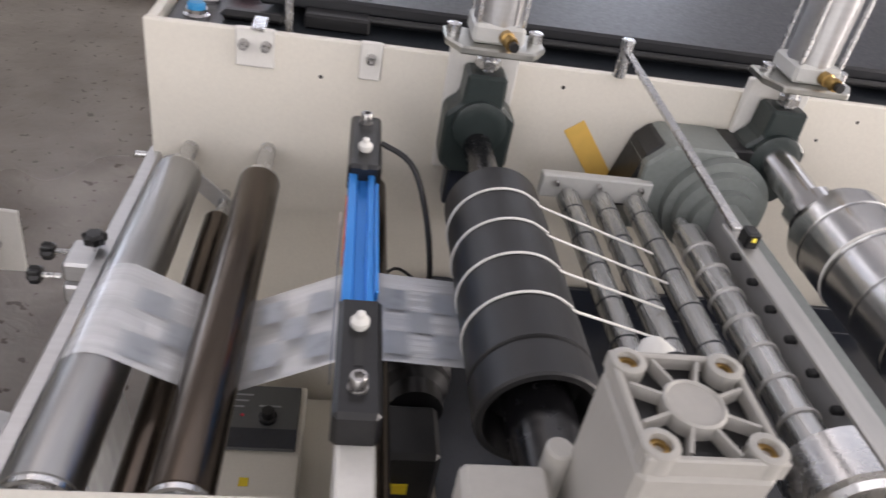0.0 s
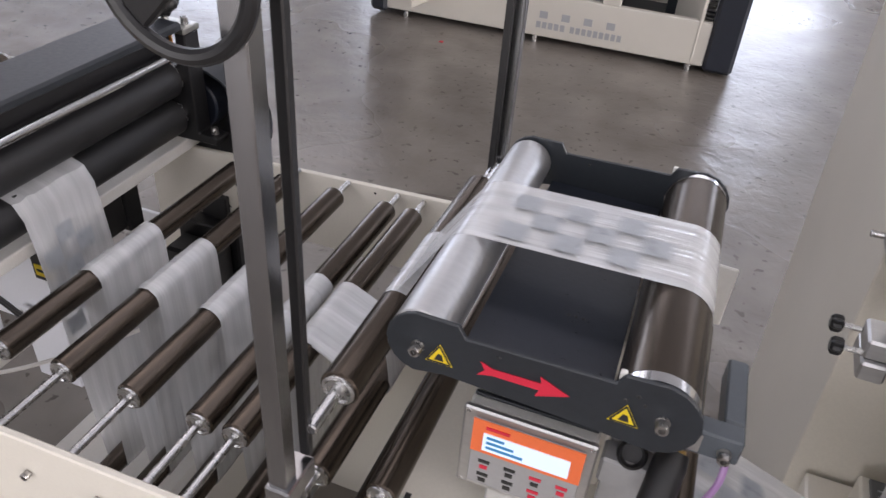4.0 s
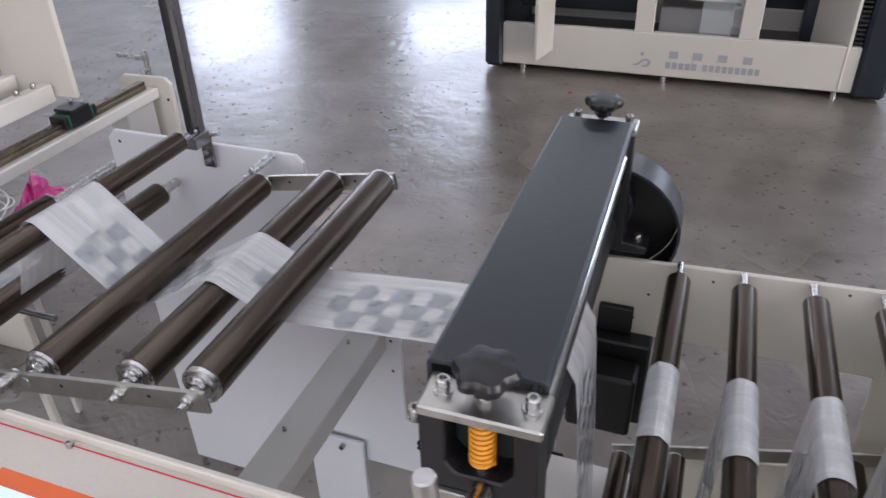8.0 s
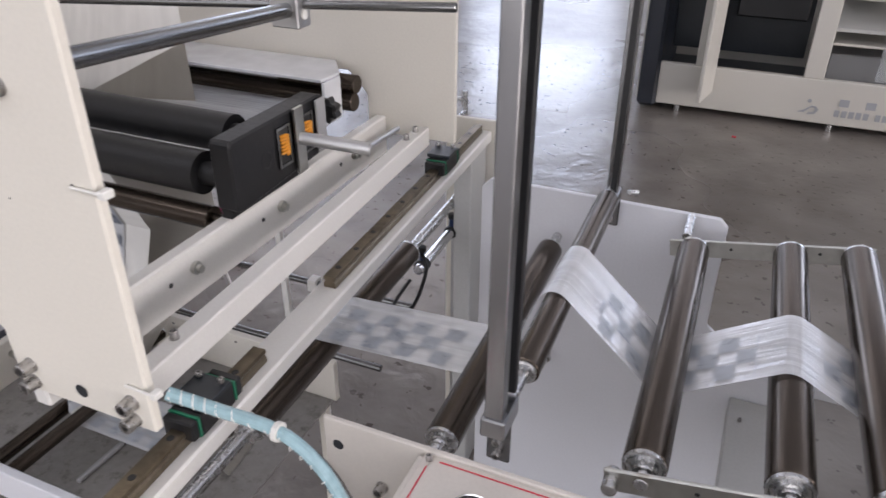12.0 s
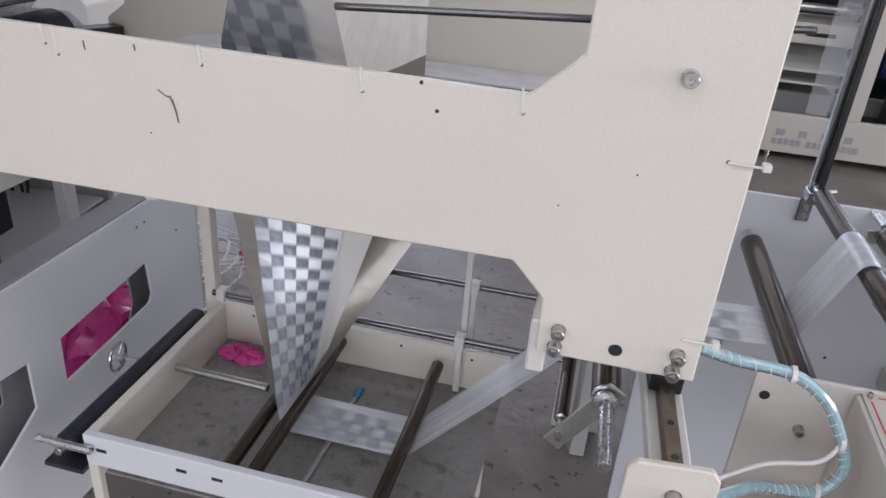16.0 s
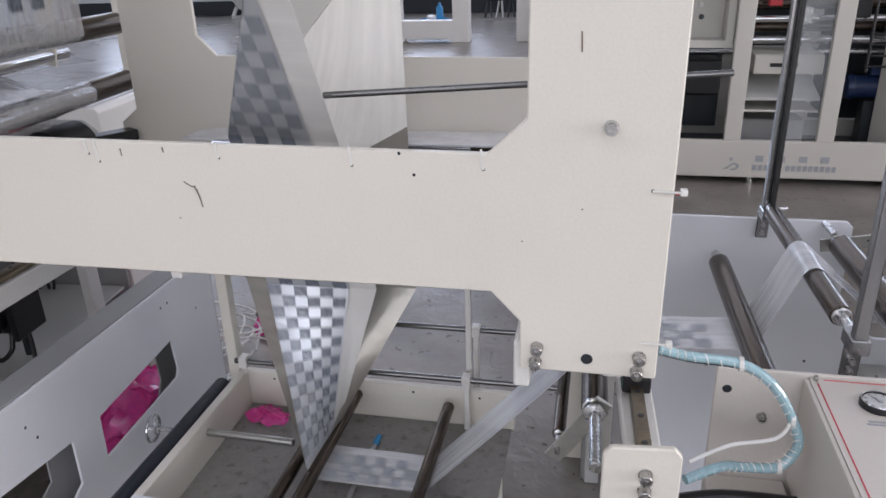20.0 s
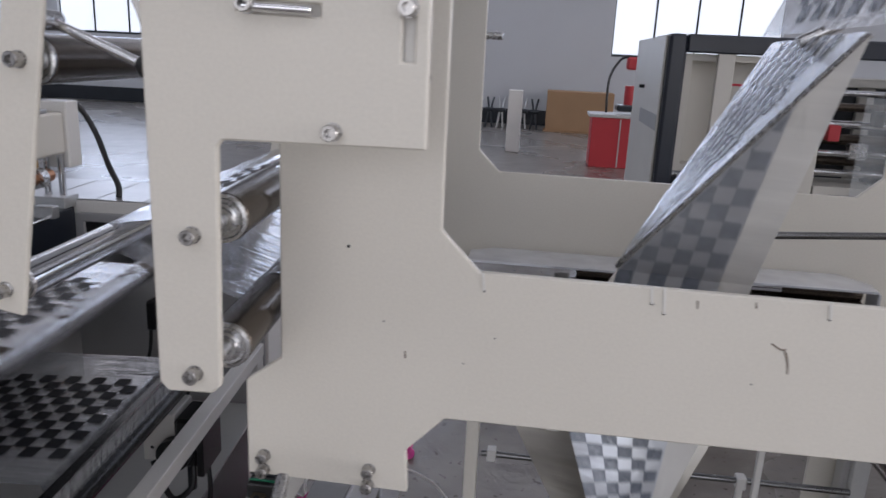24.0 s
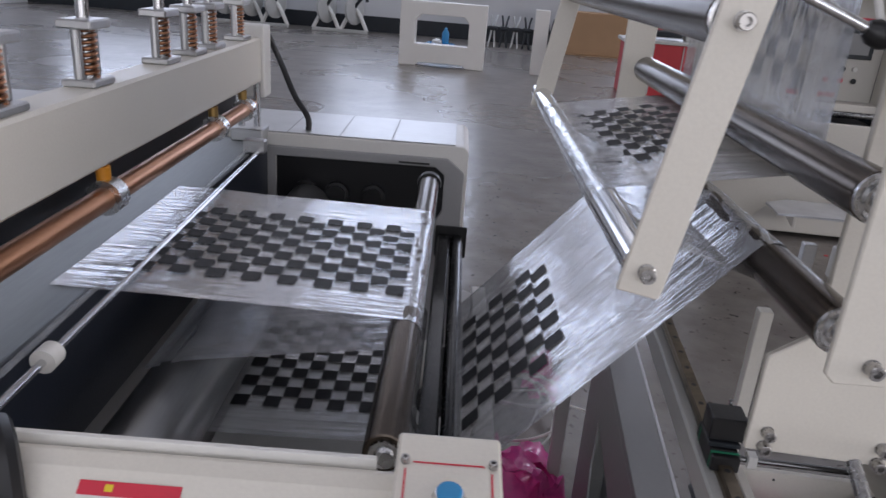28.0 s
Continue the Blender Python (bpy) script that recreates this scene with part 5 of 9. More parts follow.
    if s < 0:
        part("clamp_strip", box(-0.878, -0.764, y0 - 0.006, y0, 1.022, 1.046, 0.001), ZINC, e)
        for x in (-0.868, -0.776):
            bolt((x, y0 - 0.006, 1.034), (0, -1, 0), 0.006, e)
        part("lower_block", box(-0.868, -0.77, y0 - 0.003, y0, 0.985, 1.018, 0.001), PLASTIC, e)
        part("joint", box(-0.872, -0.766, y0 - 0.0008, y0 + 0.001, 0.978, 0.981, 0), INKBLK, e)
        part("bore", lathe((-0.81, y0 - 0.001, 0.955), (-0.81, y0 + 0.004, 0.955), [(0, 0.022), (0.001, 0.020), (0.004, 0.019)], 28), PLASTIC, e, smooth=True)
for z in (0.972, 1.045):
    part("rubber_roller", lathe((-0.810, 1.840, z), (-0.810, 2.432, z), [(0, 0.02), (0, 0.0335), (0.002, 0.035), (0.588, 0.035), (0.59, 0.02)], 40), RUBBER, nip, smooth=True)
    for ya in (1.8355, 2.4325):
        part("end_ring", lathe((-0.810, ya, z), (-0.810, ya + 0.004, z), [(0, 0.015), (0, 0.031), (0.004, 0.031), (0.004, 0.015)], 32), STEEL, nip, smooth=True)
part("cover_rod", rod((-0.778, 1.836, 1.098), (-0.778, 2.436, 1.098), 0.0085), CHROME, nip, smooth=True)
GX, GZ = -0.795, 0.935
arc = [(GX + r * math.cos(radians(q)), GZ + r * math.sin(radians(q))) for r, qs in ((0.122, range(-60, 241, 12)), (0.117, range(240, -61, -12))) for q in qs]
part("belt_guard", slab(arc, "y", 2.480, 2.555, 0.0008), DARK, nip, "dark curved belt guard", smooth=True)
part("guard_back", lathe((GX, 2.555, GZ), (GX, 2.558, GZ), [(0, 0.02), (0, 0.116), (0.003, 0.116), (0.003, 0.02)], 40), BLACK, nip)
part("pulley", lathe((-0.81, 2.495, 0.972), (-0.81, 2.535, 0.972), [(0, 0.02), (0, 0.050), (0.003, 0.054), (0.037, 0.054), (0.04, 0.05), (0.04, 0.02)], 40), NAVY, nip, "dark toothed pulley", smooth=True)
part("pulley_hub", lathe((-0.81, 2.478, 0.972), (-0.81, 2.495, 0.972), [(0, 0.02), (0.015, 0.02)], 24), BLACK, nip, smooth=True)
part("cross_plate", box(-0.89, -0.79, 1.776, 2.48, 0.901, 0.924, 0.002), WHITE2, nip)
ch = thing("crank_handle", "bare steel crank handle with a rusty brown end face", "handle", (-0.815, 1.75, 1.05))
part("shaft", rod((-0.813, 1.791, 1.056), (-0.815, 1.682, 1.060), 0.0105, 20), STEEL, ch, smooth=True)
part("grip", rod((-0.816, 1.694, 1.066), (-0.828, 1.698, 1.170), 0.0095, 20), ALU, ch, smooth=True)
part("end_face", rod((-0.815, 1.6825, 1.060), (-0.8151, 1.680, 1.0601), 0.0100, 20), COPPER, ch, "rusty brown end face", smooth=True)
sm = thing("servo_motor", "black servo motor under the nip unit", "motor", (-0.80, 2.30, 0.62))
part("flange", box(-0.845, -0.70, 2.425, 2.4665, 0.56, 0.745, 0.004), BLACK, sm)
part("hanger", box(-0.80, -0.74, 2.452, 2.4665, 0.7455, 0.80, 0.002), BLACK, sm)
part("body", box(-0.830, -0.715, 2.36, 2.4245, 0.585, 0.715, 0.006), BLACK, sm)
bolt((-0.73, 2.425, 0.70), (0, -1, 0), 0.005, sm)
m2 = thing("servo_motor", "black servo motor with a yellow type plate and looping cables", "motor", (-0.88, 2.16, 0.70))
part("body", box(-0.915, -0.845, 2.15, 2.30, 0.790, 0.895, 0.006), BLACK, m2)
part("rear", box(-0.905, -0.850, 2.125, 2.1495, 0.770, 0.880, 0.005), PLASTIC, m2)
part("type_plate", box(-0.893, -0.853, 2.1225, 2.1245, 0.785, 0.808, 0), YELLOW, m2)
part("print", box(-0.888, -0.860, 2.1212, 2.1224, 0.795, 0.800, 0), INKBLK, m2)
part("bracket", box(-0.915, -0.845, 2.30, 2.34, 0.78, 0.90, 0.003), BLACK, m2)
for k in range(2):
    part("cable", tube([(-0.875 + 0.015 * k, 2.14, 0.772), (-0.880 + 0.015 * k, 2.12, 0.73), (-0.915, 2.10, 0.700 - 0.008 * k), (-0.96, 2.10, 0.715 - 0.008 * k), (-1.015, 2.11, 0.725 - 0.01 * k)], 0.004), BLACK, m2, smooth=True)
TURN1 = Matrix.Translation((-0.83, 1.81, 0)) @ Matrix.Rotation(radians(0.9), 4, "Z") @ Matrix.Translation((0.83, -1.81, 0))
nip.matrix_world = TURN1 @ Matrix.Translation(nip.location)
solo("air_hose", tube([(-0.76, 1.85, 0.87), (-0.72, 1.88, 0.84), (-0.66, 1.95, 0.835), (-0.58, 2.02, 0.86)], 0.003), CORD, "thin white air hose", "hose", smooth=True)

# posts with the guard frame and the hand wheel
def post(x, y, z0, strip=1, foot=1):
    p = thing("upright_post", "square bright steel post with a black cable strip", "post", (x, y, z0 - 0.05), "upright posts")
    part("bar", box(x - 0.010, x + 0.010, y - 0.010, y + 0.010, z0, 2.15, 0.0015), POSTM, p)
    part("cable_strip", box(x + strip * 0.006 - 0.0055, x + strip * 0.006 + 0.0055, y - 0.005 + (0.036 if y < 2 else -0.030), y + 0.005 + (0.036 if y < 2 else -0.030), z0 + 0.03, 2.15, 0.0015), BLACK, p, "black cable strip")
    part("foot_block", box(x - 0.0135, x + 0.0145, y - 0.0135 - (0.02 if y > 2 else 0), y + 0.0135 + (0.025 if y < 2 else 0), z0 - 0.002, z0 + 0.024, 0.002), POSTM, p)
    part("foot_tab", box(x - 0.014, x + 0.014, y + 0.013, y + 0.019, z0 - 0.06, z0 + 0.01, 0.002), POSTM, p)
    for dz in (-0.025, -0.045):
        bolt((x, y + 0.013, z0 + dz), (0, -1, 0), 0.005, p)
    if y > 2:
        part("wing_screw", rod((x + 0.026, y, z0 + 0.02), (x + 0.048, y, z0 + 0.024), 0.004, 10), STEEL, p, smooth=True)
    return p


post(-1.589, 1.795, 1.022)
post(-1.603, 2.46, 1.005)
post(-0.188, 2.45, 0.985, -1)
post(-0.204, 1.80, 0.96)
hw_ = thing("hand_wheel", "black hand wheel with a brown hub", "hand wheel", (-0.22, 1.80, 1.45))
HX, HY, HZ = -0.226, 1.770, 1.470
bm = bmesh.new()
tube([(HX + 0.052 * math.cos(2 * math.pi * i / 40), HY, HZ + 0.052 * math.sin(2 * math.pi * i / 40)) for i in range(41)], 0.0058, 10, False, bm)
part("rim", bm, PLASTIC, hw_, smooth=True)
part("hub", lathe((HX, HY + 0.012, HZ), (HX, HY - 0.012, HZ), [(0, 0.017), (0.018, 0.016), (0.02, 0.012), (0.024, 0.010)], 20), PLASTIC, hw_, smooth=True)
part("hub_cap", rod((HX, HY - 0.012, HZ), (HX, HY - 0.0145, HZ), 0.0075, 18), HUBB, hw_, "brown hub cap", smooth=True)
for a in (radians(225), radians(45)):
    part("spoke", beam((HX, HY, HZ), (HX + 0.045 * math.cos(a), HY, HZ + 0.045 * math.sin(a)), 0.008, 0.021, 0.002, (-math.sin(a), 0, math.cos(a))), PLASTIC, hw_)
part("axle", rod((HX, HY + 0.012, HZ), (HX, 1.80, HZ), 0.008), STEEL, hw_, smooth=True)
part("bearing_block", box(HX - 0.014, -0.217, 1.784, 1.820, HZ - 0.018, HZ + 0.018, 0.003), PLASTIC, hw_)


# ---- dancer frame with three rollers ----
def s3roller(*a, **k):
    S3.append(roller(*a, **k))


S3 = []          # things of the dancer frame, turned slightly to fit the camera's view
TX = ((-1.430, 0.962), (-1.279, 0.986), (-1.180, 1.001))
for x, z in TX:
    s3roller(x, z, 1.868, 2.402, R2, pin=(0.032, 0.018), pin_r=0.009, spin=1)
for y in (1.840, 2.417):
    d = thing("dancer_roller_frame", "bare steel flat bar holding three rollers", "machine arm", (-1.3, y, 0.94), "dancer arms")
    S3.append(d)
    part("bar", beam((-1.470, y, 0.954), (-1.155, y, 1.003), 0.006, 0.032, 0.0015), ZINC, d)
    for x, z in ((-1.37, 0.972), (-1.235, 0.993)):
        part("bar_hole", rod((x, y - 0.0034, z), (x, y + 0.0034, z), 0.004, 12), INKBLK, d)
    if y < 2:
        for x, z in TX[1:]:
            part("spindle_nut", lathe((x, y - 0.003, z), (x, y - 0.02, z), [(0, 0.008), (0.007, 0.008), (0.0075, 0.0045), (0.016, 0.0045)], 12), STEEL, d, smooth=True)
        part("pivot_lug", rod((-1.462, y - 0.02, 0.956), (-1.462, y + 0.014, 0.956), 0.009, 16), STEEL, d, smooth=True)
    else:
        part("pivot_lug", rod((-1.445, y - 0.01, 0.985), (-1.445, y + 0.07, 0.985), 0.008, 16), STEEL, d, smooth=True)
far_plate = thing("frame_plate", "cream far side plate of the dancer frame with rounded corners", "machine plate", (-1.6, 2.49, 0.0))
part("plate", slab([(-1.87, 0.0), (-1.62, 0.0), (-1.60, 0.175), (-0.94, 0.175), (-0.94, 0.0), (-0.90, 0.0), (-0.90, 0.68), (-1.30, 0.68), (-1.395, 0.76), (-1.395, 0.975), (-1.41, 0.99), (-1.85, 0.99), (-1.87, 0.97)], "y", 2.49, 2.50, 0.002,
                   [[(-1.213, 0.343), (-1.03, 0.35), (-1.012, 0.65), (-1.213, 0.65)]]), BLUEW, far_plate)
for x, z in ((-1.84, 0.965), (-1.236, 0.575), (-1.236, 0.49), (-0.96, 0.60), (-0.96, 0.52), (-1.45, 0.60)):
    part("screw_hole", rod((x, 2.4894, z), (x, 2.492, z), 0.004, 10), INKBLK, far_plate)
ps = thing("cross_rail", "cream square cross rail between the frame plates", "machine beam", (-1.0, 2.13, 0.57))
part("tube", box(-1.013, -0.984, 1.774, 2.489, 0.575, 0.604, 0.003), WHITE2, ps)
ld = thing("cross_member", "grey flat cross member in the dancer frame", "machine beam", (-1.28, 2.1, 0.55))
part("bar", box(-1.322, -1.246, 1.774, 2.489, 0.552, 0.606, 0.002), LIGHTG, ld)
for y in (1.93, 2.16, 2.42):
    bolt((-1.30, y, 0.606), (0, 0, 1), 0.004, ld, False)
bp_ = thing("foot_bracket", "pale bracket plate with two screws before the far frame plate", "bracket", (-1.40, 2.47, 0.0))
part("plate", box(-1.470, -1.322, 2.468, 2.480, 0.0, 0.250, 0.002), BLUEW, bp_)
for x in (-1.462, -1.375):
    bolt((x, 2.468, 0.233), (0, -1, 0), 0.007, bp_, False)
bs = thing("cable_plug", "black plug with two cables on the far plate", "plug", (-0.95, 2.46, 0.37))
part("plug", box(-0.962, -0.945, 2.462, 2.4895, 0.29, 0.41, 0.004), BLACK, bs)
part("cable", tube([(-0.950, 2.458, 0.415), (-0.92, 2.452, 0.405), (-0.88, 2.452, 0.400), (-0.84, 2.445, 0.408)], 0.005), BLACK, bs, smooth=True)
part("cable", tube([(-0.950, 2.458, 0.371), (-0.92, 2.452, 0.385), (-0.88, 2.452, 0.384), (-0.84, 2.445, 0.386)], 0.005), BLACK, bs, smooth=True)
s3roller(-1.587, 1.034, 1.893, 2.400, R1, pin=(0.07, 0.05), pin_r=0.008, spin=1)
s3roller(-1.688, 0.895, 1.880, 2.425, 0.024, pin=(0.05, 0.06), pin_r=0.010, spin=1)
s3roller(-1.985, 0.830, 1.862, 2.415, 0.025, pin=(0.17, 0.33), pin_r=0.011, spin=1)
vc = thing("web_cylinder", "slim air cylinder with fittings and a black hose loop", "air cylinder", (-2.0, 2.6, 0.0))
part("post", box(-2.008, -1.990, 2.655, 2.675, 0.0, 0.80, 0.002), ALU, vc)
CA, CB = Vector((-1.994, 2.44, 0.765)), Vector((-2.005, 2.70, 0.755))
part("tube", rod(CA, CB, 0.012, 16), CHROME, vc, smooth=True)
part("rod", rod(CB, CB + (CB - CA) * 0.25, 0.005), CHROME, vc, smooth=True)
for q in (0.10, 0.80):
    p = CA.lerp(CB, q)
    part("collar", rod(p - Vector((0, 0.012, 0)), p + Vector((0, 0.012, 0)), 0.016, 16), BLACK, vc, smooth=True)
    f = part("fitting", rod(p, p + Vector((0, 0, 0.035)), 0.006, 10), BLUEM, vc, smooth=True)
    part("fitting_top", rod(p + Vector((0, 0, 0.035)), p + Vector((0, 0, 0.048)), 0.009, 12), BLACK, f, smooth=True)
part("hose_loop", tube([CA + Vector((0, 0.02, 0.03)), CA + Vector((0.03, -0.02, 0.02)), CA + Vector((0.03, -0.09, -0.03)), CA + Vector((-0.02, -0.08, -0.05)), CA + Vector((-0.02, 0.0, -0.03))], 0.004), BLACK, vc, smooth=True)
far_lug = thing("adjusting_screw", "small bright screws on the far frame plate", "screw", (-1.80, 2.47, 0.60))
for x, z in ((-1.79, 0.66), (-1.70, 0.60)):
    part("stud", rod((x, 2.4895, z), (x, 2.43, z), 0.005), STEEL, far_lug, smooth=True)
    part("nut", lathe((x, 2.47, z), (x, 2.46, z), [(0, 0.010), (0.008, 0.010)], 6), STEEL, far_lug)

TURN3 = Matrix.Translation((-1.5, 1.87, 0)) @ Matrix.Rotation(radians(1.4), 4, "Z") @ Matrix.Translation((1.5, -1.87, 0))
for ob in S3:
    ob.matrix_world = TURN3 @ Matrix.Translation(ob.location)

# webs of this part
w = web([(-0.800, 0.985), (-0.86, 1.000)] + [(-0.98, 0.990), (-1.12, 0.977)] + wrap(-1.187, 1.001, 0.0300, 275, 255, 3) + wrap(-1.286, 0.986, 0.0300, 70, 110, 4) + wrap(-1.437, 0.962, 0.0300, -65, -115, 4), WY0, WY1)
fold_band(w, (-0.91, 0.9955), (-1.13, 0.9775))
fold_band(w, (-1.202, 0.979), (-1.272, 1.008))
fold_band(w, (-1.304, 1.006), (-1.420, 0.942))
w = web(wrap(-1.437, 0.962, 0.0300, -115, -140, 3) + wrap(-1.594, 1.034, 0.0222, 50, 160, 6) + wrap(-1.695, 0.895, 0.0247, 20, -60, 5) + [(-1.76, 0.868)] + wrap(-1.992, 0.830, 0.0257, 85, 130, 4), WY0, WY1)
fold_band(w, (-1.470, 0.952), (-1.578, 1.046))
fold_band(w, (-1.76, 0.868), (-1.975, 0.856))

# ---- control cabinet ----
cp = thing("control_cabinet", "cream control cabinet with gauges and lit buttons", "cabinet", (-1.3, 1.6, 0.0))
# open base and legs are unseen, added so front light passes underneath
part("back_plate", slab([(-1.797, 0.0), (-1.745, 0.0), (-1.745, 0.70), (-0.915, 0.70), (-0.915, 0.0), (-0.862, 0.0), (-0.862, 0.997), (-1.372, 0.997), (-1.379, 0.991), (-1.797, 0.990)], "y", 1.7655, 1.773, 0.0015), PANELC, cp)
TILT_P = 0.01


def on_panel(x, d):
    """A place on the sloped top, d metres before its far edge."""
    top = 0.986
    return Vector((x, 1.765 - d * math.cos(TILT_P), top - d * math.sin(TILT_P)))


UPP = Vector((0.0, -math.sin(TILT_P), math.cos(TILT_P))).normalized()


def panel_sheet(x0, x1, d0, d1, lift, thick, name, material, parent, label=""):
    bm = bmesh.new()
    q = [on_panel(x0, d0), on_panel(x1, d0), on_panel(x1, d1), on_panel(x0, d1)]
    a, b = [bm.verts.new(p + UPP * lift) for p in q], [bm.verts.new(p + UPP * (lift - thick)) for p in q]
    bm.faces.new(a[::-1])
    bm.faces.new(b)
    for i in range(4):
        bm.faces.new((a[i], a[(i + 1) % 4], b[(i + 1) % 4], b[i]))
    return part(name, bm, material, parent, label)


part("body", slab([(-1.655, 0.70), (-0.868, 0.70), (-0.868, 0.976), (-1.655, 0.976)], "y", 1.445, 1.764, 0.003), PANELC, cp)
for x in (-1.650, -0.905):
    part("leg", box(x, x + 0.035, 1.45, 1.485, 0.0, 0.6995, 0.002), PANELC, cp)
panel = panel_sheet(-1.660, -0.866, 0.0, 0.33, 0.0, 0.006, "panel", PANELC, cp, "sloped cream panel")
_a, _b = on_panel(-1.664, 0.004), on_panel(-1.664, 0.32)
part("side_sheet", slab([(_a.y, _a.z - 0.002), (_b.y, _b.z - 0.002), (1.447, 0.70), (1.699, 0.70), (1.699, 0.79), (_a.y, 0.79)], "x", -1.667, -1.6602, 0.001), PANELC, cp)
for x0, x1, d in ((-1.640, -0.885, 0.006), (-1.640, -0.885, 0.30)):
    panel_sheet(x0, x1, d, d + 0.0016, 0.0008, 0.0006, "red_line", RED, panel)
for x in (-1.652, -0.873):
    panel_sheet(x, x + 0.0016, 0.018, 0.288, 0.0008, 0.0006, "red_line", RED, panel)
for x in (-1.652, -1.27, -0.882):
    bolt(on_panel(x, 0.009), UPP, 0.004, panel, False, "panel_screw")
for x in (-1.580, -1.479, -1.378):
    c = on_panel(x, 0.066)
    g = part("pressure_gauge", lathe(c, c + UPP, [(0, 0.026), (0.008, 0.026), (0.010, 0.024), (0.008, 0.0215)], 36), BLACK, panel, "round pressure gauge with a black rim", smooth=True)
    part("rim_ring", lathe(c, c + UPP, [(0.0102, 0.0245), (0.012, 0.0235), (0.011, 0.0222)], 36, caps=False), CHROME, g, smooth=True)
    part("dial", lathe(c, c + UPP, [(0.0075, 0.0215), (0.0082, 0.0215), (0.0083, 0.001)], 32), FACE, g)
    ax = Vector((1, 0, 0))
    ay = UPP.cross(ax).normalized()
    for k in range(9):
        a = radians(-45 + 33.75 * k)
        v = ax * math.cos(a) + ay * math.sin(a)
        part("tick", beam(c + UPP * 0.0087 + v * 0.016, c + UPP * 0.0087 + v * 0.0195, 0.001, 0.0005, 0, UPP), INKBLK, g)
    v = ax * math.cos(2.2) + ay * math.sin(2.2)
    part("needle", beam(c + UPP * 0.0095 - v * 0.005, c + UPP * 0.0095 + v * 0.014, 0.0013, 0.0006, 0, UPP), INKBLK, g)
    part("needle_hub", lathe(c, c + UPP, [(0.0085, 0.0035), (0.0105, 0.0035)], 12), STEEL, g)
    for k, wd in ((0, 0.026), (1, 0.034)):
        panel_sheet(x - wd / 2 - 0.012, x + wd / 2 - 0.012, 0.106 + 0.007 * k, 0.110 + 0.007 * k, 0.0008, 0.0006, "lettering", LETTER, panel)
panel_sheet(-1.318, -1.195, 0.055, 0.17, 0.001, 0.001, "display_frame", ORANGE, panel, "orange-red frame of the operating display")
panel_sheet(-1.306, -1.207, 0.075, 0.16, 0.002, 0.001, "display", LCD, panel, "lit display")
for i in range(3):
    panel_sheet(-1.295, -1.26 + 0.012 * i, 0.090 + 0.018 * i, 0.097 + 0.018 * i, 0.0026, 0.0005, "lettering", BLUEB, panel)
for x, d, m, lit in ((-1.123, 0.053, GREENL, 1), (-1.022, 0.051, GREENL, 1), (-0.924, 0.048, GREENB, 0), (-1.071, 0.112, BLUEB, 0)):
    c = on_panel(x, d)
    b = part("push_button", lathe(c, c + UPP, [(0, 0.0165), (0.004, 0.0165), (0.007, 0.014), (0.010, 0.0135)], 24), CHROME, panel, "round push-button with a bright ring", smooth=True)
    part("cap", lathe(c, c + UPP, [(0.006, 0.0125), (0.012, 0.0125), (0.014, 0.010), (0.0145, 0.001)], 24), m, b, "lit green lens" if lit else "", smooth=True)
    for k, wd in ((0, 0.02), (1, 0.026)):
        panel_sheet(x - wd / 2 - 0.008, x + wd / 2 - 0.008, d + 0.026 + 0.006 * k, d + 0.030 + 0.006 * k, 0.0008, 0.0006, "lettering", LETTER, panel)
part("cable_hole", rod((-1.778, 1.7650, 0.951), (-1.778, 1.768, 0.951), 0.008, 16), DARK, cp)
bolt((-1.72, 1.7653, 0.905), (0, -1, 0), 0.007, cp)
part("side_face", box(-1.7965, -1.6695, 1.70, 1.765, 0.45, 0.78, 0.002), PANELC, cp)
part("supply_cable", tube([(-1.86, 1.66, 0.80), (-1.78, 1.68, 0.805), (-1.66, 1.69, 0.80)], 0.010), BLACK, cp, smooth=True)

# wrapped hose between plate and cabinet
HP = [(-1.904, 1.645, 1.084), (-1.858, 1.660, 1.067), (-1.783, 1.668, 1.056), (-1.735, 1.668, 1.024), (-1.702, 1.665, 0.970), (-1.690, 1.660, 0.930), (-1.712, 1.655, 0.892), (-1.760, 1.645, 0.892), (-1.80, 1.62, 0.908), (-1.855, 1.585, 0.905)]
hs = thing("wrapped_hose", "blue-green air hoses in clear spiral wrap", "hose", (-1.8, 1.63, 0.92))
part("hose", tube(HP, 0.0075, 10), HOSE, hs, smooth=True)
bm = bmesh.new()
pp = [Vector(p) for p in HP]
sp = []
for i in range(len(pp) - 1):
    for k in range(24):
        q = pp[i].lerp(pp[i + 1], k / 24)
        d = (pp[i + 1] - pp[i]).normalized()
        u = d.orthogonal().normalized()
        v = d.cross(u)
        a = 2 * math.pi * 4 * (i + k / 24)
        sp.append(q + 0.0073 * (math.cos(a) * u + math.sin(a) * v))
part("spiral_wrap", tube(sp, 0.0008, 5, False, bm), WPLAST, hs, "clear spiral wrap", smooth=True)
part("thin_tube", tube([HP[4], (-1.725, 1.65, 0.945), (-1.79, 1.635, 0.936), (-1.85, 1.60, 0.925)], 0.003, 8), CORD, hs, "thin clear branch tube", smooth=True)
part("black_cable", tube([Vector(p) + Vector((0.004, 0.01, -0.012)) for p in HP], 0.004, 8), BLACK, hs, smooth=True)
for p in (HP[2], HP[4], HP[6]):
    part("cable_tie", lathe(Vector(p) - Vector((0.004, 0, 0)), Vector(p) + Vector((0.004, 0, 0)), [(0, 0.011), (0.006, 0.011)], 12), WPLAST, hs)
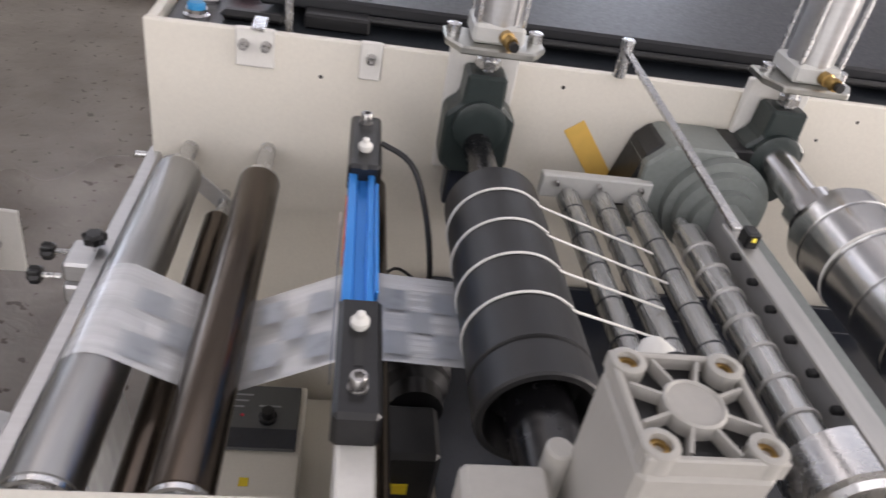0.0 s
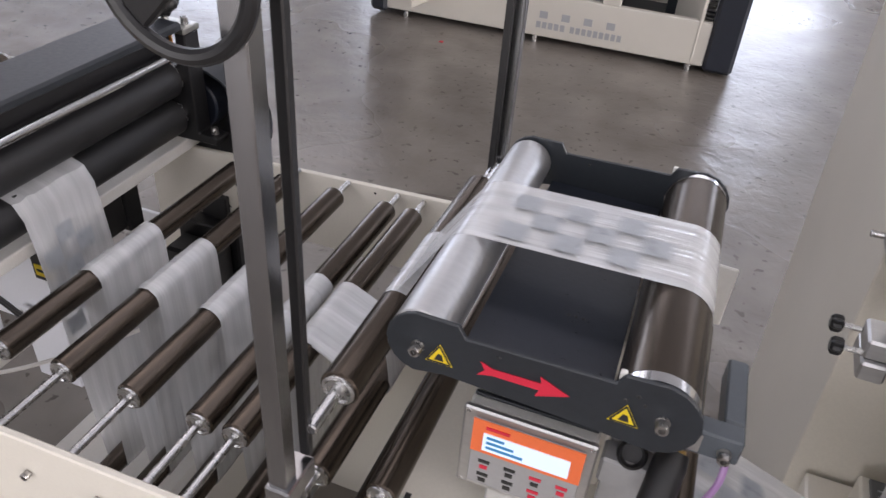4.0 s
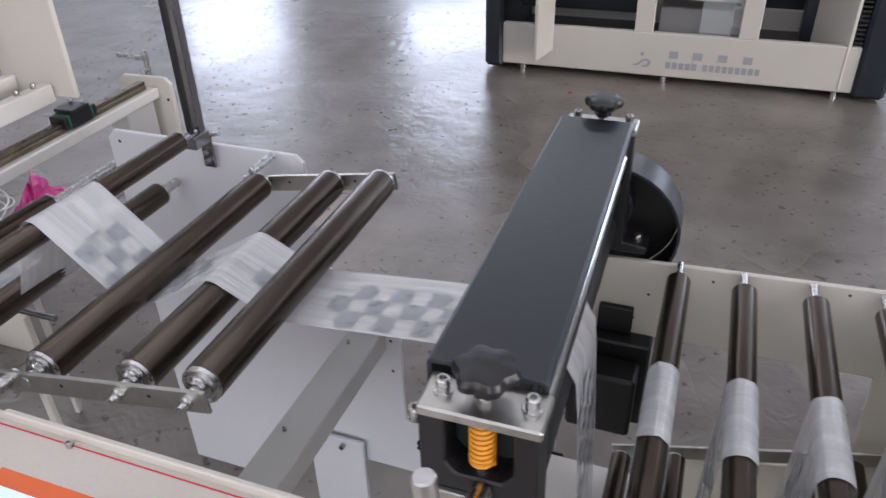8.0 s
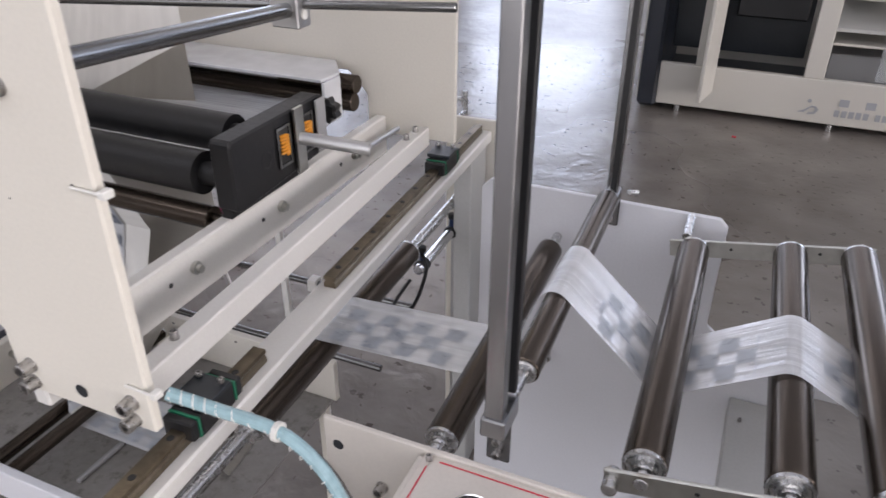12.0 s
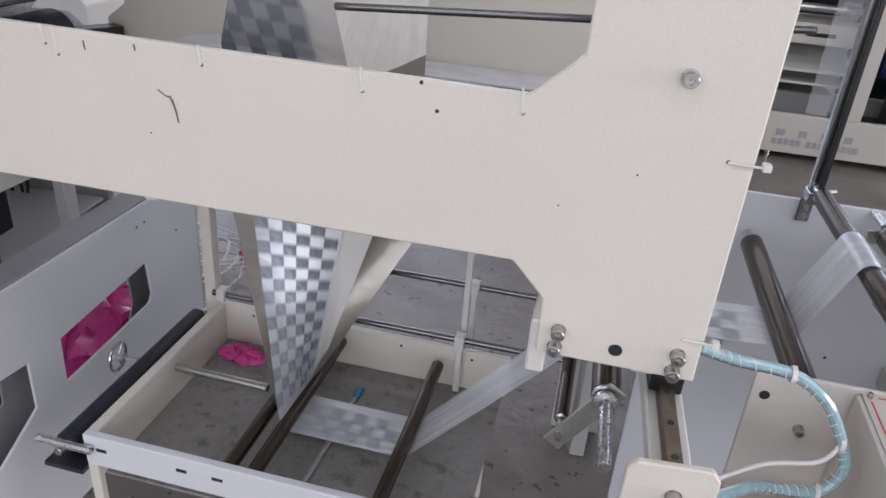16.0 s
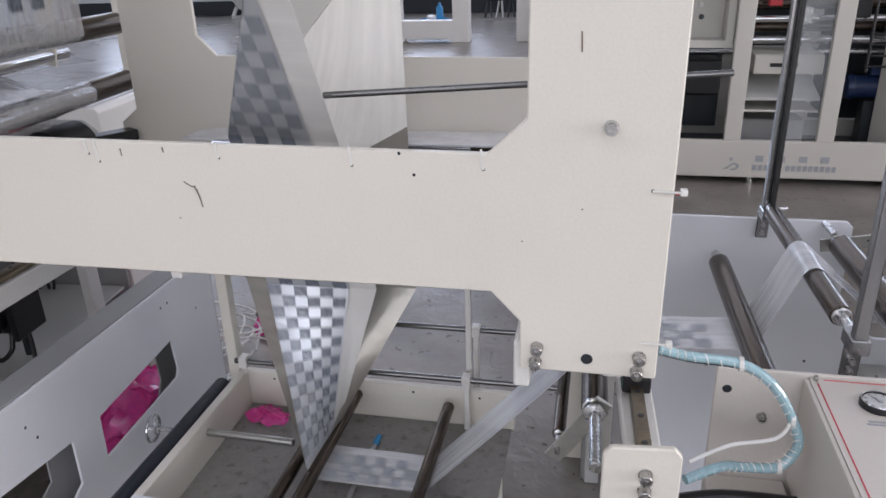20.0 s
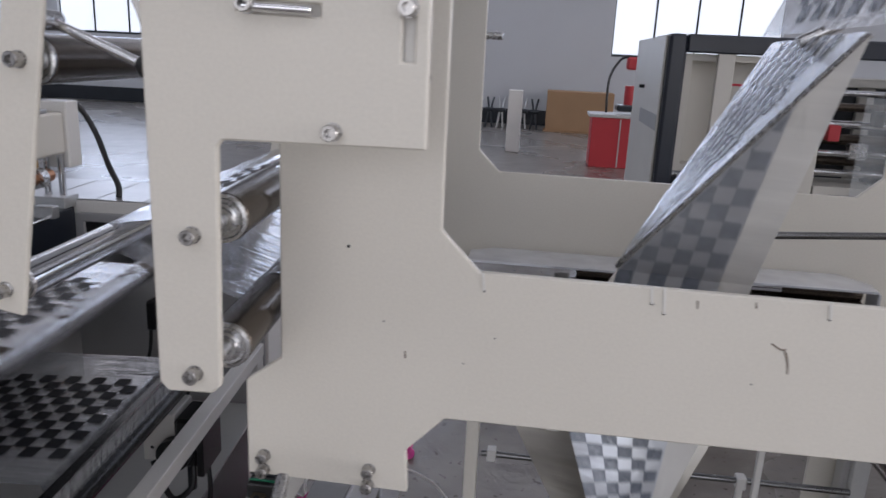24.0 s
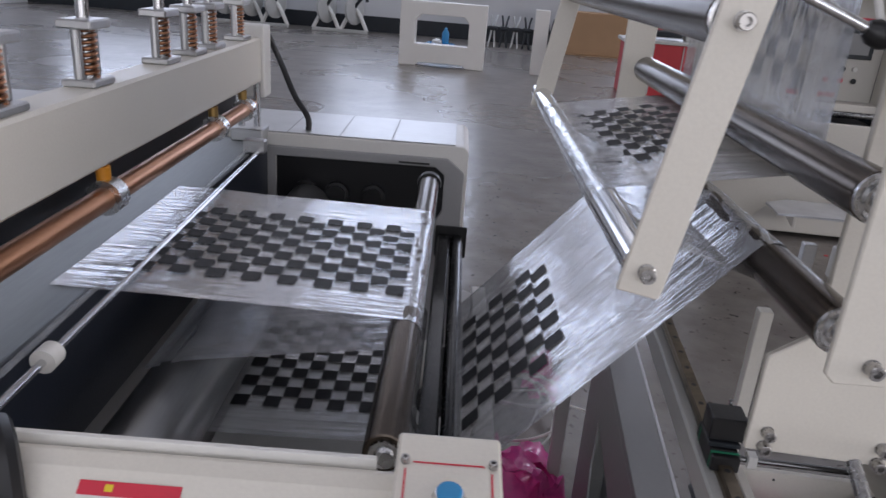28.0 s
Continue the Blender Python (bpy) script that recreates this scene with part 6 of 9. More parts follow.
for z in (1.329, 1.105):
    ct = thing("cable_tie", "white cable tie through the plate's edge", "cable tie", (-1.90, PY, z), group="cable ties")
    part("strap", rod((-1.932, PY - 0.002, z), (-1.897, PY - 0.003, z), 0.0016, 8), WPLAST, ct)
    part("head", box(-1.897, -1.888, PY - 0.006, PY + 0.006, z - 0.004, z + 0.004, 0.001), WPLAST, ct)
for x, z in ((-2.541, 1.356), (-2.339, 1.351), (-2.153, 1.351), (-2.739, 1.345), (-2.755, 1.357), (-2.968, 1.355)):
    ct = thing("cable_tie", "white cable tie through the plate's edge", "cable tie", (x, PY, z), group="cable ties")
    part("strap", beam((x, PY - 0.0015, z), (x - 0.003, PY - 0.0015, 1.379), 0.003, 0.0016, 0, (0, 1, 0)), WPLAST, ct)


# ---- station of the big side plates ----
PLATE = [(-1.906, 1.046), (-1.896, 2.66), (-2.088, 2.66), (-2.096, 1.421), (-2.148, 1.373), (-2.976, 1.379), (-3.027, 1.431), (-3.030, 2.66), (-3.243, 2.66), (-3.243, 1.488),
         (-3.244, 1.233), (-3.296, 1.194), (-3.296, 1.046), (-3.060, 1.044), (-3.064, 1.110), (-3.012, 1.165), (-2.144, 1.169), (-2.102, 1.124), (-2.101, 1.046)]


def side_plate(y, label, dx=0.0):
    th = thing("side_plate", label, "machine plate", (-2.6, y, 1.026), "side plates of the folding station")
    part("plate", slab([(x + dx, z) for x, z in PLATE], "y", y, y + 0.012, 0.002), WHITE, th)
    return th


plate_near = side_plate(PY, "large cream H-shaped steel side plate with scratches and bolts")
side_plate(2.50, "large cream H-shaped steel side plate behind the folded film", -0.030)
for x, z, r in ((-1.988, 1.412, 0.0085), (-2.076, 1.084, 0.0085), (-1.931, 1.081, 0.0085), (-2.078, 1.060, 0.0085), (-1.933, 1.057, 0.0085), (-3.271, 1.078, 0.0085), (-3.116, 1.074, 0.0085), (-3.272, 1.055, 0.0085), (-3.117, 1.050, 0.0085)):
    bolt((x, PY, z), (0, -1, 0), r, plate_near)
for x, z in ((-2.541, 1.356), (-2.339, 1.351), (-2.153, 1.351), (-2.739, 1.345), (-2.755, 1.357), (-2.968, 1.355), (-1.931, 1.329), (-1.929, 1.105), (-2.27, 1.37), (-2.25, 1.34), (-2.62, 1.26), (-2.02, 1.30), (-3.15, 1.40), (-3.10, 1.30), (-2.95, 1.29), (-2.99, 1.25), (-2.10, 1.25)):
    part("drilled_hole", rod((x, PY - 0.0006, z), (x, PY + 0.002, z), 0.0026 if z > 1.32 else 0.0012, 10), INKBLK, plate_near)
part("drilled_hole", lathe((-2.004, PY - 0.0008, 1.071), (-2.004, PY + 0.003, 1.071), [(0, 0.0085), (0.001, 0.007), (0.0005, 0.006)], 20), DARK, plate_near)
SCR = mat("scratch_brown", (0.17, 0.13, 0.10), 0.6, scale=300, vary=0.3)
for pts in ([(-2.604, 1.318), (-2.592, 1.311), (-2.586, 1.312)], [(-2.588, 1.312), (-2.582, 1.295), (-2.579, 1.279)], [(-2.585, 1.308), (-2.580, 1.290)], [(-2.700, 1.366), (-2.699, 1.355)], [(-2.63, 1.37), (-2.629, 1.362)], [(-3.07, 1.26), (-3.069, 1.25)], [(-2.03, 1.53), (-2.029, 1.505)]):
    part("scratch", tube([(x, PY - 0.0001, z) for x, z in pts], 0.0011, 5), SCR, plate_near)

K = [(-3.314, 1.279), (-3.304, 1.269), (-3.252, 1.271), (-3.242, 1.281), (-3.237, 1.548), (-3.231, 1.555), (-3.021, 1.557), (-3.022, 2.02), (-3.313, 2.02)]
bracket = thing("bracket_plate", "cream bracket plate with slots, bolted before the side plate", "machine plate", (-3.17, 1.424, 1.27))
part("plate", slab(K, "y", 1.424, 1.434, 0.002, [[(-3.212, 1.681), (-3.128, 1.678), (-3.128, 1.690), (-3.212, 1.693)], [(-3.048, 1.640), (-3.036, 1.640), (-3.036, 1.72), (-3.048, 1.72)]]), WHITE, bracket)
part("backing", box(-3.30, -3.03, 1.4345, 1.440, 1.62, 2.0, 0.001), WHITE2, bracket)
part("slot_rod", rod((-3.205, 1.418, 1.686), (-3.135, 1.418, 1.684), 0.005), CHROME, bracket, smooth=True)
for x, z in ((-3.115, 1.570), (-3.267, 1.453), (-3.271, 1.294), (-3.042, 1.690), (-3.200, 1.688)):
    bolt((x, 1.424, z), (0, -1, 0), 0.0085, bracket)
for x, z in ((-3.06, 1.62), (-3.06, 1.9), (-3.2, 1.9)):
    part("spacer", rod((x, 1.434, z), (x, PY, z), 0.012), STEEL, bracket, smooth=True)
S5 = []          # swing arm and rollers, turned against the plates to fit the camera's view
for z in (1.453, 1.294):
    s5 = roller(-3.267, z, 1.50, 2.60, 0.030, pin=(0.066, 0.06), pin_r=0.010, label="large bronze-anodised roller carrying the wide film", spin=1)
    S5.append(s5)
# the same bracket behind
bk2 = thing("bracket_plate", "cream bracket plate with slots behind the film", "machine plate", (-3.17, 2.66, 1.27))
part("plate", slab(K, "y", 2.673, 2.683, 0.002), WHITE, bk2)
S5.append(bk2)

arm = thing("dancer_lever", "cream flat steel arm carrying the dancer rollers", "machine arm", (-3.511, 1.458, 1.34))
part("bar", beam((-3.448, 1.452, 1.735), (-3.516, 1.452, 1.335), 0.008, 0.048, 0.002, (1, 0, 0)), WHITE, arm)
for x, z in ((-3.466, 1.624), (-3.511, 1.363)):
    bolt((x, 1.448, z), (0, -1, 0), 0.0085, arm)
arm2 = thing("dancer_lever", "cream flat steel arm behind the film", "machine arm", (-3.511, 2.62, 1.34))
part("bar", beam((-3.448, 2.625, 1.735), (-3.516, 2.625, 1.335), 0.008, 0.048, 0.002, (1, 0, 0)), WHITE, arm2)
S5.append(arm2)
s5 = roller(-3.511, 1.363, 1.480, 2.70, 0.022, pin=(0.026, 0.022), pin_r=0.009, label="bright dancer roller of the swing arm", material=CHROME, spin=1)
S5.append(s5)
s5 = roller(-3.466, 1.624, 1.480, 2.60, 0.028, pin=(0.026, 0.022), pin_r=0.009, label="bright upper roller of the swing arm", spin=1)
S5.append(s5)
ac = thing("arm_cylinder", "slim air cylinder with a rod end pushing the swing arm", "air cylinder", (-3.38, 1.47, 1.60))
part("rod", rod((-3.445, 1.475, 1.665), (-3.335, 1.475, 1.622), 0.0055), CHROME, ac, smooth=True)
part("rod_end", lathe((-3.345, 1.475, 1.626), (-3.315, 1.475, 1.614), [(0, 0.008), (0.008, 0.013), (0.02, 0.013), (0.026, 0.010)], 16), BLACK, ac, smooth=True)
part("clevis", rod((-3.448, 1.458, 1.666), (-3.448, 1.492, 1.666), 0.011, 14), STEEL, ac, smooth=True)
part("hose", tube([(-3.33, 1.48, 1.63), (-3.36, 1.49, 1.70), (-3.42, 1.5, 1.74)], 0.004), CORD, ac, smooth=True)

# wide film round the swing arm
FY0, FY1 = 1.705, 2.395
WIDE = []


def wide(pts, label, checks=(), y0=FY0, y1=FY1, material=None, wave=0.0):
    w = web(pts, y0, y1, label, material or FILM2, wave=wave, ny=24)
    WIDE.append(w)
    for a, b, n in checks:
        band(w, a, b, y0 + 0.13, y1 - 0.14, n, 11, PRINT_D)
    return w


wide([(-3.705, 0.785), (-3.690, 0.798), (-3.685, 0.865)] + wrap(-3.267, 1.294, 0.0307, 130, -10, 8) , "clear wide film with dark printed checks rising to the rollers", [((-3.672, 0.881), (-3.51, 1.065), 6)], wave=0.003)
wide(wrap(-3.267, 1.294, 0.0307, -10, -100, 6) + [(-3.3, 1.275)] + wrap(-3.511, 1.363, 0.0227, -70, -270, 8) + wrap(-3.267, 1.453, 0.0307, -90, 80, 8), "clear wide film with dark printed checks round the dancer roller", [((-3.49, 1.386), (-3.31, 1.424), 8)], wave=0.003)
wide(wrap(-3.267, 1.453, 0.0307, -20, 5, 3) + [(-3.236, 1.70), (-3.236, 1.95), (-3.234, 2.2), (-3.232, 2.45)], "clear printed wide film led up behind the side plates", [], wave=0.003)
band(WIDE[-1], (-3.2350, 1.52), (-3.2350, 2.2), FY0 + 0.11, FY1 - 0.14, 20, 11, PRINT_M)
S5 += WIDE
TURN5 = Matrix.Translation((-3.39, 1.46, 0)) @ Matrix.Rotation(radians(4.8), 4, "Z") @ Matrix.Translation((3.39, -1.46, 0))
for ob in S5:
    ob.matrix_world = TURN5 @ Matrix.Translation(ob.location)
wide(wrap(-3.20, 2.52, 0.0307, 180, 90, 5) + [(-2.6, 2.53), (-2.25, 2.53)] + wrap(-2.16, 2.50, 0.0307, 90, -40, 6) + [(-2.30, 2.10), (-2.468, 1.715)],
     "clear printed wide film led up over the side plates", [], wave=0.003)
band(WIDE[-1], (-2.30, 2.10), (-2.46, 1.735), FY0 + 0.11, FY1 - 0.14, 12, 11, PRINT_M)
for x in (-3.20, -2.16):
    roller(x, 2.50, PY + 0.014, 2.496, 0.030, pin=(0.012, 0.012), pin_r=0.010, label="upper bronze-anodised roller of the side plates")

# cross beams, linear rails and carriages under the plates
S4 = []
for x, dz in ((-1.926, 0.0), (-3.298, -0.02)):
    c = thing("cross_beam", "cream box-section cross beam under the side plate", "machine beam", (x, 2.1, 0.0), "cross beams of the folding station")
    made = [c]
    # left beam coloured grey, for the weaker light on it
    part("tube", box(x - (0.029 if dz else 0.024), x + (0.022 if dz else 0.026), 1.50, 2.76, (0.93 if dz else 0.955) + dz, 0.982 + dz, 0.003), LIGHTG if dz else WHITE2, c)
    if not dz:
        lk = thing("link_bar", "cream flat bar screwed between the side plates", "machine beam", (x - 0.04, 2.07, 1.03))
        part("bar", box(x - 0.054, x - 0.026, 1.636, 2.498, 1.036, 1.075, 0.002), WHITE2, lk)
        for y in (1.735, 2.42, 2.465):
            bolt((x - 0.043, y, 1.075), (0, 0, 1), 0.0055, lk)
        made.append(lk)
        part("end_plate", slab([(x - 0.057, 0.42), (x + 0.044, 0.42), (x + 0.044, 1.014), (x + 0.034, 1.026), (x - 0.047, 1.022), (x - 0.057, 1.010)], "y", 1.488, 1.498, 0.002), WHITE, c)
        for z in (0.983, 0.957):
            bolt((x - 0.001, 1.488, z), (0, -1, 0), 0.0085, c)
        part("far_plate", slab([(x - 0.09, 0.0), (x + 0.06, 0.0), (x + 0.06, 0.99), (x + 0.045, 1.005), (x - 0.075, 1.005), (x - 0.09, 0.99)], "y", 2.762, 2.774, 0.002), WHITE, c)
        for z in (0.95, 0.70):
            part("screw_hole", rod((x + 0.045, 2.7612, z), (x + 0.045, 2.764, z), 0.004, 10), INKBLK, c)
    part("leg", box(x - 0.025, x + 0.02, 2.64, 2.74, 0.0, 0.929 + dz if dz else 0.9545, 0.003), LIGHTG, c)
    for r0, r1 in (((1.50, 1.832), (2.022, 2.735)) if not dz else ((1.50, 2.72),)):
        rl = thing("linear_rail", "oily brown linear guide rail with countersunk holes", "rail", (x, (r0 + r1) / 2, 0.982 + dz), "linear rails")
        made.append(rl)
        part("rail", slab([(x - 0.010, 0.983 + dz), (x + 0.010, 0.983 + dz), (x + 0.010, 0.990 + dz), (x + 0.0075, 0.994 + dz), (x + 0.010, 0.998 + dz), (x + 0.009, 1.003 + dz), (x - 0.009, 1.003 + dz), (x - 0.010, 0.998 + dz), (x - 0.0075, 0.994 + dz), (x - 0.010, 0.990 + dz)], "y", r0, r1, 0), RAIL, rl)
        y = r0 + 0.03
        while y < r1 - 0.012:
            part("rail_hole", rod((x, y, 1.002 + dz), (x, y, 1.0036 + dz), 0.0048, 12), INKBLK, rl)
            y += 0.062
    for y in (1.715, 2.505):
        ca = thing("rail_carriage", "black linear carriage with thin green seals on the rail", "carriage", (x, y, 0.983 + dz), "rail carriages")
        made.append(ca)
        part("block", box(x - 0.021, x + 0.021, y - 0.032, y + 0.032, 0.986 + dz, 1.018 + dz, 0.002), BLACK, ca)
        part("top_plate", box(x - 0.024, x + 0.024, y - 0.026, y + 0.026, 1.0185 + dz, 1.026 + dz, 0.001), DARK, ca)
        for q in (-1, 1):
            part("green_seal", box(x - 0.0212, x + 0.0212, y + q * 0.034 - 0.0018, y + q * 0.034 + 0.0018, 0.988 + dz, 1.017 + dz, 0.0005), GREENC, ca)
            part("end_cap", box(x - 0.021, x + 0.021, y + q * 0.042 - 0.006, y + q * 0.042 + 0.006, 0.990 + dz, 1.016 + dz, 0.002), BLACK, ca)
        if dz:
            part("spacer", box(x - 0.024, x + 0.03, y - 0.02, y + 0.026, 1.0265 + dz, 1.045, 0.002), BLACK, ca)
        for dx in (-0.016, 0.016):
            bolt((x + dx, y + 0.018, 1.026 + dz), (0, 0, 1), 0.004, ca, False)
    if not dz:
        S4 += made
TURN4 = Matrix.Translation((-1.926, 1.64, 0)) @ Matrix.Rotation(radians(2.5), 4, "Z") @ Matrix.Translation((1.926, -1.64, 0))
for ob in S4:
    ob.matrix_world = TURN4 @ Matrix.Translation(ob.location)
# the nip with rollers along the line
nl = thing("feed_nip", "black feed nip with rubber rollers along the machine and orange springs", "nip unit", (-2.3, 2.15, 0.98))
EBK = [(1.988, 1.102), (2.000, 1.097), (2.238, 1.112), (2.240, 1.205), (2.232, 1.213), (1.994, 1.212), (1.988, 1.204)]
for x0, x1 in ((-2.108, -2.070), (-2.86, -2.83)):
    eb_ = part("end_block", slab(EBK, "x", x0, x1, 0.003), BLACK, nl)
    if x1 > -2.5:
        part("eye_hole", lathe((x1 - 0.003, 2.070, 1.155), (x1 + 0.0015, 2.070, 1.155), [(0, 0.015), (0.003, 0.015), (0.0035, 0.012), (0.001, 0.011)], 20), PLASTIC, eb_, smooth=True)
        for q0, q1 in ((2.098, 2.134), (2.166, 2.200)):
            fr_ = part("window_frame", slab([(q0, 1.128), (q1, 1.128), (q1, 1.196), (q0, 1.196)], "x", x1 + 0.0002, x1 + 0.004, 0.0005, [[(q0 + 0.005, 1.133), (q1 - 0.004, 1.133), (q1 - 0.004, 1.191), (q0 + 0.005, 1.191)]]), DARKST, eb_)
            part("window", box(x1 + 0.0003, x1 + 0.0012, q0 + 0.005, q1 - 0.004, 1.133, 1.191, 0), INKBLK, fr_)
            bm = bmesh.new()
            n, turns, r = 70, 6, 0.009
            tube([(x1 + 0.004 + 0.003 * math.cos(2 * math.pi * turns * i / n), (q0 + q1) / 2 + r * math.sin(2 * math.pi * turns * i / n), 1.148 + 0.034 * i / n) for i in range(n + 1)], 0.0022, 6, False, bm)
            part("spring", bm, SPRING, fr_, "orange pressure spring", smooth=True)
part("strap", box(-2.0655, -2.059, 2.140, 2.164, 1.105, 1.216, 0.001), ZINC, nl)
part("strap", box(-2.0655, -2.061, 2.205, 2.232, 1.118, 1.210, 0.001), GREY, nl)
part("handle", rod((-2.063, 2.152, 1.164), (-1.955, 2.193, 1.146), 0.011), ALU, nl, smooth=True)
part("handle_tip", rod((-1.966, 2.190, 1.147), (-1.963, 2.306, 1.142), 0.0055), ALU, nl, smooth=True)
star_knob(nl, (-2.09, 2.240, 1.165), (0, 1, 0.0), 0.021, 0.022, 0.034)
for y, z, r in ((2.02, 1.140, 0.034), (2.10, 1.175, 0.032)):
    part("rubber_roller", lathe((-2.82, y, z), (-2.109, y, z), [(0, 0.015), (0, r), (0.67, r), (0.67, 0.018), (0.711, 0.018)], 28), RUBBER, nl, smooth=True)
part("idler", lathe((-2.82, 2.00, 1.075), (-2.109, 2.00, 1.075), [(0, 0.01), (0, 0.019), (0.69, 0.019), (0.69, 0.008), (0.71, 0.008)], 24), BRONZE, nl, smooth=True)
for x in (-2.105, -2.855):
    part("foot", box(x, x + 0.02, 1.99, 2.20, 1.0855, 1.106, 0.002), BLACK, nl)
ib = thing("nip_support", "cream flat bars carrying the feed nip between the side plates", "machine beam", (-2.48, 2.1, 1.005))
part("bar", box(-2.112, -2.088, 1.6345, 2.4985, 1.005, 1.085, 0.003), WHITE2, ib)
part("bar", box(-2.862, -2.838, 1.92, 2.4985, 1.005, 1.085, 0.003), WHITE2, ib)
for y in (1.90, 2.115, 2.36):
    part("nut", lathe((-2.088, y, 1.052), (-2.074, y, 1.052), [(0, 0.010), (0.006, 0.010), (0.0065, 0.006), (0.013, 0.006)], 12), ZINC, ib)
    part("screw_hole", rod((-2.0884, y - 0.05, 1.05), (-2.087, y - 0.05, 1.05), 0.004, 10), INKBLK, ib)
cp2 = thing("cover_tray", "bright sheet tray with dark roller bars", "tray", (-2.4, 2.4, 0.95))
part("sheet", slab([(-3.06, 2.36), (-2.15, 2.36), (-2.145, 2.42), (-2.195, 2.490), (-3.0, 2.490), (-3.06, 2.45)], "z", 1.184, 1.190, 0.001), TRAYM, cp2)
part("end_flange", box(-2.150, -2.144, 2.36, 2.42, 1.10, 1.1835, 0.001), TRAYM, cp2)
part("bar", rod((-2.78, 2.475, 1.150), (-2.30, 2.475, 1.150), 0.0175, 20), CHROME, cp2, "bright part of the roller bar", smooth=True)
for x0, x1, y, z in ((-2.80, -2.62, 2.475, 1.150), (-2.32, -2.139, 2.475, 1.150), (-2.84, -2.139, 2.462, 1.117)):
    part("bar", rod((x0, y, z), (x1, y, z), 0.019, 20), BRONZE, cp2, smooth=True)
part("film", box(-2.80, -2.25, 2.12, 2.44, 1.1115, 1.1122, 0), FILM, cp2, "milky film led under the roller bar")
for x in (-2.95, -2.25):
    part("leg", box(x, x + 0.03, 2.44, 2.465, 1.0, 1.0975, 0.002), ALU, cp2)
mtr = thing("feed_motor", "black motor with a red cap beside the feed nip", "motor", (-3.37, 2.3, 1.1))
part("body", lathe((-3.37, 2.22, 1.168), (-3.37, 2.38, 1.168), [(0, 0.05), (0.01, 0.062), (0.14, 0.062), (0.15, 0.05)], 32), BLACK, mtr, smooth=True)
part("cap", rod((-3.36, 2.2199, 1.175), (-3.36, 2.214, 1.175), 0.03, 18), REDCAB, mtr)
part("bracket", beam((-3.37, 2.37, 1.165), (-3.29, 2.495, 1.165), 0.05, 0.03, 0.002), BLACK, mtr)

# guide rods across the window
for a, b, r, c in (((-2.525, 2.011, 1.372), (-1.771, 2.109, 1.402), 0.0065, (-2.005, 2.079, 1.393)), ((-1.924, 1.636, 1.437), (-2.001, 2.070, 1.387), 0.010, None)):
    g = thing("guide_rod", "bright round guide rod held in a clamp block", "rod", a, group="guide rods")
    part("rod", rod(a, b, r, 16), DARKST, g, smooth=True)
    if c:
        cl_ = part("clamp", box(c[0] - 0.022, c[0] + 0.022, c[1] - 0.016, c[1] + 0.016, c[2] - 0.030, c[2] + 0.016, 0.002), ALU, g)
        part("bore", lathe((c[0] + 0.022, c[1], c[2] - 0.012), (c[0] + 0.024, c[1], c[2] - 0.012), [(0, 0.007), (0.0015, 0.007)], 14), WPLAST, cl_)
ws_ = thing("wing_rod", "thin bright rod with an upright pin behind the rail", "rod", (-2.06, 2.86, 0.985))
part("rod", rod((-2.140, 2.850, 1.020), (-2.057, 2.857, 1.013), 0.006), STEEL, ws_, smooth=True)
part("pin", rod((-2.057, 2.857, 0.975), (-2.057, 2.857, 1.035), 0.007), STEEL, ws_, smooth=True)
part("arm", rod((-2.057, 2.857, 0.985), (-2.050, 2.772, 0.975), 0.006), STEEL, ws_, smooth=True)
g = thing("guide_rod", "bright round guide rod with a black grip", "rod", (-3.1, 2.6, 1.58), group="guide rods")
part("rod", rod((-3.45, 2.55, 1.70), (-3.02, 2.55, 1.70), 0.010, 16), STEEL, g, smooth=True)

# triangular former and the folding film
fo = thing("triangular_former", "grey triangular folding plate under the film", "former", (-2.6, 2.1, 1.28))
AP = Vector((-2.752, 2.052, 1.285))
LN, LF = Vector((-2.500, 1.765, 1.70)), Vector((-2.455, 2.34, 1.70))
bm = bmesh.new()
bm.faces.new([bm.verts.new(p) for p in (AP, LN, LF)])
bm.normal_update()
bmesh.ops.solidify(bm, geom=bm.faces[:], thickness=0.004)
part("plate", bm, LIGHTG, fo)
for q in (LN, LF):
    part("edge_rod", tube([AP, q], 0.005, 10, False), STEEL, fo, smooth=True)
part("stay", rod((-2.50, 2.05, 1.695), (-2.10, 2.05, 1.90), 0.010), STEEL, fo, smooth=True)
ff = thing("folding_film", "printed film folding down over the triangular plate", "film", (-2.6, 2.08, 0.4))
CRS = random.Random(4)


def ruled(f, g, n, m, amp=0.0):
    bm = bmesh.new()
    rows = []
    ph = [CRS.random() * 6 for _ in range(4)]
    for i in range(n + 1):
        s = i / n
        a, b = f(s), g(s)
        d = Vector((0, 1, 0))
        rows.append([bm.verts.new(a.lerp(b, j / m) + d * amp * math.sin(math.pi * j / m) * (math.sin(21 * s + ph[0]) + 0.6 * math.sin(47 * s + ph[1]))) for j in range(m + 1)])
    for a, b in zip(rows, rows[1:]):
        for j in range(m):
            bm.faces.new((a[j], a[j + 1], b[j + 1], b[j]))
    return bm


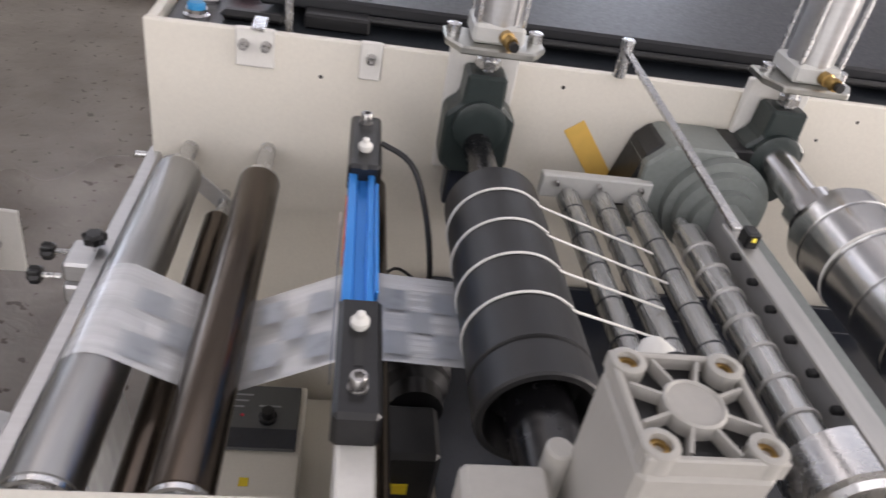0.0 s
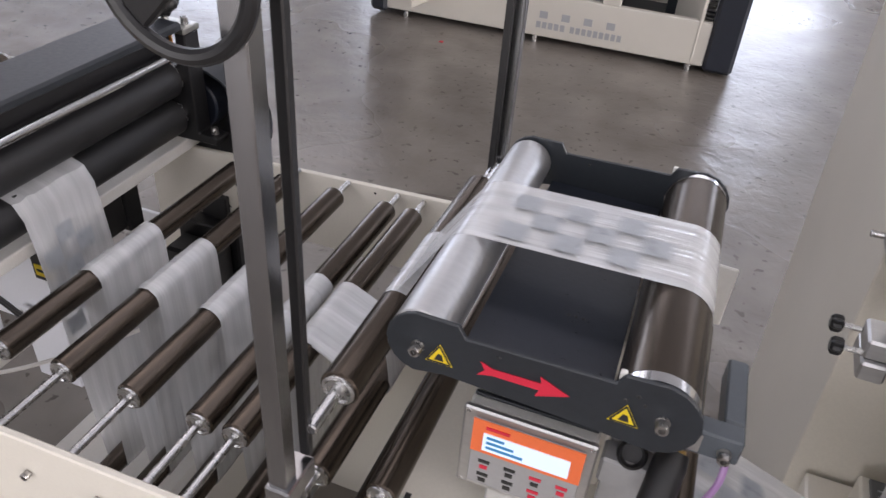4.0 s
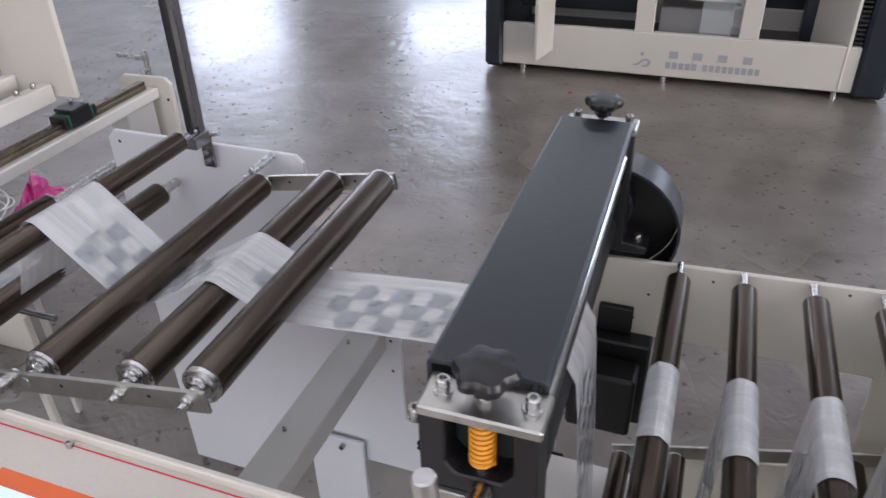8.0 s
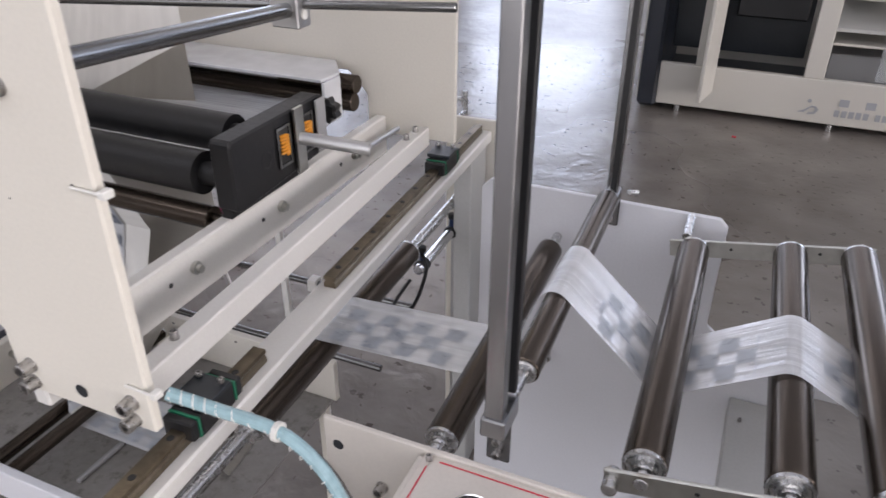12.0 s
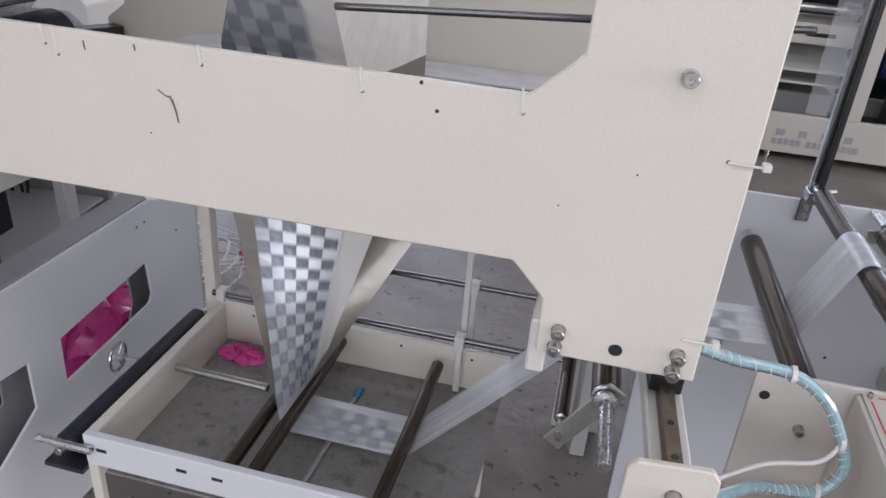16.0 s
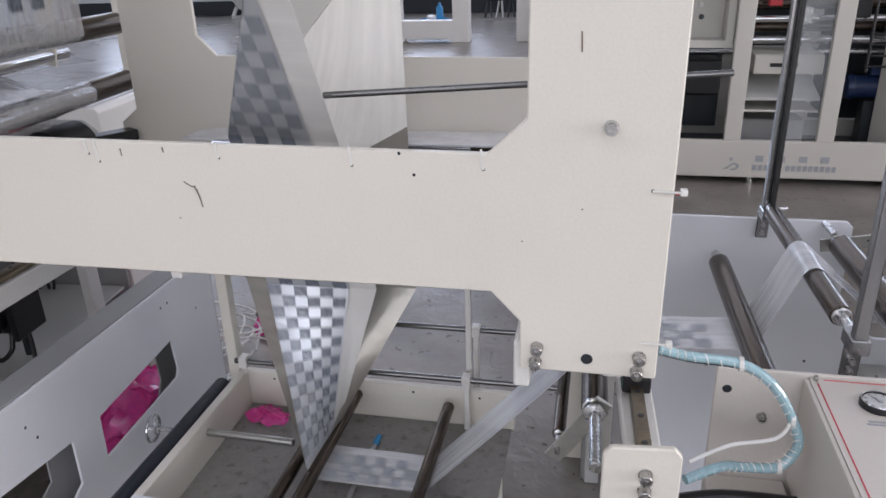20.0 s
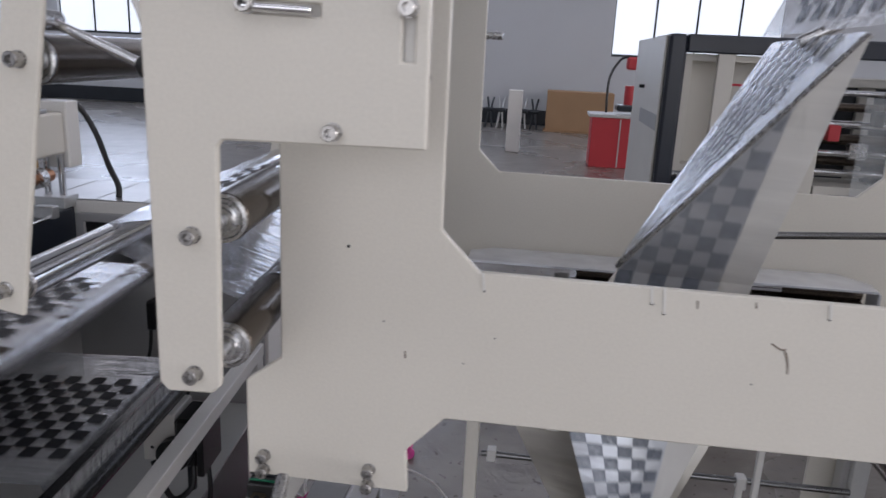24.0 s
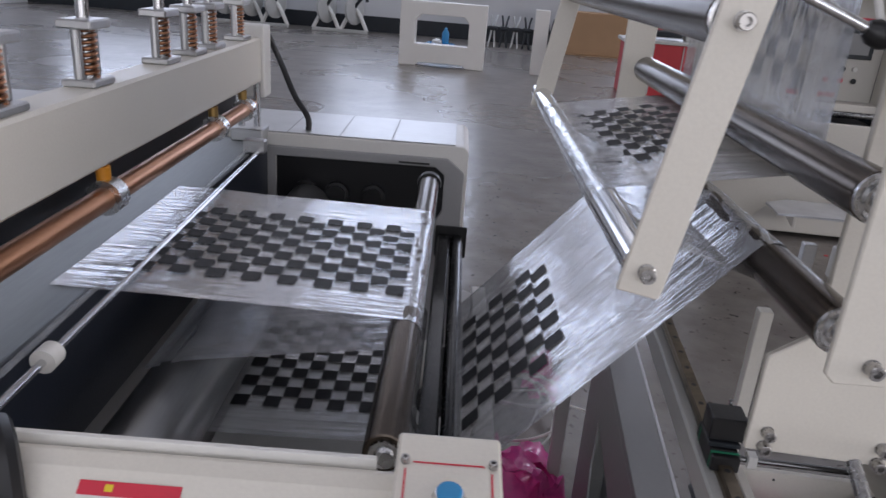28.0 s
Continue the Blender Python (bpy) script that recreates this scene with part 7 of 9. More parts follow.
up = (LN - AP).cross(LF - AP).normalized() * 0.006
part("top_sheet", ruled(lambda s: (AP + up).lerp(LN + up, s), lambda s: (AP + up).lerp(LF + up, s), 24, 30), FILM2, ff, "creased film on the plate", smooth=True)
RB = Vector((-2.513, 2.040, 1.272))
NT = lambda s: (AP + Vector((0, -0.006, -0.004))).lerp(RB, s)
NB = lambda s: Vector((-2.80 + 0.285 * s, 2.22, 0.86))
part("near_face", ruled(NT, NB, 20, 20, 0.002), FILMW, ff, smooth=True)
UE = lambda s: (AP + Vector((0, -0.006, -0.004))).lerp(LN + Vector((0, -0.006, 0)), s)
UR = lambda s: RB.lerp(LN + Vector((0, -0.006, 0)), s)
part("upper_face", ruled(UE, UR, 20, 10), FILMW, ff, smooth=True)
FT = lambda s: (AP + Vector((0, 0.006, -0.008))).lerp(LF + Vector((0, 0.006, 0)), s)
FB = lambda s: Vector((-2.93 + 0.48 * s, 2.35, 0.805))
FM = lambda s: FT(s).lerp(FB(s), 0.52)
part("far_face", ruled(FT, FM, 20, 12, 0.001), FILMW, ff, smooth=True)
# lower half of the far face takes the shade-coloured film
part("far_shaded", ruled(FM, FB, 20, 12, 0.001), FILM_SHADED, ff, "lower part of the far film, coloured darker for shade", smooth=True)
TB = lambda s: Vector((-2.650 + 0.006 * s, 2.009 + 0.21 * s, 0.457))
part("near_twist", ruled(NB, TB, 20, 24, 0.002), FILMW, ff, smooth=True)
part("far_twist", ruled(FB, TB, 20, 24, 0.0), FILM_SHADED, ff, smooth=True)


def print_on(f, g, s0_, s1_, t0, t1, ns, nt, parent, material, off, name="printed_face"):
    """Checks laid off a ruled sheet, s across and t down the film."""
    bm = bmesh.new()

    def at(s, t):
        return f(s).lerp(g(s), t) + off
    for i in range(ns):
        for j in range(nt):
            if (i + j) % 2:
                continue
            a0, a1 = s0_ + (s1_ - s0_) * i / ns, s0_ + (s1_ - s0_) * (i + 1) / ns
            b0, b1 = t0 + (t1 - t0) * j / nt, t0 + (t1 - t0) * (j + 1) / nt
            bm.faces.new([bm.verts.new(at(a, b)) for a, b in ((a0, b0), (a1, b0), (a1, b1), (a0, b1))])
    return part(name, bm, material, parent)


def base_on(f, g, s0_, s1_, t0, t1, parent, material, off):
    bm = bmesh.new()
    n = 12
    rows = [[bm.verts.new(f(s0_ + (s1_ - s0_) * i / n).lerp(g(s0_ + (s1_ - s0_) * i / n), t0 + (t1 - t0) * j / n) + off) for j in range(n + 1)] for i in range(n + 1)]
    for a, b in zip(rows, rows[1:]):
        for j in range(n):
            bm.faces.new((a[j], a[j + 1], b[j + 1], b[j]))
    return part("silver_ground", bm, material, parent, "silver-grey printed ground", smooth=True)


OFF, OFF2 = Vector((0, -0.0045, 0)), Vector((0, -0.0055, 0))


def upper(u, h):
    """A place on the upper near face: u across from fold to edge as at its foot, h up; the part beyond the fold is drawn in to the fold."""
    return UE(h).lerp(UR(h), max(0.0, (u - h) / (1 - h)) if h < 0.999 else 0.0)


def upper_cells(ns, nt, u1, off, checks, name, material):
    bm = bmesh.new()
    for i in range(ns):
        for j in range(nt):
            if checks and (i + j) % 2:
                continue
            a0, a1, b0, b1 = u1 * i / ns, u1 * (i + 1) / ns, 0.98 * j / nt, 0.98 * (j + 1) / nt
            if a1 > b0 + 0.01:
                bm.faces.new([bm.verts.new(upper(a, b_) + off) for a, b_ in ((a0, b0), (a1, b0), (a1, b1), (a0, b1))])
    bmesh.ops.dissolve_degenerate(bm, dist=0.0002, edges=bm.edges)
    return part(name, bm, material, ff)


upper_cells(12, 24, 0.76, OFF, False, "silver_ground", FILMS)
base_on(NT, NB, 0.0, 0.76, 0.0, 1.0, ff, FILMS, OFF)
base_on(NB, TB, 0.0, 0.76, 0.0, 0.97, ff, FILMS, OFF)
pf0 = upper_cells(6, 13, 0.74, OFF2, True, "printed_face", PRINT_M)
pf1 = print_on(NT, NB, 0.0, 0.74, 0.0, 1.0, 6, 14, ff, PRINT_M, OFF2)
pf2 = print_on(NB, TB, 0.0, 0.74, 0.0, 0.93, 6, 15, ff, PRINT_M, OFF2)
UPO = up * 0.35
print_on(lambda s: (AP + up).lerp(LN + up, s), lambda s: (AP + up).lerp(LF + up, s), 0.12, 1.0, 0.16, 0.84, 9, 12, ff, PRINT_M, UPO)
BANDS.append((pf0, Vector((0, 0, -0.064))))
BANDS.append((pf1, Vector((0, 0.024, -0.060))))
BANDS.append((pf2, Vector((0.0, -0.01, -0.060))))

# lower frame with its rollers
lf = thing("machine_underframe", "cream open lower frame with adjusting screws", "machine frame", (-2.6, 2.1, 0.0))
part("near_beam", box(-3.006, -2.192, 1.817, 1.836, 0.410, 0.490, 0.002), BLUEW, lf)
part("far_beam", box(-3.006, -2.192, 2.375, 2.394, 0.372, 0.490, 0.002), WHITE, lf)
part("side_beam", box(-3.006, -2.982, 1.8365, 2.3745, 0.372, 0.490, 0.002), WHITE, lf)
for x in (-2.994, -2.24):
    for y in (1.8265, 2.3845):
        part("leg", box(x - 0.012, x + 0.012, y - 0.009, y + 0.009, 0.0, 0.3715 if y > 2 else 0.4095, 0.002), WHITE, lf)
part("column", box(-3.039, -3.0065, 2.370, 2.403, 0.0, 0.94, 0.002), WHITE, lf)
part("strut", box(-2.330, -2.315, 2.3945, 2.408, 0.28, 0.94, 0.001), WHITE2, lf)
part("pan", box(-2.981, -2.20, 1.837, 2.374, 0.371, 0.377, 0.001), PANM, lf, "dirty grey bottom pan")
for x in (-2.90, -2.68, -2.48, -2.29):
    part("screw_hole", rod((x, 2.3744, 0.468), (x, 2.377, 0.468), 0.004, 10), INKBLK, lf)
for x in (-2.965, -2.78, -2.70):
    part("slot_hole", box(x - 0.012, x + 0.012, 1.8162, 1.8176, 0.452, 0.460, 0), INKBLK, lf)
for x, y0, y1 in ((-2.642, 1.845, 2.365), (-2.698, 1.845, 2.346), (-2.372, 1.845, 2.346)):
    roller(x, 0.452, y0, y1, 0.016, pin=(0.010, 0.010), pin_r=0.006, spin=1 if x > -2.65 else 0)
gr = thing("grey_roller", "dark idle roller in a channel on a bright spindle", "roller", (-3.06, 2.1, 0.43))
part("shell", rod((-3.060, 1.83, 0.440), (-3.060, 2.36, 0.440), 0.026, 24), NAVY, gr, smooth=True)
part("channel", box(-3.100, -3.0065, 1.80, 2.40, 0.392, 0.404, 0.001), DARK, gr)
part("spindle", rod((-3.060, 1.80, 0.440), (-3.060, 2.40, 0.440), 0.010), STEEL, gr, smooth=True)
part("stay", rod((-3.11, 1.806, 0.462), (-2.98, 1.806, 0.462), 0.009), STEEL, gr, smooth=True)


def wheel(c, ax, r, label, spokes=3):
    c, ax = Vector(c), Vector(ax).normalized()
    u = ax.orthogonal().normalized()
    v = ax.cross(u)
    th = thing("hand_wheel", label, "hand wheel", c)
    bm = bmesh.new()
    tube([c + r * (math.cos(2 * math.pi * i / 36) * u + math.sin(2 * math.pi * i / 36) * v) for i in range(37)], r * 0.12, 8, False, bm)
    part("rim", bm, CHROME, th, smooth=True)
    part("hub", rod(c - ax * 0.012, c + ax * 0.012, r * 0.26, 16), CHROME, th, smooth=True)
    for k in range(spokes):
        a = 2 * math.pi * k / spokes
        part("spoke", tube([c, c + r * 0.95 * (math.cos(a) * u + math.sin(a) * v)], r * 0.08, 8, False), CHROME, th, smooth=True)
    return th


hw2 = wheel((-3.146, 2.126, 0.443), (1, 0.1, 0), 0.036, "small bright hand wheel on an adjusting screw")
part("spindle", rod((-3.14, 2.126, 0.443), (-2.975, 2.126, 0.447), 0.007), STEEL, hw2, smooth=True)
part("tube", rod((-2.981, 2.126, 0.452), (-2.73, 2.110, 0.462), 0.010), ZINC, hw2, smooth=True)
hw3 = wheel((-3.187, 1.43, 1.070), (0.15, -0.25, 1), 0.048, "small bright hand wheel under the side plate")
part("spindle", rod((-3.187, 1.43, 1.07), (-3.30, 1.51, 0.935), 0.007), STEEL, hw3, smooth=True)
part("crank_pin", rod((-3.20, 1.45, 1.075), (-3.205, 1.52, 1.115), 0.009), STEEL, hw3, smooth=True)
for y, z in ((2.356, 0.5325), (2.517, 0.600)):
    cr_ = thing("cross_rod", "bright cross rod inside the lower frame", "rod", (-2.6, y, z), group="cross rods")
    part("rod", rod((-3.006, y, z), (-2.05, y, z + 0.005), 0.0085), DARKST, cr_, smooth=True)
    part("stand", box(-2.330, -2.314, y - 0.008, y + 0.008, 0.3775 if y < 2.4 else 0.0, z - 0.017, 0.002), WHITE2, cr_)
    for x in (-2.977, -2.322):
        part("collar", box(x - 0.012, x + 0.012, y - 0.016, y + 0.016, z - 0.016, z + 0.018, 0.002), WHITE2, cr_)
w = web(wrap(-2.642, 0.452, 0.0167, 200, 290, 5) + wrap(-2.372, 0.452, 0.0167, -90, -30, 4) + [(-2.20, 0.620), (-2.072, 0.768)] + wrap(-1.992, 0.830, 0.0257, 170, 125, 4), 2.015, 2.150)
fold_band(w, (-2.62, 0.4365), (-2.40, 0.4355), 2.015)

# side panel with cut-outs next to the left machine
sp_ = thing("guard_sheet", "cream cross sheet with trapezoid cut-outs", "guard", (-3.27, 2.2, 0.0))
part("panel", slab([(1.64, 0.0), (2.71, 0.0), (2.71, 0.706), (1.64, 0.706)], "x", -3.272, -3.264, 0.0015,
                   [[(2.082, 0.498), (2.077, 0.372), (2.26, 0.384), (2.435, 0.398), (2.450, 0.42), (2.441, 0.528)], [(1.74, 0.24), (1.970, 0.370), (1.973, 0.498), (1.74, 0.523)]]), BLUEW, sp_)
part("cap", box(-3.355, -3.2725, 1.64, 2.71, 0.690, 0.710, 0.002), GREY, sp_)
part("back_panel", slab([(1.64, 0.0), (2.71, 0.0), (2.71, 0.6895), (1.64, 0.6895)], "x", -3.355, -3.349, 0.001, [[(2.08, 0.498), (2.07, 0.36), (2.16, 0.22), (2.40, 0.22), (2.47, 0.36), (2.46, 0.528)], [(1.70, 0.24), (1.96, 0.37), (1.965, 0.49), (1.70, 0.52)]]), GREYP, sp_, "grey back panel with cut-outs")
for y, z in ((1.85, 0.63), (1.875, 0.585), (2.42, 0.65), (2.455, 0.65), (2.60, 0.56)):
    part("screw_hole", rod((-3.2635, y, z), (-3.265, y, z), 0.004, 10), INKBLK, sp_)
by = thing("bearing_yoke", "bare steel lever between two roller ends", "lever", (-2.02, 1.85, 0.70))
part("link", beam((-1.968, 1.846, 0.852), (-2.060, 1.846, 0.712), 0.006, 0.034, 0.0015, (0.8, 0, -0.6)), ZINC, by)
part("collar", lathe((-1.985, 1.8385, 0.83), (-1.985, 1.828, 0.83), [(0, 0.02), (0.008, 0.02), (0.010, 0.013)], 20), STEEL, by, smooth=True)
bolt((-2.050, 1.843, 0.735), (0, -1, 0), 0.006, by)
roller(-2.050, 0.750, 1.870, 2.44, 0.013, pin=(0.02, 0.05), pin_r=0.006)
bl = thing("capped_tube", "long grey tube with a blue cap lying in the pan", "tube", (-2.56, 2.1, 0.377))
part("barrel", rod((-2.562, 1.924, 0.384), (-2.555, 2.235, 0.384), 0.0065, 12), GREYP, bl, smooth=True)
part("cap", rod((-2.555, 2.232, 0.385), (-2.554, 2.271, 0.385), 0.008, 12), BLUEB, bl, smooth=True)


def heap(name, c, rx, ry, h, label, material, seed):
    """A crumpled heap of film: one sheet, folded sharply, with many creases."""
    bm = bmesh.new()
    n = 46
    grid = []
    for i in range(n):
        row = []
        for j in range(n):
            u, v = i / (n - 1) * 2 - 1, j / (n - 1) * 2 - 1
            p = Vector((u * 3.1 + seed, v * 3.1, seed * 1.7))
            q = Vector((u * 4.5 + seed, v * 4.5, seed * 0.7))
            k = noise.noise(p)
            f = abs(noise.noise(q)) + 0.3 * abs(noise.noise(q * 2.6))
            d = math.sqrt(u * u + v * v) * (1 + 0.35 * noise.noise(p * 0.7))
            z = max(0.002, h * max(0.0, 1.05 - d) * (0.75 + 0.5 * k) + h * 0.55 * f * max(0.0, 1.15 - d))
            row.append(bm.verts.new((c[0] + rx * 0.62 * u * (1 + 0.25 * noise.noise(p)) + 0.3 * rx * noise.noise(q * 0.6), c[1] + ry * 0.62 * v * (1 + 0.25 * noise.noise(p + Vector((9, 0, 0)))) + 0.3 * ry * noise.noise(q * 0.6 + Vector((5, 5, 5))), c[2] + z)))
        grid.append(row)
    for i in range(n - 1):
        for j in range(n - 1):
            u, v = i / (n - 1) * 2 - 1, j / (n - 1) * 2 - 1
            if math.sqrt(u * u + v * v) * (1 + 0.5 * noise.noise(Vector((u * 2, v * 2, seed)))) < 1.1:
                bm.faces.new((grid[i][j], grid[i + 1][j], grid[i + 1][j + 1], grid[i][j + 1]))
    bmesh.ops.delete(bm, geom=[w for w in bm.verts if not w.link_faces], context="VERTS")
    return solo(name, bm, material, label, "plastic film", smooth=True)


heap("pink_film", (-3.62, 2.66, 0.0), 0.36, 0.46, 0.29, "crumpled heap of shiny pink plastic film on the floor", PINK, 3)
heap("pink_film", (-3.44, 3.50, 0.0), 0.13, 0.20, 0.13, "small crumpled piece of pink plastic film on the floor", PINK, 5)
heap("pink_film", (-2.905, 2.313, 0.377), 0.10, 0.065, 0.033, "flat strip of pink plastic film in the pan", PINK, 8)
ho = thing("coiled_hose", "loose coils of thin white air hose", "hose", (-3.59, 2.6, 0.0))
for k in range(5):
    bm = bmesh.new()
    rnd = random.Random(k + 20)
    cx, cy, cz = -3.64 + 0.10 * rnd.random(), 3.06 + 0.16 * rnd.random(), 0.055 + 0.030 * k
    tube([(cx + (0.145 + 0.012 * k + 0.02 * rnd.random()) * math.cos(2 * math.pi * i / 14), cy + (0.19 + 0.02 * rnd.random()) * math.sin(2 * math.pi * i / 14), cz + 0.05 * math.sin(2 * math.pi * i / 14 + k)) for i in range(15)], 0.0045, 8, True, bm)
    part("coil", bm, CORD, ho, smooth=True)
part("tail", tube([(-3.50, 3.12, 0.12), (-3.36, 3.14, 0.14), (-3.22, 3.16, 0.08), (-3.12, 3.10, 0.01)], 0.0045), CORD, ho, smooth=True)
ps3 = thing("support_post", "grey square post standing behind the folding station", "post", (-3.425, 2.735, 0.0))
part("tube", box(-3.445, -3.405, 2.715, 2.755, 0.008, 0.66, 0.003), LIGHTG, ps3)
part("foot_plate", box(-3.47, -3.38, 2.69, 2.78, 0.0, 0.008, 0.001), LIGHTG, ps3)


# ---- sealing machine beside the folding station ----
S7 = []


def s7(*a, **k):
    ob = thing(*a, **k)
    S7.append(ob)
    return ob


fx = s7("machine_housing", "cream far housing of the sealing machine with a glossy top", "machine housing", (-4.4, 3.2, 0.0))
part("shell", slab([(-6.0, 0.0), (-3.675, 0.0), (-3.675, 1.097), (-3.69, 1.114), (-6.0, 1.114)], "y", 3.03, 3.40, 0.003), WHITE2, fx)
part("top_sheet", box(-5.9, -3.72, 3.035, 3.39, 1.1142, 1.119, 0.001), ALU, fx, "glossy bright cover sheet")
for k in range(6):
    part("sheet_joint", box(-3.93 - 0.17 * k, -3.925 - 0.17 * k, 3.035, 3.39, 1.1191, 1.1198, 0), GREY, fx)
# cream front face coloured grey, for the shade it lies in
part("front_plate", slab([(-6.0, 0.0), (-3.685, 0.0), (-3.685, 1.03), (-3.74, 1.075), (-6.0, 1.075)], "y", 3.012, 3.028, 0.0025,
                         [[(-4.30, 0.86), (-3.77, 0.86), (-3.75, 0.90), (-3.75, 1.02), (-3.78, 1.045), (-4.30, 1.045)]]), GREYP, fx)
# flat black sheet stands in for the shade inside the opening
part("recess_shade", box(-4.31, -3.74, 3.0285, 3.0297, 0.85, 1.05, 0), BLACK, fx)
part("slot", box(-3.90, -3.80, 3.0095, 3.0118, 1.052, 1.058, 0), INKBLK, fx)
for x in (-4.20, -4.10, -3.98):
    part("gear", lathe((x, 3.026, 0.93), (x, 2.995, 0.93), [(0, 0.04), (0.02, 0.04), (0.022, 0.03), (0.03, 0.03)], 24), BLACK, fx, smooth=True)
fw = s7("front_housing", "cream sloped front of the sealing machine with a red label", "machine housing", (-4.6, 1.2, 0.0))
part("front", slab([(1.305, 0.0), (1.315, 1.165), (1.305, 1.172), (1.285, 1.165), (1.10, 1.02), (1.10, 0.0)], "x", -6.0, -3.752, 0.003), WHITE, fw)
part("edge_strip", box(-6.0, -3.785, 1.3155, 1.323, 1.12, 1.178, 0.001), WPLAST, fw)


def slope(x, d, lift=0.0):
    k = 0.145 / 0.185
    n = math.hypot(0.185, 0.145)
    return Vector((x, 1.285 - d * 0.185 / n - lift * 0.145 / n, 1.165 - d * 0.145 / n + lift * 0.185 / n))


def slope_sheet(x0, x1, d0, d1, lift, name, material, parent, label=""):
    bm = bmesh.new()
    q = [slope(x0, d0, lift), slope(x1, d0, lift), slope(x1, d1, lift), slope(x0, d1, lift)]
    bm.faces.new([bm.verts.new(p) for p in q][::-1])
    bm.normal_update()
    bmesh.ops.solidify(bm, geom=bm.faces[:], thickness=0.0004)
    return part(name, bm, material, parent, label)


lb = slope_sheet(-4.070, -3.970, 0.012, 0.095, 0.0010, "warning_label", WPLAST, fw, "white label with a red head and small print")
slope_sheet(-4.070, -3.970, 0.012, 0.026, 0.0018, "red_head", RED, lb)
slope_sheet(-4.044, -4.036, 0.015, 0.022, 0.0026, "mark", YELLOW, lb)
for k in range(6):
    slope_sheet(-4.023, -3.978 - 0.006 * (k % 3), 0.034 + 0.009 * k, 0.038 + 0.009 * k, 0.0018, "lettering", LETTER, lb)
    if k < 3:
        slope_sheet(-4.064, -4.032, 0.033 + 0.018 * k, 0.046 + 0.018 * k, 0.0018, "pictogram", GREENB if k == 0 else LETTER, lb)
slope_sheet(-4.30, -4.24, 0.02, 0.05, 0.0010, "type_label", RED, fw)
bx = s7("button_box", "cream button box with blue and orange push-buttons", "control box", (-3.695, 1.2, 0.0))
part("case", slab([(1.335, 0.0), (1.335, 1.206), (1.33, 1.212), (1.06, 1.180), (1.055, 1.174), (1.055, 0.0)], "x", -3.750, -3.648, 0.003), WHITE, bx)


def btop(x, d, lift=0.0):
    return Vector((x, 1.330 - d * 0.993, 1.212 - d * 0.119 + lift))


def bx_sheet(x0, x1, d0, d1, lift, name, material):
    bm = bmesh.new()
    bm.faces.new([bm.verts.new(p) for p in (btop(x0, d0, lift), btop(x1, d0, lift), btop(x1, d1, lift), btop(x0, d1, lift))][::-1])
    bm.normal_update()
    bmesh.ops.solidify(bm, geom=bm.faces[:], thickness=0.0004)
    return part(name, bm, material, bx)


for q in ((-3.733, -3.665, 0.040, 0.0418), (-3.733, -3.665, 0.245, 0.2468), (-3.741, -3.7392, 0.05, 0.236), (-3.659, -3.6572, 0.05, 0.236)):
    bx_sheet(*q, 0.0011, "red_line", RED)
for x in (-3.741, -3.657):
    bolt(btop(x, 0.042, 0.0), (0, -0.119, 0.993), 0.0042, bx, False, "screw")
for d, m in ((0.085, BLUEB), (0.142, ORANGEB), (0.20, GREENB)):
    c = btop(-3.698, d)
    n = Vector((0, -0.119, 0.993))
    b = part("push_button", lathe(c, c + n, [(0, 0.0155), (0.004, 0.0155), (0.007, 0.0135), (0.010, 0.013)], 24), CHROME, bx, "round push-button with a bright ring", smooth=True)
    part("cap", lathe(c, c + n, [(0.006, 0.012), (0.012, 0.012), (0.0135, 0.010), (0.0137, 0.001)], 24), m, b, smooth=True)
    bx_sheet(-3.708, -3.690, d + 0.022, d + 0.027, 0.0011, "lettering", LETTER)

bx.location.x -= 0.014
bx.location.y -= 0.012

# drawing rollers and bed
DX, DZ, DR = -3.79, 1.055, 0.029     # swinging roller at its outer stop
dr = s7("swing_roller", "dark steel roller that swings to and fro under the film", "roller", (DX, 2.1, DZ))
part("shell", lathe((DX, 1.49, DZ), (DX, 2.77, DZ), [(0, 0.018), (0, DR - 0.002), (0.002, DR), (1.278, DR), (1.28, DR - 0.002), (1.28, 0.012)], 36), BRONZE, dr, smooth=True)
part("end_bearing", lathe((DX, 1.489, DZ), (DX, 1.475, DZ), [(0, 0.021), (0.003, 0.021), (0.004, 0.014), (0.014, 0.013)], 24), STEEL, dr, smooth=True)
part("end_block", lathe((DX, 2.771, DZ), (DX, 2.80, DZ), [(0, 0.034), (0.02, 0.036), (0.029, 0.03)], 24), BLACK, dr, "round black end block", smooth=True)
part("carrier_shaft", rod((DX, 2.80, DZ - 0.02), (DX, 3.008, DZ - 0.09), 0.016, 16), BLACK, dr, smooth=True)
SWING = [dr]
gr = s7("grey_drum", "wide grey lower drum under the film", "roller", (-4.19, 2.2, 0.89))
part("shell", lathe((-4.19, 1.33, 0.89), (-4.19, 2.99, 0.89), [(0, 0.03), (0, 0.072), (1.66, 0.072), (1.66, 0.03)], 36), ALU2, gr, smooth=True)
for ya, yb in ((1.3295, 1.322), (2.9905, 3.0)):
    part("end_disc", lathe((-4.19, ya, 0.89), (-4.19, yb, 0.89), [(0, 0.068), (0.004, 0.066), (0.005, 0.03), (0.007, 0.03)], 30), STEEL, gr, smooth=True)
part("shaft", rod((-4.19, 1.31, 0.89), (-4.19, 3.011, 0.89), 0.018, 18), DARKST, gr, smooth=True)
bd = s7("sealing_bed", "wide grey steel sealing bed", "machine bed", (-4.6, 2.2, 0.0))
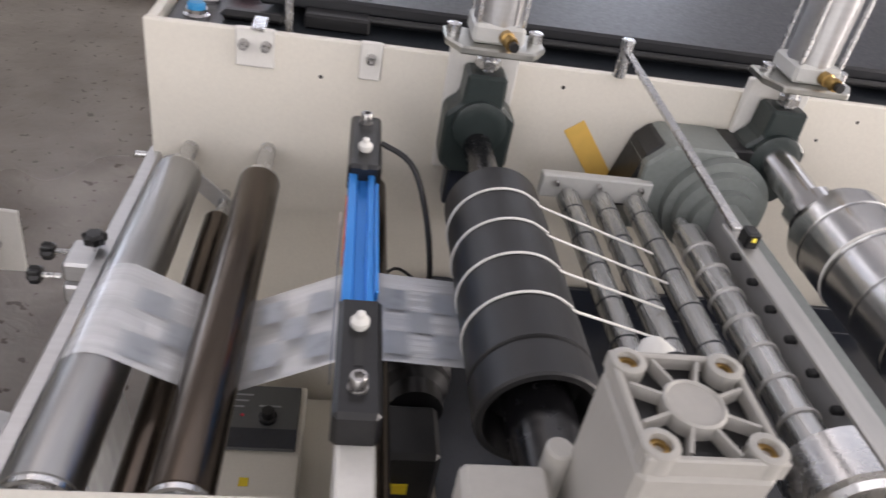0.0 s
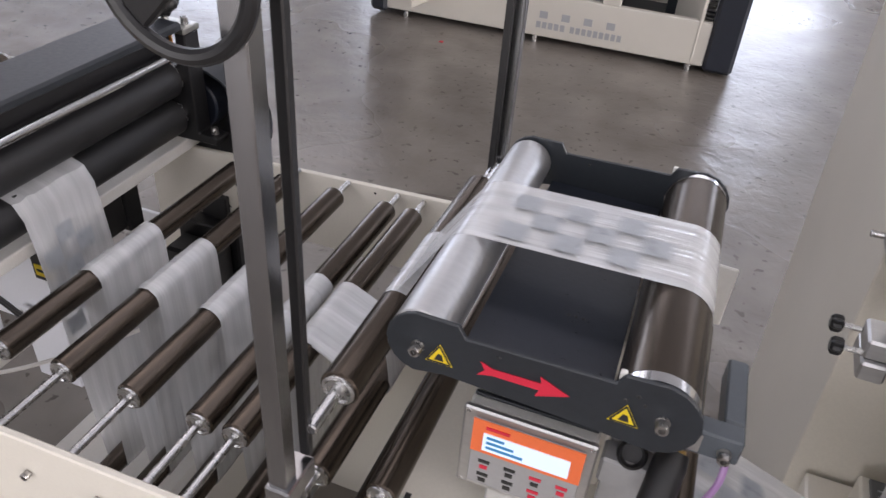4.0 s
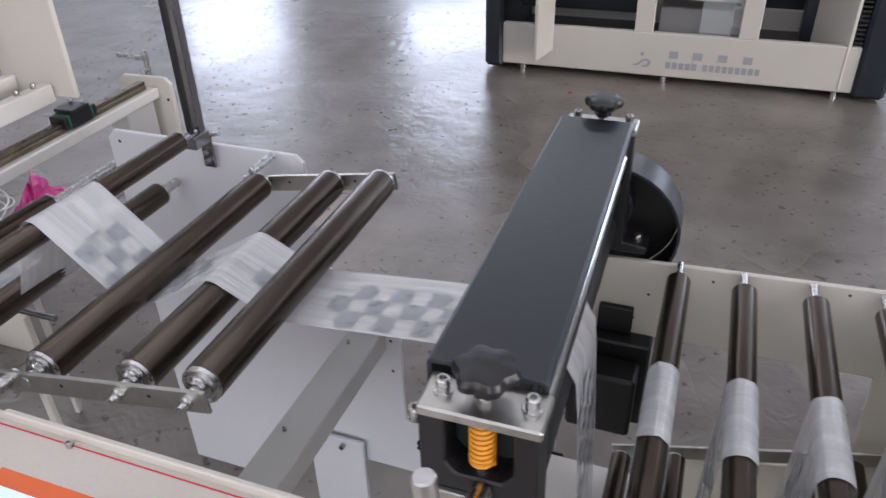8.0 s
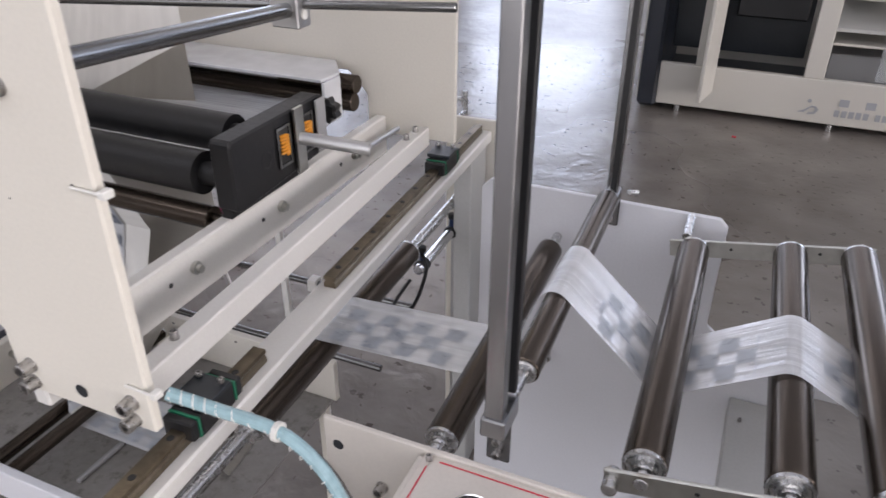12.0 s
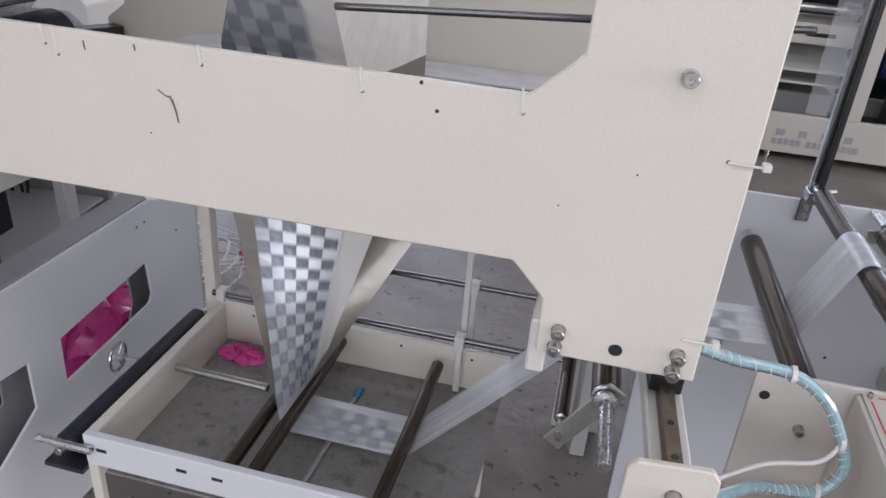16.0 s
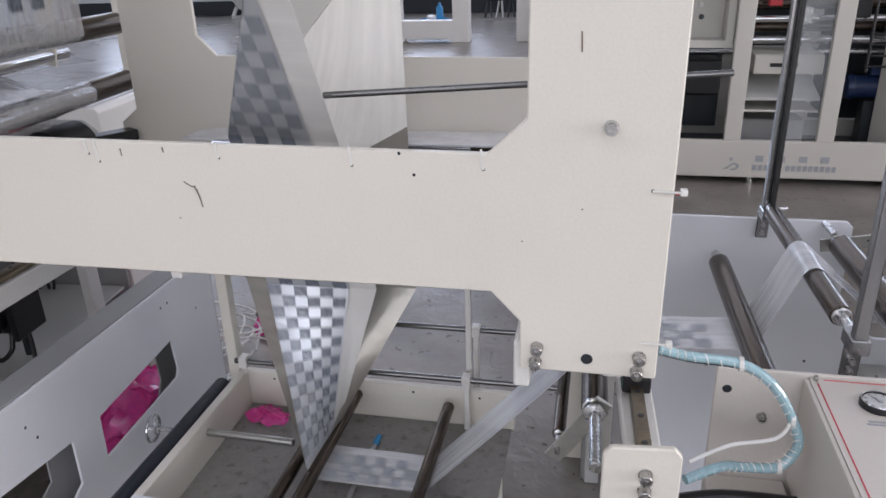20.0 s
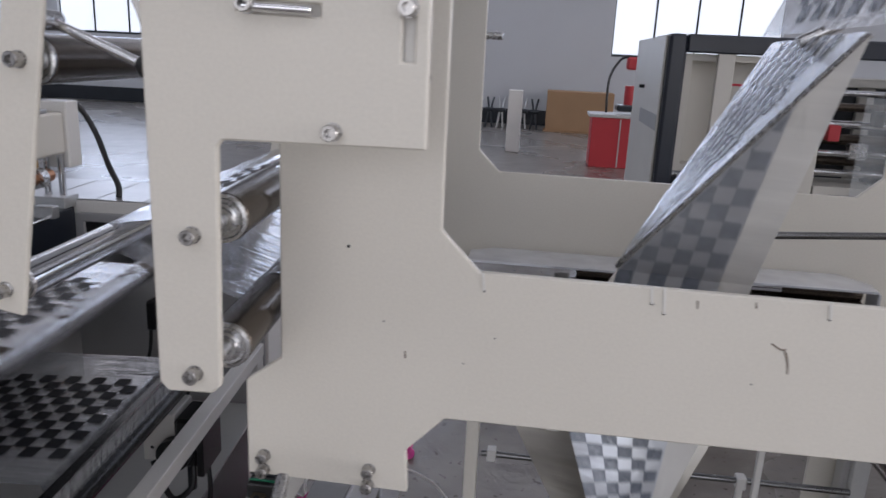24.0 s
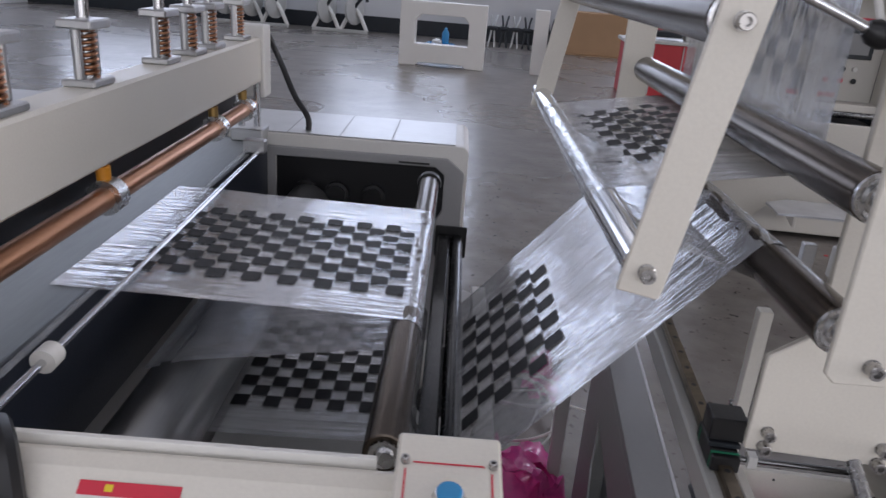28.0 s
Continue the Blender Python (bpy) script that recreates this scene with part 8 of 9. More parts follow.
part("bed", box(-4.75, -4.335, 1.325, 3.01, 1.06, 1.095, 0.003), BEDM, bd)
part("apron", box(-4.335, -4.327, 1.325, 3.01, 0.86, 1.095, 0.001), NAVY, bd)
part("base", box(-4.75, -4.34, 1.325, 3.01, 0.0, 1.06, 0.003), GREYP, bd)
part("inner_floor", box(-4.32, -3.70, 1.33, 3.0, 0.40, 0.41, 0), LIGHTG, bd)
gb = s7("glass_guide", "clear rod guide with a white nylon ring", "guide", (-4.34, 2.2, 1.09))
part("rod", rod((-4.265, 1.33, 1.105), (-4.305, 2.82, 1.100), 0.006), CHROME, gb, smooth=True)
part("rod", rod((-4.295, 1.33, 1.112), (-4.335, 2.82, 1.108), 0.005), GLASS, gb, smooth=True)
part("nylon_ring", lathe((-4.271, 1.565, 1.105), (-4.272, 1.60, 1.105), [(0, 0.009), (0, 0.018), (0.03, 0.018), (0.03, 0.009)], 20), WPLAST, gb, smooth=True)
part("far_clamp", box(-4.35, -4.285, 2.815, 2.85, 1.0955, 1.135, 0.003), ALU, gb)
part("near_clamp", box(-4.31, -4.24, 1.327, 1.36, 1.095, 1.15, 0.003), GREY, gb)
nk = s7("clamp_lever", "black plastic clamp lever at the machine's front", "lever", (-4.22, 1.28, 1.10))
part("grip", tube([(-4.165, 1.30, 1.195), (-4.145, 1.275, 1.188), (-4.125, 1.245, 1.15), (-4.12, 1.235, 1.12)], 0.016, 10), PLASTIC, nk, smooth=True)

# upper sealing head: beam, springs, copper tube
hd = s7("press_unit", "cream press beam with spring posts over a copper tube", "press head", (-4.4, 2.2, 1.15))
part("beam", box(-4.42, -4.345, 1.00, 3.02, 1.275, 1.410, 0.006), WHITE, hd)
part("end_plate", box(-4.43, -4.335, 3.021, 3.10, 1.225, 1.445, 0.004), WHITE2, hd)
for y in (1.20, 1.45, 1.72, 2.00, 2.335, 2.51, 2.66, 2.91):
    pst = part("spring_post", rod((-4.385, y, 1.41), (-4.385, y, 1.575), 0.011), CHROME, hd, smooth=True)
    part("head", lathe((-4.385, y, 1.56), (-4.385, y, 1.60), [(0, 0.016), (0.004, 0.021), (0.026, 0.021), (0.030, 0.016)], 6), STEEL, pst, smooth=True)
    part("lower_cup", box(-4.415, -4.355, y - 0.040, y + 0.040, 1.4105, 1.424, 0.003), ALU, pst)
    part("upper_cup", box(-4.415, -4.355, y - 0.040, y + 0.040, 1.508, 1.524, 0.003), ALU, pst)
    bm = bmesh.new()
    n, turns, r = 84, 8, 0.0175
    tube([(-4.385 + r * math.cos(2 * math.pi * turns * i / n), y + r * math.sin(2 * math.pi * turns * i / n), 1.424 + 0.083 * i / n) for i in range(n + 1)], 0.0032, 6, False, bm)
    part("spring", bm, COPPER, pst, "copper-coloured pressure spring", smooth=True)
    for dy in (-0.031, 0.031):
        part("sleeve", rod((-4.385, y + dy, 1.4242), (-4.385, y + dy, 1.508), 0.0085), ALU, pst, smooth=True)
for y in (2.97,):
    for dx in (-0.02, 0.03):
        part("guide_column", rod((-4.385 + dx, y + 0.03, 1.096), (-4.385 + dx, y + 0.03, 1.276), 0.011), CHROME, hd, smooth=True)
    part("column_foot", box(-4.43, -4.33, 2.96, 3.05, 1.096, 1.135, 0.003), ALU, hd)
ct = s7("copper_tube", "long copper-brown heating tube in grey clamps", "heating tube", (-4.355, 2.2, 1.2))
part("tube", rod((-4.355, 1.0, 1.215), (-4.355, 2.93, 1.215), 0.021, 24), COPPER, ct, smooth=True)
for y in (1.36, 1.97, 2.59, 2.86):
    cl = part("clamp", lathe((-4.355, y - 0.018, 1.215), (-4.355, y + 0.018, 1.215), [(0, 0.024), (0, 0.033), (0.036, 0.033), (0.036, 0.024)], 24), STEEL, ct, "grey steel clamp ring", smooth=True)
    part("adjusting_screw", rod((-4.36, y, 1.245), (-4.365, y, 1.276), 0.008), BRASS, cl, smooth=True)
    part("screw_head", rod((-4.36, y, 1.245), (-4.36, y, 1.272), 0.013, 14), SPRING if y < 2 else BRASS, cl, smooth=True)
part("back_bar", box(-4.43, -4.40, 1.0, 2.93, 1.20, 1.25, 0.003), DARK, ct)
for y in (1.7, 2.2, 2.45, 2.75):
    part("link", rod((-4.415, y, 1.25), (-4.39, y, 1.276), 0.006), STEEL, ct, smooth=True)
S7.append(solo("black_hose", tube([(-4.40, 3.10, 1.43), (-4.37, 3.16, 1.42), (-4.33, 3.19, 1.33), (-4.27, 3.15, 1.22), (-4.215, 3.10, 1.16), (-4.21, 3.09, 1.119)], 0.010, 12), BLACK, "thick black hose bending down to the housing", "hose", smooth=True))

# film in the sealing machine
ws = web([(-4.40, 1.0975), (-4.36, 1.0975), (-4.31, 1.0970), (-4.19, 1.0945), (-4.06, 1.0915), (-3.93, 1.0885)] + wrap(DX, DZ, DR + 0.0008, 95, -98, 12) + [(-3.92, 1.008), (-4.06, 0.987), (-4.18, 0.968), (-4.25, 0.945)], 1.825, 2.435,
         "clear wide film with dark checks over bed and swinging roller", FILM2, wave=0.003, ny=24)
S7.append(ws)
SWING.append(ws)
band(ws, (-4.30, 1.0985), (-3.80, 1.0870), 1.915, 2.29, 15, 10, PRINT_D)
ws = web(wrap(-4.19, 0.89, 0.0728, 100, 270, 10) + [(-4.0, 0.818), (-3.86, 0.822)] + [(-3.775, 0.822), (-3.762, 0.80)], 1.835, 2.445, "clear wide film with dark printed checks round the drum", FILM2, ny=24)
S7.append(ws)
band(ws, (-4.13, 0.8180), (-3.78, 0.8240), 1.925, 2.30, 11, 10, PRINT_D)
bb = s7("black_turning_bar", "pair of glossy black turning bars", "bar", (-3.72, 2.2, 0.0))
part("bar", box(-3.757, -3.716, 1.36, 3.005, 0.765, 0.825, 0.006), GLOSSB, bb)
part("bar", rod((-3.693, 1.36, 0.805), (-3.693, 3.005, 0.805), 0.020, 24), GLOSSB, bb, smooth=True)
part("end_bracket", box(-3.765, -3.66, 3.0055, 3.0115, 0.74, 0.85, 0.003), BLACK, bb)
solo("floor_hose", tube([(-3.60, 2.05, 0.006), (-3.65, 2.22, 0.006), (-3.68, 2.36, 0.006), (-3.76, 2.55, 0.006), (-3.95, 2.75, 0.006)], 0.005), BLUEB, "thin blue air hose lying on the floor", "hose", smooth=True)
part("sill", box(-3.640, -3.600, 1.35, 2.72, 0.725, 0.765, 0.002), WHITE2, bb, "cream sill beside the bars")
part("leg", box(-3.640, -3.602, 2.66, 2.72, 0.0, 0.7245, 0.003), WHITE2, bb)
part("leg", box(-3.640, -3.602, 1.35, 1.41, 0.0, 0.7245, 0.003), WHITE2, bb)
S7.append(solo("air_hose", tube([(-4.30, 1.45, 0.62), (-4.1, 1.50, 0.64), (-3.95, 1.52, 0.60), (-3.80, 1.50, 0.62)], 0.004), HOSE, "thin blue air hose", "hose", smooth=True))
vb = s7("valve_bank", "black valve bank with hanging cables under the film", "valve", (-3.99, 2.98, 0.72))
part("body", box(-4.06, -3.93, 2.93, 3.0105, 0.70, 0.80, 0.006), BLACK, vb)
for k in range(3):
    part("coil", box(-4.05 + 0.045 * k, -4.02 + 0.045 * k, 2.90, 2.929, 0.71, 0.81, 0.004), PLASTIC, vb)
for k, dx in enumerate((-0.05, -0.01, 0.03, 0.05)):
    part("cable", tube([(-3.99 + dx, 2.91, 0.71), (-3.985 + dx, 2.88, 0.64), (-3.99 + dx * 1.5, 2.89, 0.56 - 0.02 * k), (-4.01 + dx, 2.94, 0.42)], 0.006), BLACK, vb, smooth=True)
sv = s7("drive_motor", "black drive motor on a white mounting plate with cables", "motor", (-3.74, 2.41, 0.0))
part("stand", box(-3.75, -3.73, 2.46, 2.48, 0.0, 0.56, 0.002), DARK, sv)
mp_ = part("mounting_plate", box(-3.825, -3.735, 2.36, 2.48, 0.5605, 0.70, 0.003), WHITE2, sv, "white mounting plate")
for z in (0.60, 0.66):
    part("screw_hole", rod((-3.80, 2.3595, z), (-3.80, 2.362, z), 0.005, 10), INKBLK, mp_)
part("body", box(-3.7345, -3.675, 2.35, 2.47, 0.55, 0.69, 0.008), BLACK, sv)
part("flange", box(-3.6745, -3.655, 2.34, 2.48, 0.53, 0.71, 0.004), PLASTIC, sv)
part("rear", rod((-3.73, 2.349, 0.60), (-3.73, 2.32, 0.60), 0.045, 20), PLASTIC, sv, smooth=True)
part("cable", tube([(-3.69, 2.36, 0.555), (-3.69, 2.34, 0.50), (-3.74, 2.33, 0.47), (-3.80, 2.36, 0.5605)], 0.008), BLACK, sv, smooth=True)
part("cable", tube([(-3.665, 2.40, 0.53), (-3.66, 2.39, 0.44), (-3.69, 2.38, 0.30), (-3.73, 2.42, 0.02)], 0.007), BLACK, sv, smooth=True)

TURN7 = Matrix.Translation((-3.79, 1.50, 0)) @ Matrix.Rotation(radians(5.0), 4, "Z") @ Matrix.Translation((3.79, -1.50, 0))
for ob in S7:
    ob.matrix_world = TURN7 @ Matrix.Translation(ob.location)

# ---- second machine across the aisle ----
fm = thing("second_machine", "cream bag machine with open bays and dark end posts", "machine", (-0.9, 6.5, 0.0))
for y in (6.0, 6.75):
    part("base", box(-1.985, 0.105, y, y + 0.05, 0.045, 0.310, 0.006), CREAM_SHADED, fm)
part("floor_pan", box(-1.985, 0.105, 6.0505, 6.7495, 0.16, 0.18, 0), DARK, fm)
for x0, x1 in ((-2.105, -1.986), (0.106, 0.28)):
    part("end_post", box(x0, x1, 5.985, 6.82, 0.02, 1.86, 0.02), NAVY, fm, "dark blue-grey end post")
part("top_beam", box(-1.9855, 0.1055, 5.985, 6.10, 1.74, 1.86, 0.01), NAVY, fm, "dark blue-grey top beam")
part("end_cover", box(-2.125, -2.106, 6.06, 7.6, 0.05, 1.85, 0.006), CREAM_SHADED, fm, "white end cover")
part("end_stripe", box(-2.1275, -2.1252, 6.07, 7.0, 1.20, 1.31, 0), GREY, fm)
part("end_handle", rod((-2.126, 6.9, 1.48), (-2.165, 6.9, 1.48), 0.014, 14), BLACK, fm, smooth=True)
for x in (-1.72, -1.10, -0.50):
    part("post", box(x - 0.055, x + 0.055, 6.0, 6.05, 0.3105, 1.7395, 0.004), CREAM_SHADED, fm)
    part("post", box(x - 0.055, x + 0.055, 6.75, 6.80, 0.3105, 1.55, 0.004), CREAM_SHADED, fm)
part("top_rail", box(-1.10, 0.105, 6.70, 6.80, 1.551, 1.62, 0.006), CREAM_SHADED, fm)
# dark sheet behind the bays stands in for the shade inside them
part("bay_shade_sheet", box(-1.985, 0.105, 6.801, 6.81, 0.3, 1.55, 0), DARK, fm)
# control panel set back in the upper bay
part("panel_surround", slab([(-1.98, 0.93), (-1.16, 0.93), (-1.16, 1.735), (-1.98, 1.735)], "y", 6.06, 6.24, 0.003, [[(-1.93, 0.98), (-1.21, 0.98), (-1.21, 1.69), (-1.93, 1.69)]]), CREAM_SHADED, fm, "white panel surround")
pn = part("control_panel", box(-1.93, -1.21, 6.2405, 6.25, 0.98, 1.69, 0.002), CREAM_SHADED, fm)
part("screen_frame", box(-1.52, -1.28, 6.228, 6.24, 1.27, 1.47, 0.004), DARK, pn)
part("screen", box(-1.49, -1.31, 6.2255, 6.2278, 1.30, 1.44, 0), GREY, pn)
for m, x, z in ((RED, -1.62, 1.20), (WPLAST, -1.53, 1.20), (DARK, -1.45, 1.20), (WPLAST, -1.37, 1.20), (BLACK, -1.64, 1.12), (RED, -1.55, 1.12), (RED, -1.45, 1.12), (DARK, -1.36, 1.12)):
    part("button", rod((x, 6.2395, z), (x, 6.225, z), 0.018, 14), m, pn, smooth=True)
part("red_strip", box(-1.80, -1.46, 6.2375, 6.2398, 1.0, 1.035, 0), RED, pn)
part("lettering", box(-1.62, -1.30, 6.2375, 6.2398, 1.53, 1.545, 0), RED, pn)
for x in (-1.85, -0.95, 0.02):
    for y in (6.025, 6.775):
        part("foot", rod((x, y, 0.0), (x, y, 0.045), 0.02, 12), STEEL, fm, smooth=True)
for y, z, r, x0, m in ((6.35, 0.95, 0.028, -1.95, CHROME), (6.42, 1.03, 0.034, -1.04, BRONZE), (6.25, 1.10, 0.022, -1.04, CHROME), (6.38, 1.19, 0.04, -1.04, BRONZE), (6.30, 1.30, 0.028, -1.04, CHROME), (6.28, 1.42, 0.03, -1.04, BRONZE), (6.2, 1.52, 0.02, -1.04, CHROME), (6.42, 0.86, 0.02, -1.95, STEEL)):
    part("inner_roller", rod((x0, y, z), (0.09, y, z), r, 16), m, fm, smooth=True)
for x, z, w in ((-0.90, 1.24, 0.08), (-0.72, 1.12, 0.12), (-0.62, 1.35, 0.06), (-0.36, 1.16, 0.10), (-0.12, 1.02, 0.14), (-0.10, 1.30, 0.10), (-0.30, 1.45, 0.12)):
    part("inner_block", box(x - w / 2, x + w / 2, 6.16, 6.24, z - 0.05, z + 0.06, 0.006), REDCAB if x == -0.90 else BLACK if w < 0.11 else STEEL, fm)
bxd = part("drawer_box", box(-1.0, -0.56, 6.10, 6.6, 0.75, 0.88, 0.006), CREAM_SHADED, fm)
part("drawer_slot", box(-0.90, -0.72, 6.0975, 6.0998, 0.80, 0.825, 0), BLACK, bxd)
part("sloped_tray", slab([(6.06, 0.60), (6.55, 0.74), (6.55, 0.72), (6.06, 0.58)], "x", -1.04, -0.56, 0.001), LIGHTG, fm)
part("lower_shelf", box(-1.04, -0.56, 6.06, 6.6, 0.50, 0.515, 0.002), CREAM_SHADED, fm)
part("lower_box", box(-1.03, -0.60, 6.2, 6.6, 0.181, 0.42, 0.006), GREY, fm)
part("clear_guard", box(-0.78, -0.56, 6.040, 6.044, 0.32, 1.5, 0), GLASS, fm)
mt = part("motor", lathe((-0.33, 6.40, 0.62), (0.02, 6.40, 0.62), [(0, 0.05), (0.01, 0.085), (0.05, 0.09), (0.055, 0.08), (0.24, 0.08), (0.245, 0.09), (0.31, 0.09), (0.33, 0.05)], 24), BLUEM, fm, "dark blue motor", smooth=True)
part("terminal_box", box(-0.18, -0.06, 6.36, 6.44, 0.70, 0.76, 0.006), BLUEM, mt)
part("motor_foot", box(-0.20, -0.02, 6.34, 6.46, 0.181, 0.53, 0.004), DARK, mt)
for k in range(4):
    part("chain_link", rod((-0.30, 6.12, 0.80 + 0.07 * k), (-0.08, 6.12, 0.80 + 0.07 * k), 0.008, 8), BLACK, fm)
for x in (-0.29, -0.09):
    part("chain_rail", rod((x, 6.13, 0.76), (x, 6.13, 1.25), 0.010, 8), BLACK, fm)
part("inner_motor", lathe((-1.45, 6.45, 0.60), (-1.25, 6.45, 0.60), [(0, 0.06), (0.2, 0.06)], 20), NAVY, fm, smooth=True)
part("dark_box", box(-1.60, -1.2, 6.14, 6.4, 0.60, 0.84, 0.01), BLACK, fm)
# another dark sheet, coloured for the shade of the lower bay
part("lower_shade_sheet", box(-1.98, -1.16, 6.45, 6.46, 0.31, 0.92, 0), DARK, fm)
part("door", turned(Matrix.Translation((0.04, 6.0, 0)) @ Matrix.Rotation(radians(-62), 4, "Z"), box(-0.36, 0.0, -0.012, 0.012, 0.06, 1.5, 0.004)), CREAM_SHADED, fm, "cream door standing open")
part("door", turned(Matrix.Translation((-1.66, 5.99, 0)) @ Matrix.Rotation(radians(80), 4, "Z"), box(-0.26, 0.0, -0.012, 0.012, 0.16, 0.92, 0.004)), CREAM_SHADED, fm, "cream door standing open")
part("maker_mark", slab([(-1.148, 0.105), (-1.11, 0.120), (-1.075, 0.150), (-1.05, 0.150), (-1.03, 0.13), (-1.05, 0.10), (-1.09, 0.095), (-1.085, 0.107), (-1.058, 0.112), (-1.05, 0.130), (-1.062, 0.140), (-1.08, 0.135), (-1.11, 0.105)], "y", 5.996, 5.9998, 0), LETTER, fm, "grey maker's mark")
part("mark_dot", rod((-1.09, 5.996, 0.178), (-1.09, 5.9998, 0.178), 0.012, 16), LETTER, fm)
for i in range(4):
    part("sign_bar", box(-0.93 + 0.142 * i, -0.93 + 0.142 * i + 0.052, 5.997, 5.9998, 0.163, 0.207, 0), LETTER, fm)
for i in range(5):
    part("letter_bar", box(-0.945 + 0.039 * i, -0.945 + 0.039 * i + 0.028, 5.997, 5.9998, 0.100, 0.140, 0), LETTER, fm)
for i in range(9):
    part("letter_bar", box(-0.725 + 0.037 * i, -0.725 + 0.037 * i + 0.026, 5.997, 5.9998, 0.100, 0.140, 0), LETTER, fm)
for i in range(12):
    part("vent_slot", box(0.05, 0.095, 5.9985, 6.0, 0.33 + 0.025 * i, 0.34 + 0.025 * i, 0), INKBLK, fm)
solo("red_scrap", box(-1.475, -1.45, 5.67, 5.69, 0.001, 0.006, 0.001), RED, "small red scrap on the floor", "scrap")

# ---- things along the far wall ----
rc = thing("red_work_bench", "red steel tool bench with a pale top", "bench", (-1.45, 13.1, 0.0))
part("body", box(-2.13, -0.75, 12.8, 13.4, 0.0, 0.80, 0.01), REDCAB, rc)
part("top", box(-2.18, -0.70, 12.75, 13.45, 0.801, 0.85, 0.006), LIGHTG, rc)
part("end_panel", box(-0.749, -0.735, 12.8, 13.4, 0.0, 0.80, 0.004), LIGHTG, rc)
for x in (-1.68, -1.22):
    part("joint", box(x - 0.01, x + 0.01, 12.792, 12.7995, 0.02, 0.78, 0), LIGHTG, rc)
dl = thing("bench_machine", "red and grey bench machine with cables", "machine", (-1.3, 13.1, 0.85))
part("column", box(-1.2, -1.0, 13.0, 13.2, 0.851, 1.55, 0.02), LIGHTG, dl)
part("arm", box(-1.65, -1.0, 13.0, 13.2, 1.551, 1.75, 0.03), REDCAB, dl)
part("table", box(-1.75, -1.25, 12.9, 13.3, 0.90, 1.0, 0.02), DARK, dl)
part("motor", rod((-1.55, 13.1, 1.001), (-1.55, 13.1, 1.30), 0.09, 18), REDCAB, dl, smooth=True)
part("green_part", box(-1.35, -1.22, 12.95, 13.1, 1.001, 1.2, 0.02), GREENB, dl)
part("cable", tube([(-1.9, 13.1, 0.86), (-1.9, 13.1, 1.4), (-1.75, 13.1, 1.7), (-1.6, 13.1, 1.75)], 0.02), BLACK, dl, smooth=True)
sg = thing("loose_side_frame", "cream H-shaped machine frame standing on the floor", "machine frame", (-5.1, 14.1, 0.0), "loose machine frames")
part("frame", slab([(-5.90, 0.0), (-5.60, 0.0), (-5.55, 0.06), (-4.75, 0.06), (-4.70, 0.0), (-4.38, 0.0), (-4.38, 1.10), (-5.90, 1.10)], "y", 14.0, 14.25, 0.01, [[(-5.63, 0.38), (-4.68, 0.38), (-4.68, 0.77), (-4.77, 0.88), (-5.54, 0.88), (-5.63, 0.77)]]), WHITE2, sg)
bn = thing("blue_bucket", "blue plastic basin with a white cloth", "basin", (-5.35, 15.6, 0.0))
part("basin", lathe((-5.35, 15.6, 0.0), (-5.35, 15.6, 0.4), [(0, 0.2), (0.25, 0.28), (0.26, 0.30), (0.27, 0.28), (0.03, 0.18)], 24), BLUEB, bn, smooth=True)
part("cloth", lathe((-5.40, 15.5, 0.26), (-5.40, 15.5, 0.5), [(0, 0.1), (0.06, 0.1), (0.10, 0.03)], 12), WPLAST, bn, smooth=True)
part("bottle", lathe((-5.25, 15.6, 0.27), (-5.25, 15.6, 0.6), [(0, 0.07), (0.2, 0.07), (0.26, 0.03), (0.3, 0.03)], 14), BLUEB, bn, smooth=True)
sg2 = thing("loose_side_frame", "cream flat machine frame leaning by the racks", "machine frame", (-3.4, 14.2, 0.0), "loose machine frames")
part("frame", box(-3.55, -3.30, 14.1, 14.35, 0.0, 1.1, 0.01), WHITE2, sg2)
cb2 = thing("cardboard_crate", "brown wooden crate by the wall", "crate", (-2.2, 18.9, 0.0))
part("box", box(-2.85, -1.3, 18.5, 19.2, 0.02, 0.95, 0.01), CARD, cb2)
part("pallet", box(-2.9, -1.25, 18.45, 19.25, 0.0, 0.0195, 0), CARD, cb2)
for i in range(7):
    x = -4.75 + 0.27 * i
    rk = thing("bracket_stand", "small dark steel bracket stand by the wall", "stand", (x, 18.9, 0.0), "bracket stands")
    for dx in (-0.08, 0.08):
        part("leg", tube([(x + dx, 18.7, 0.0), (x + dx * 0.4, 18.9, 0.42), (x + dx, 19.1, 0.7)], 0.025, 6), DULL if i % 2 else DARK, rk)
    part("wheel", rod((x - 0.1, 18.85, 0.42), (x + 0.1, 18.85, 0.42), 0.05, 14), DARK, rk, smooth=True)
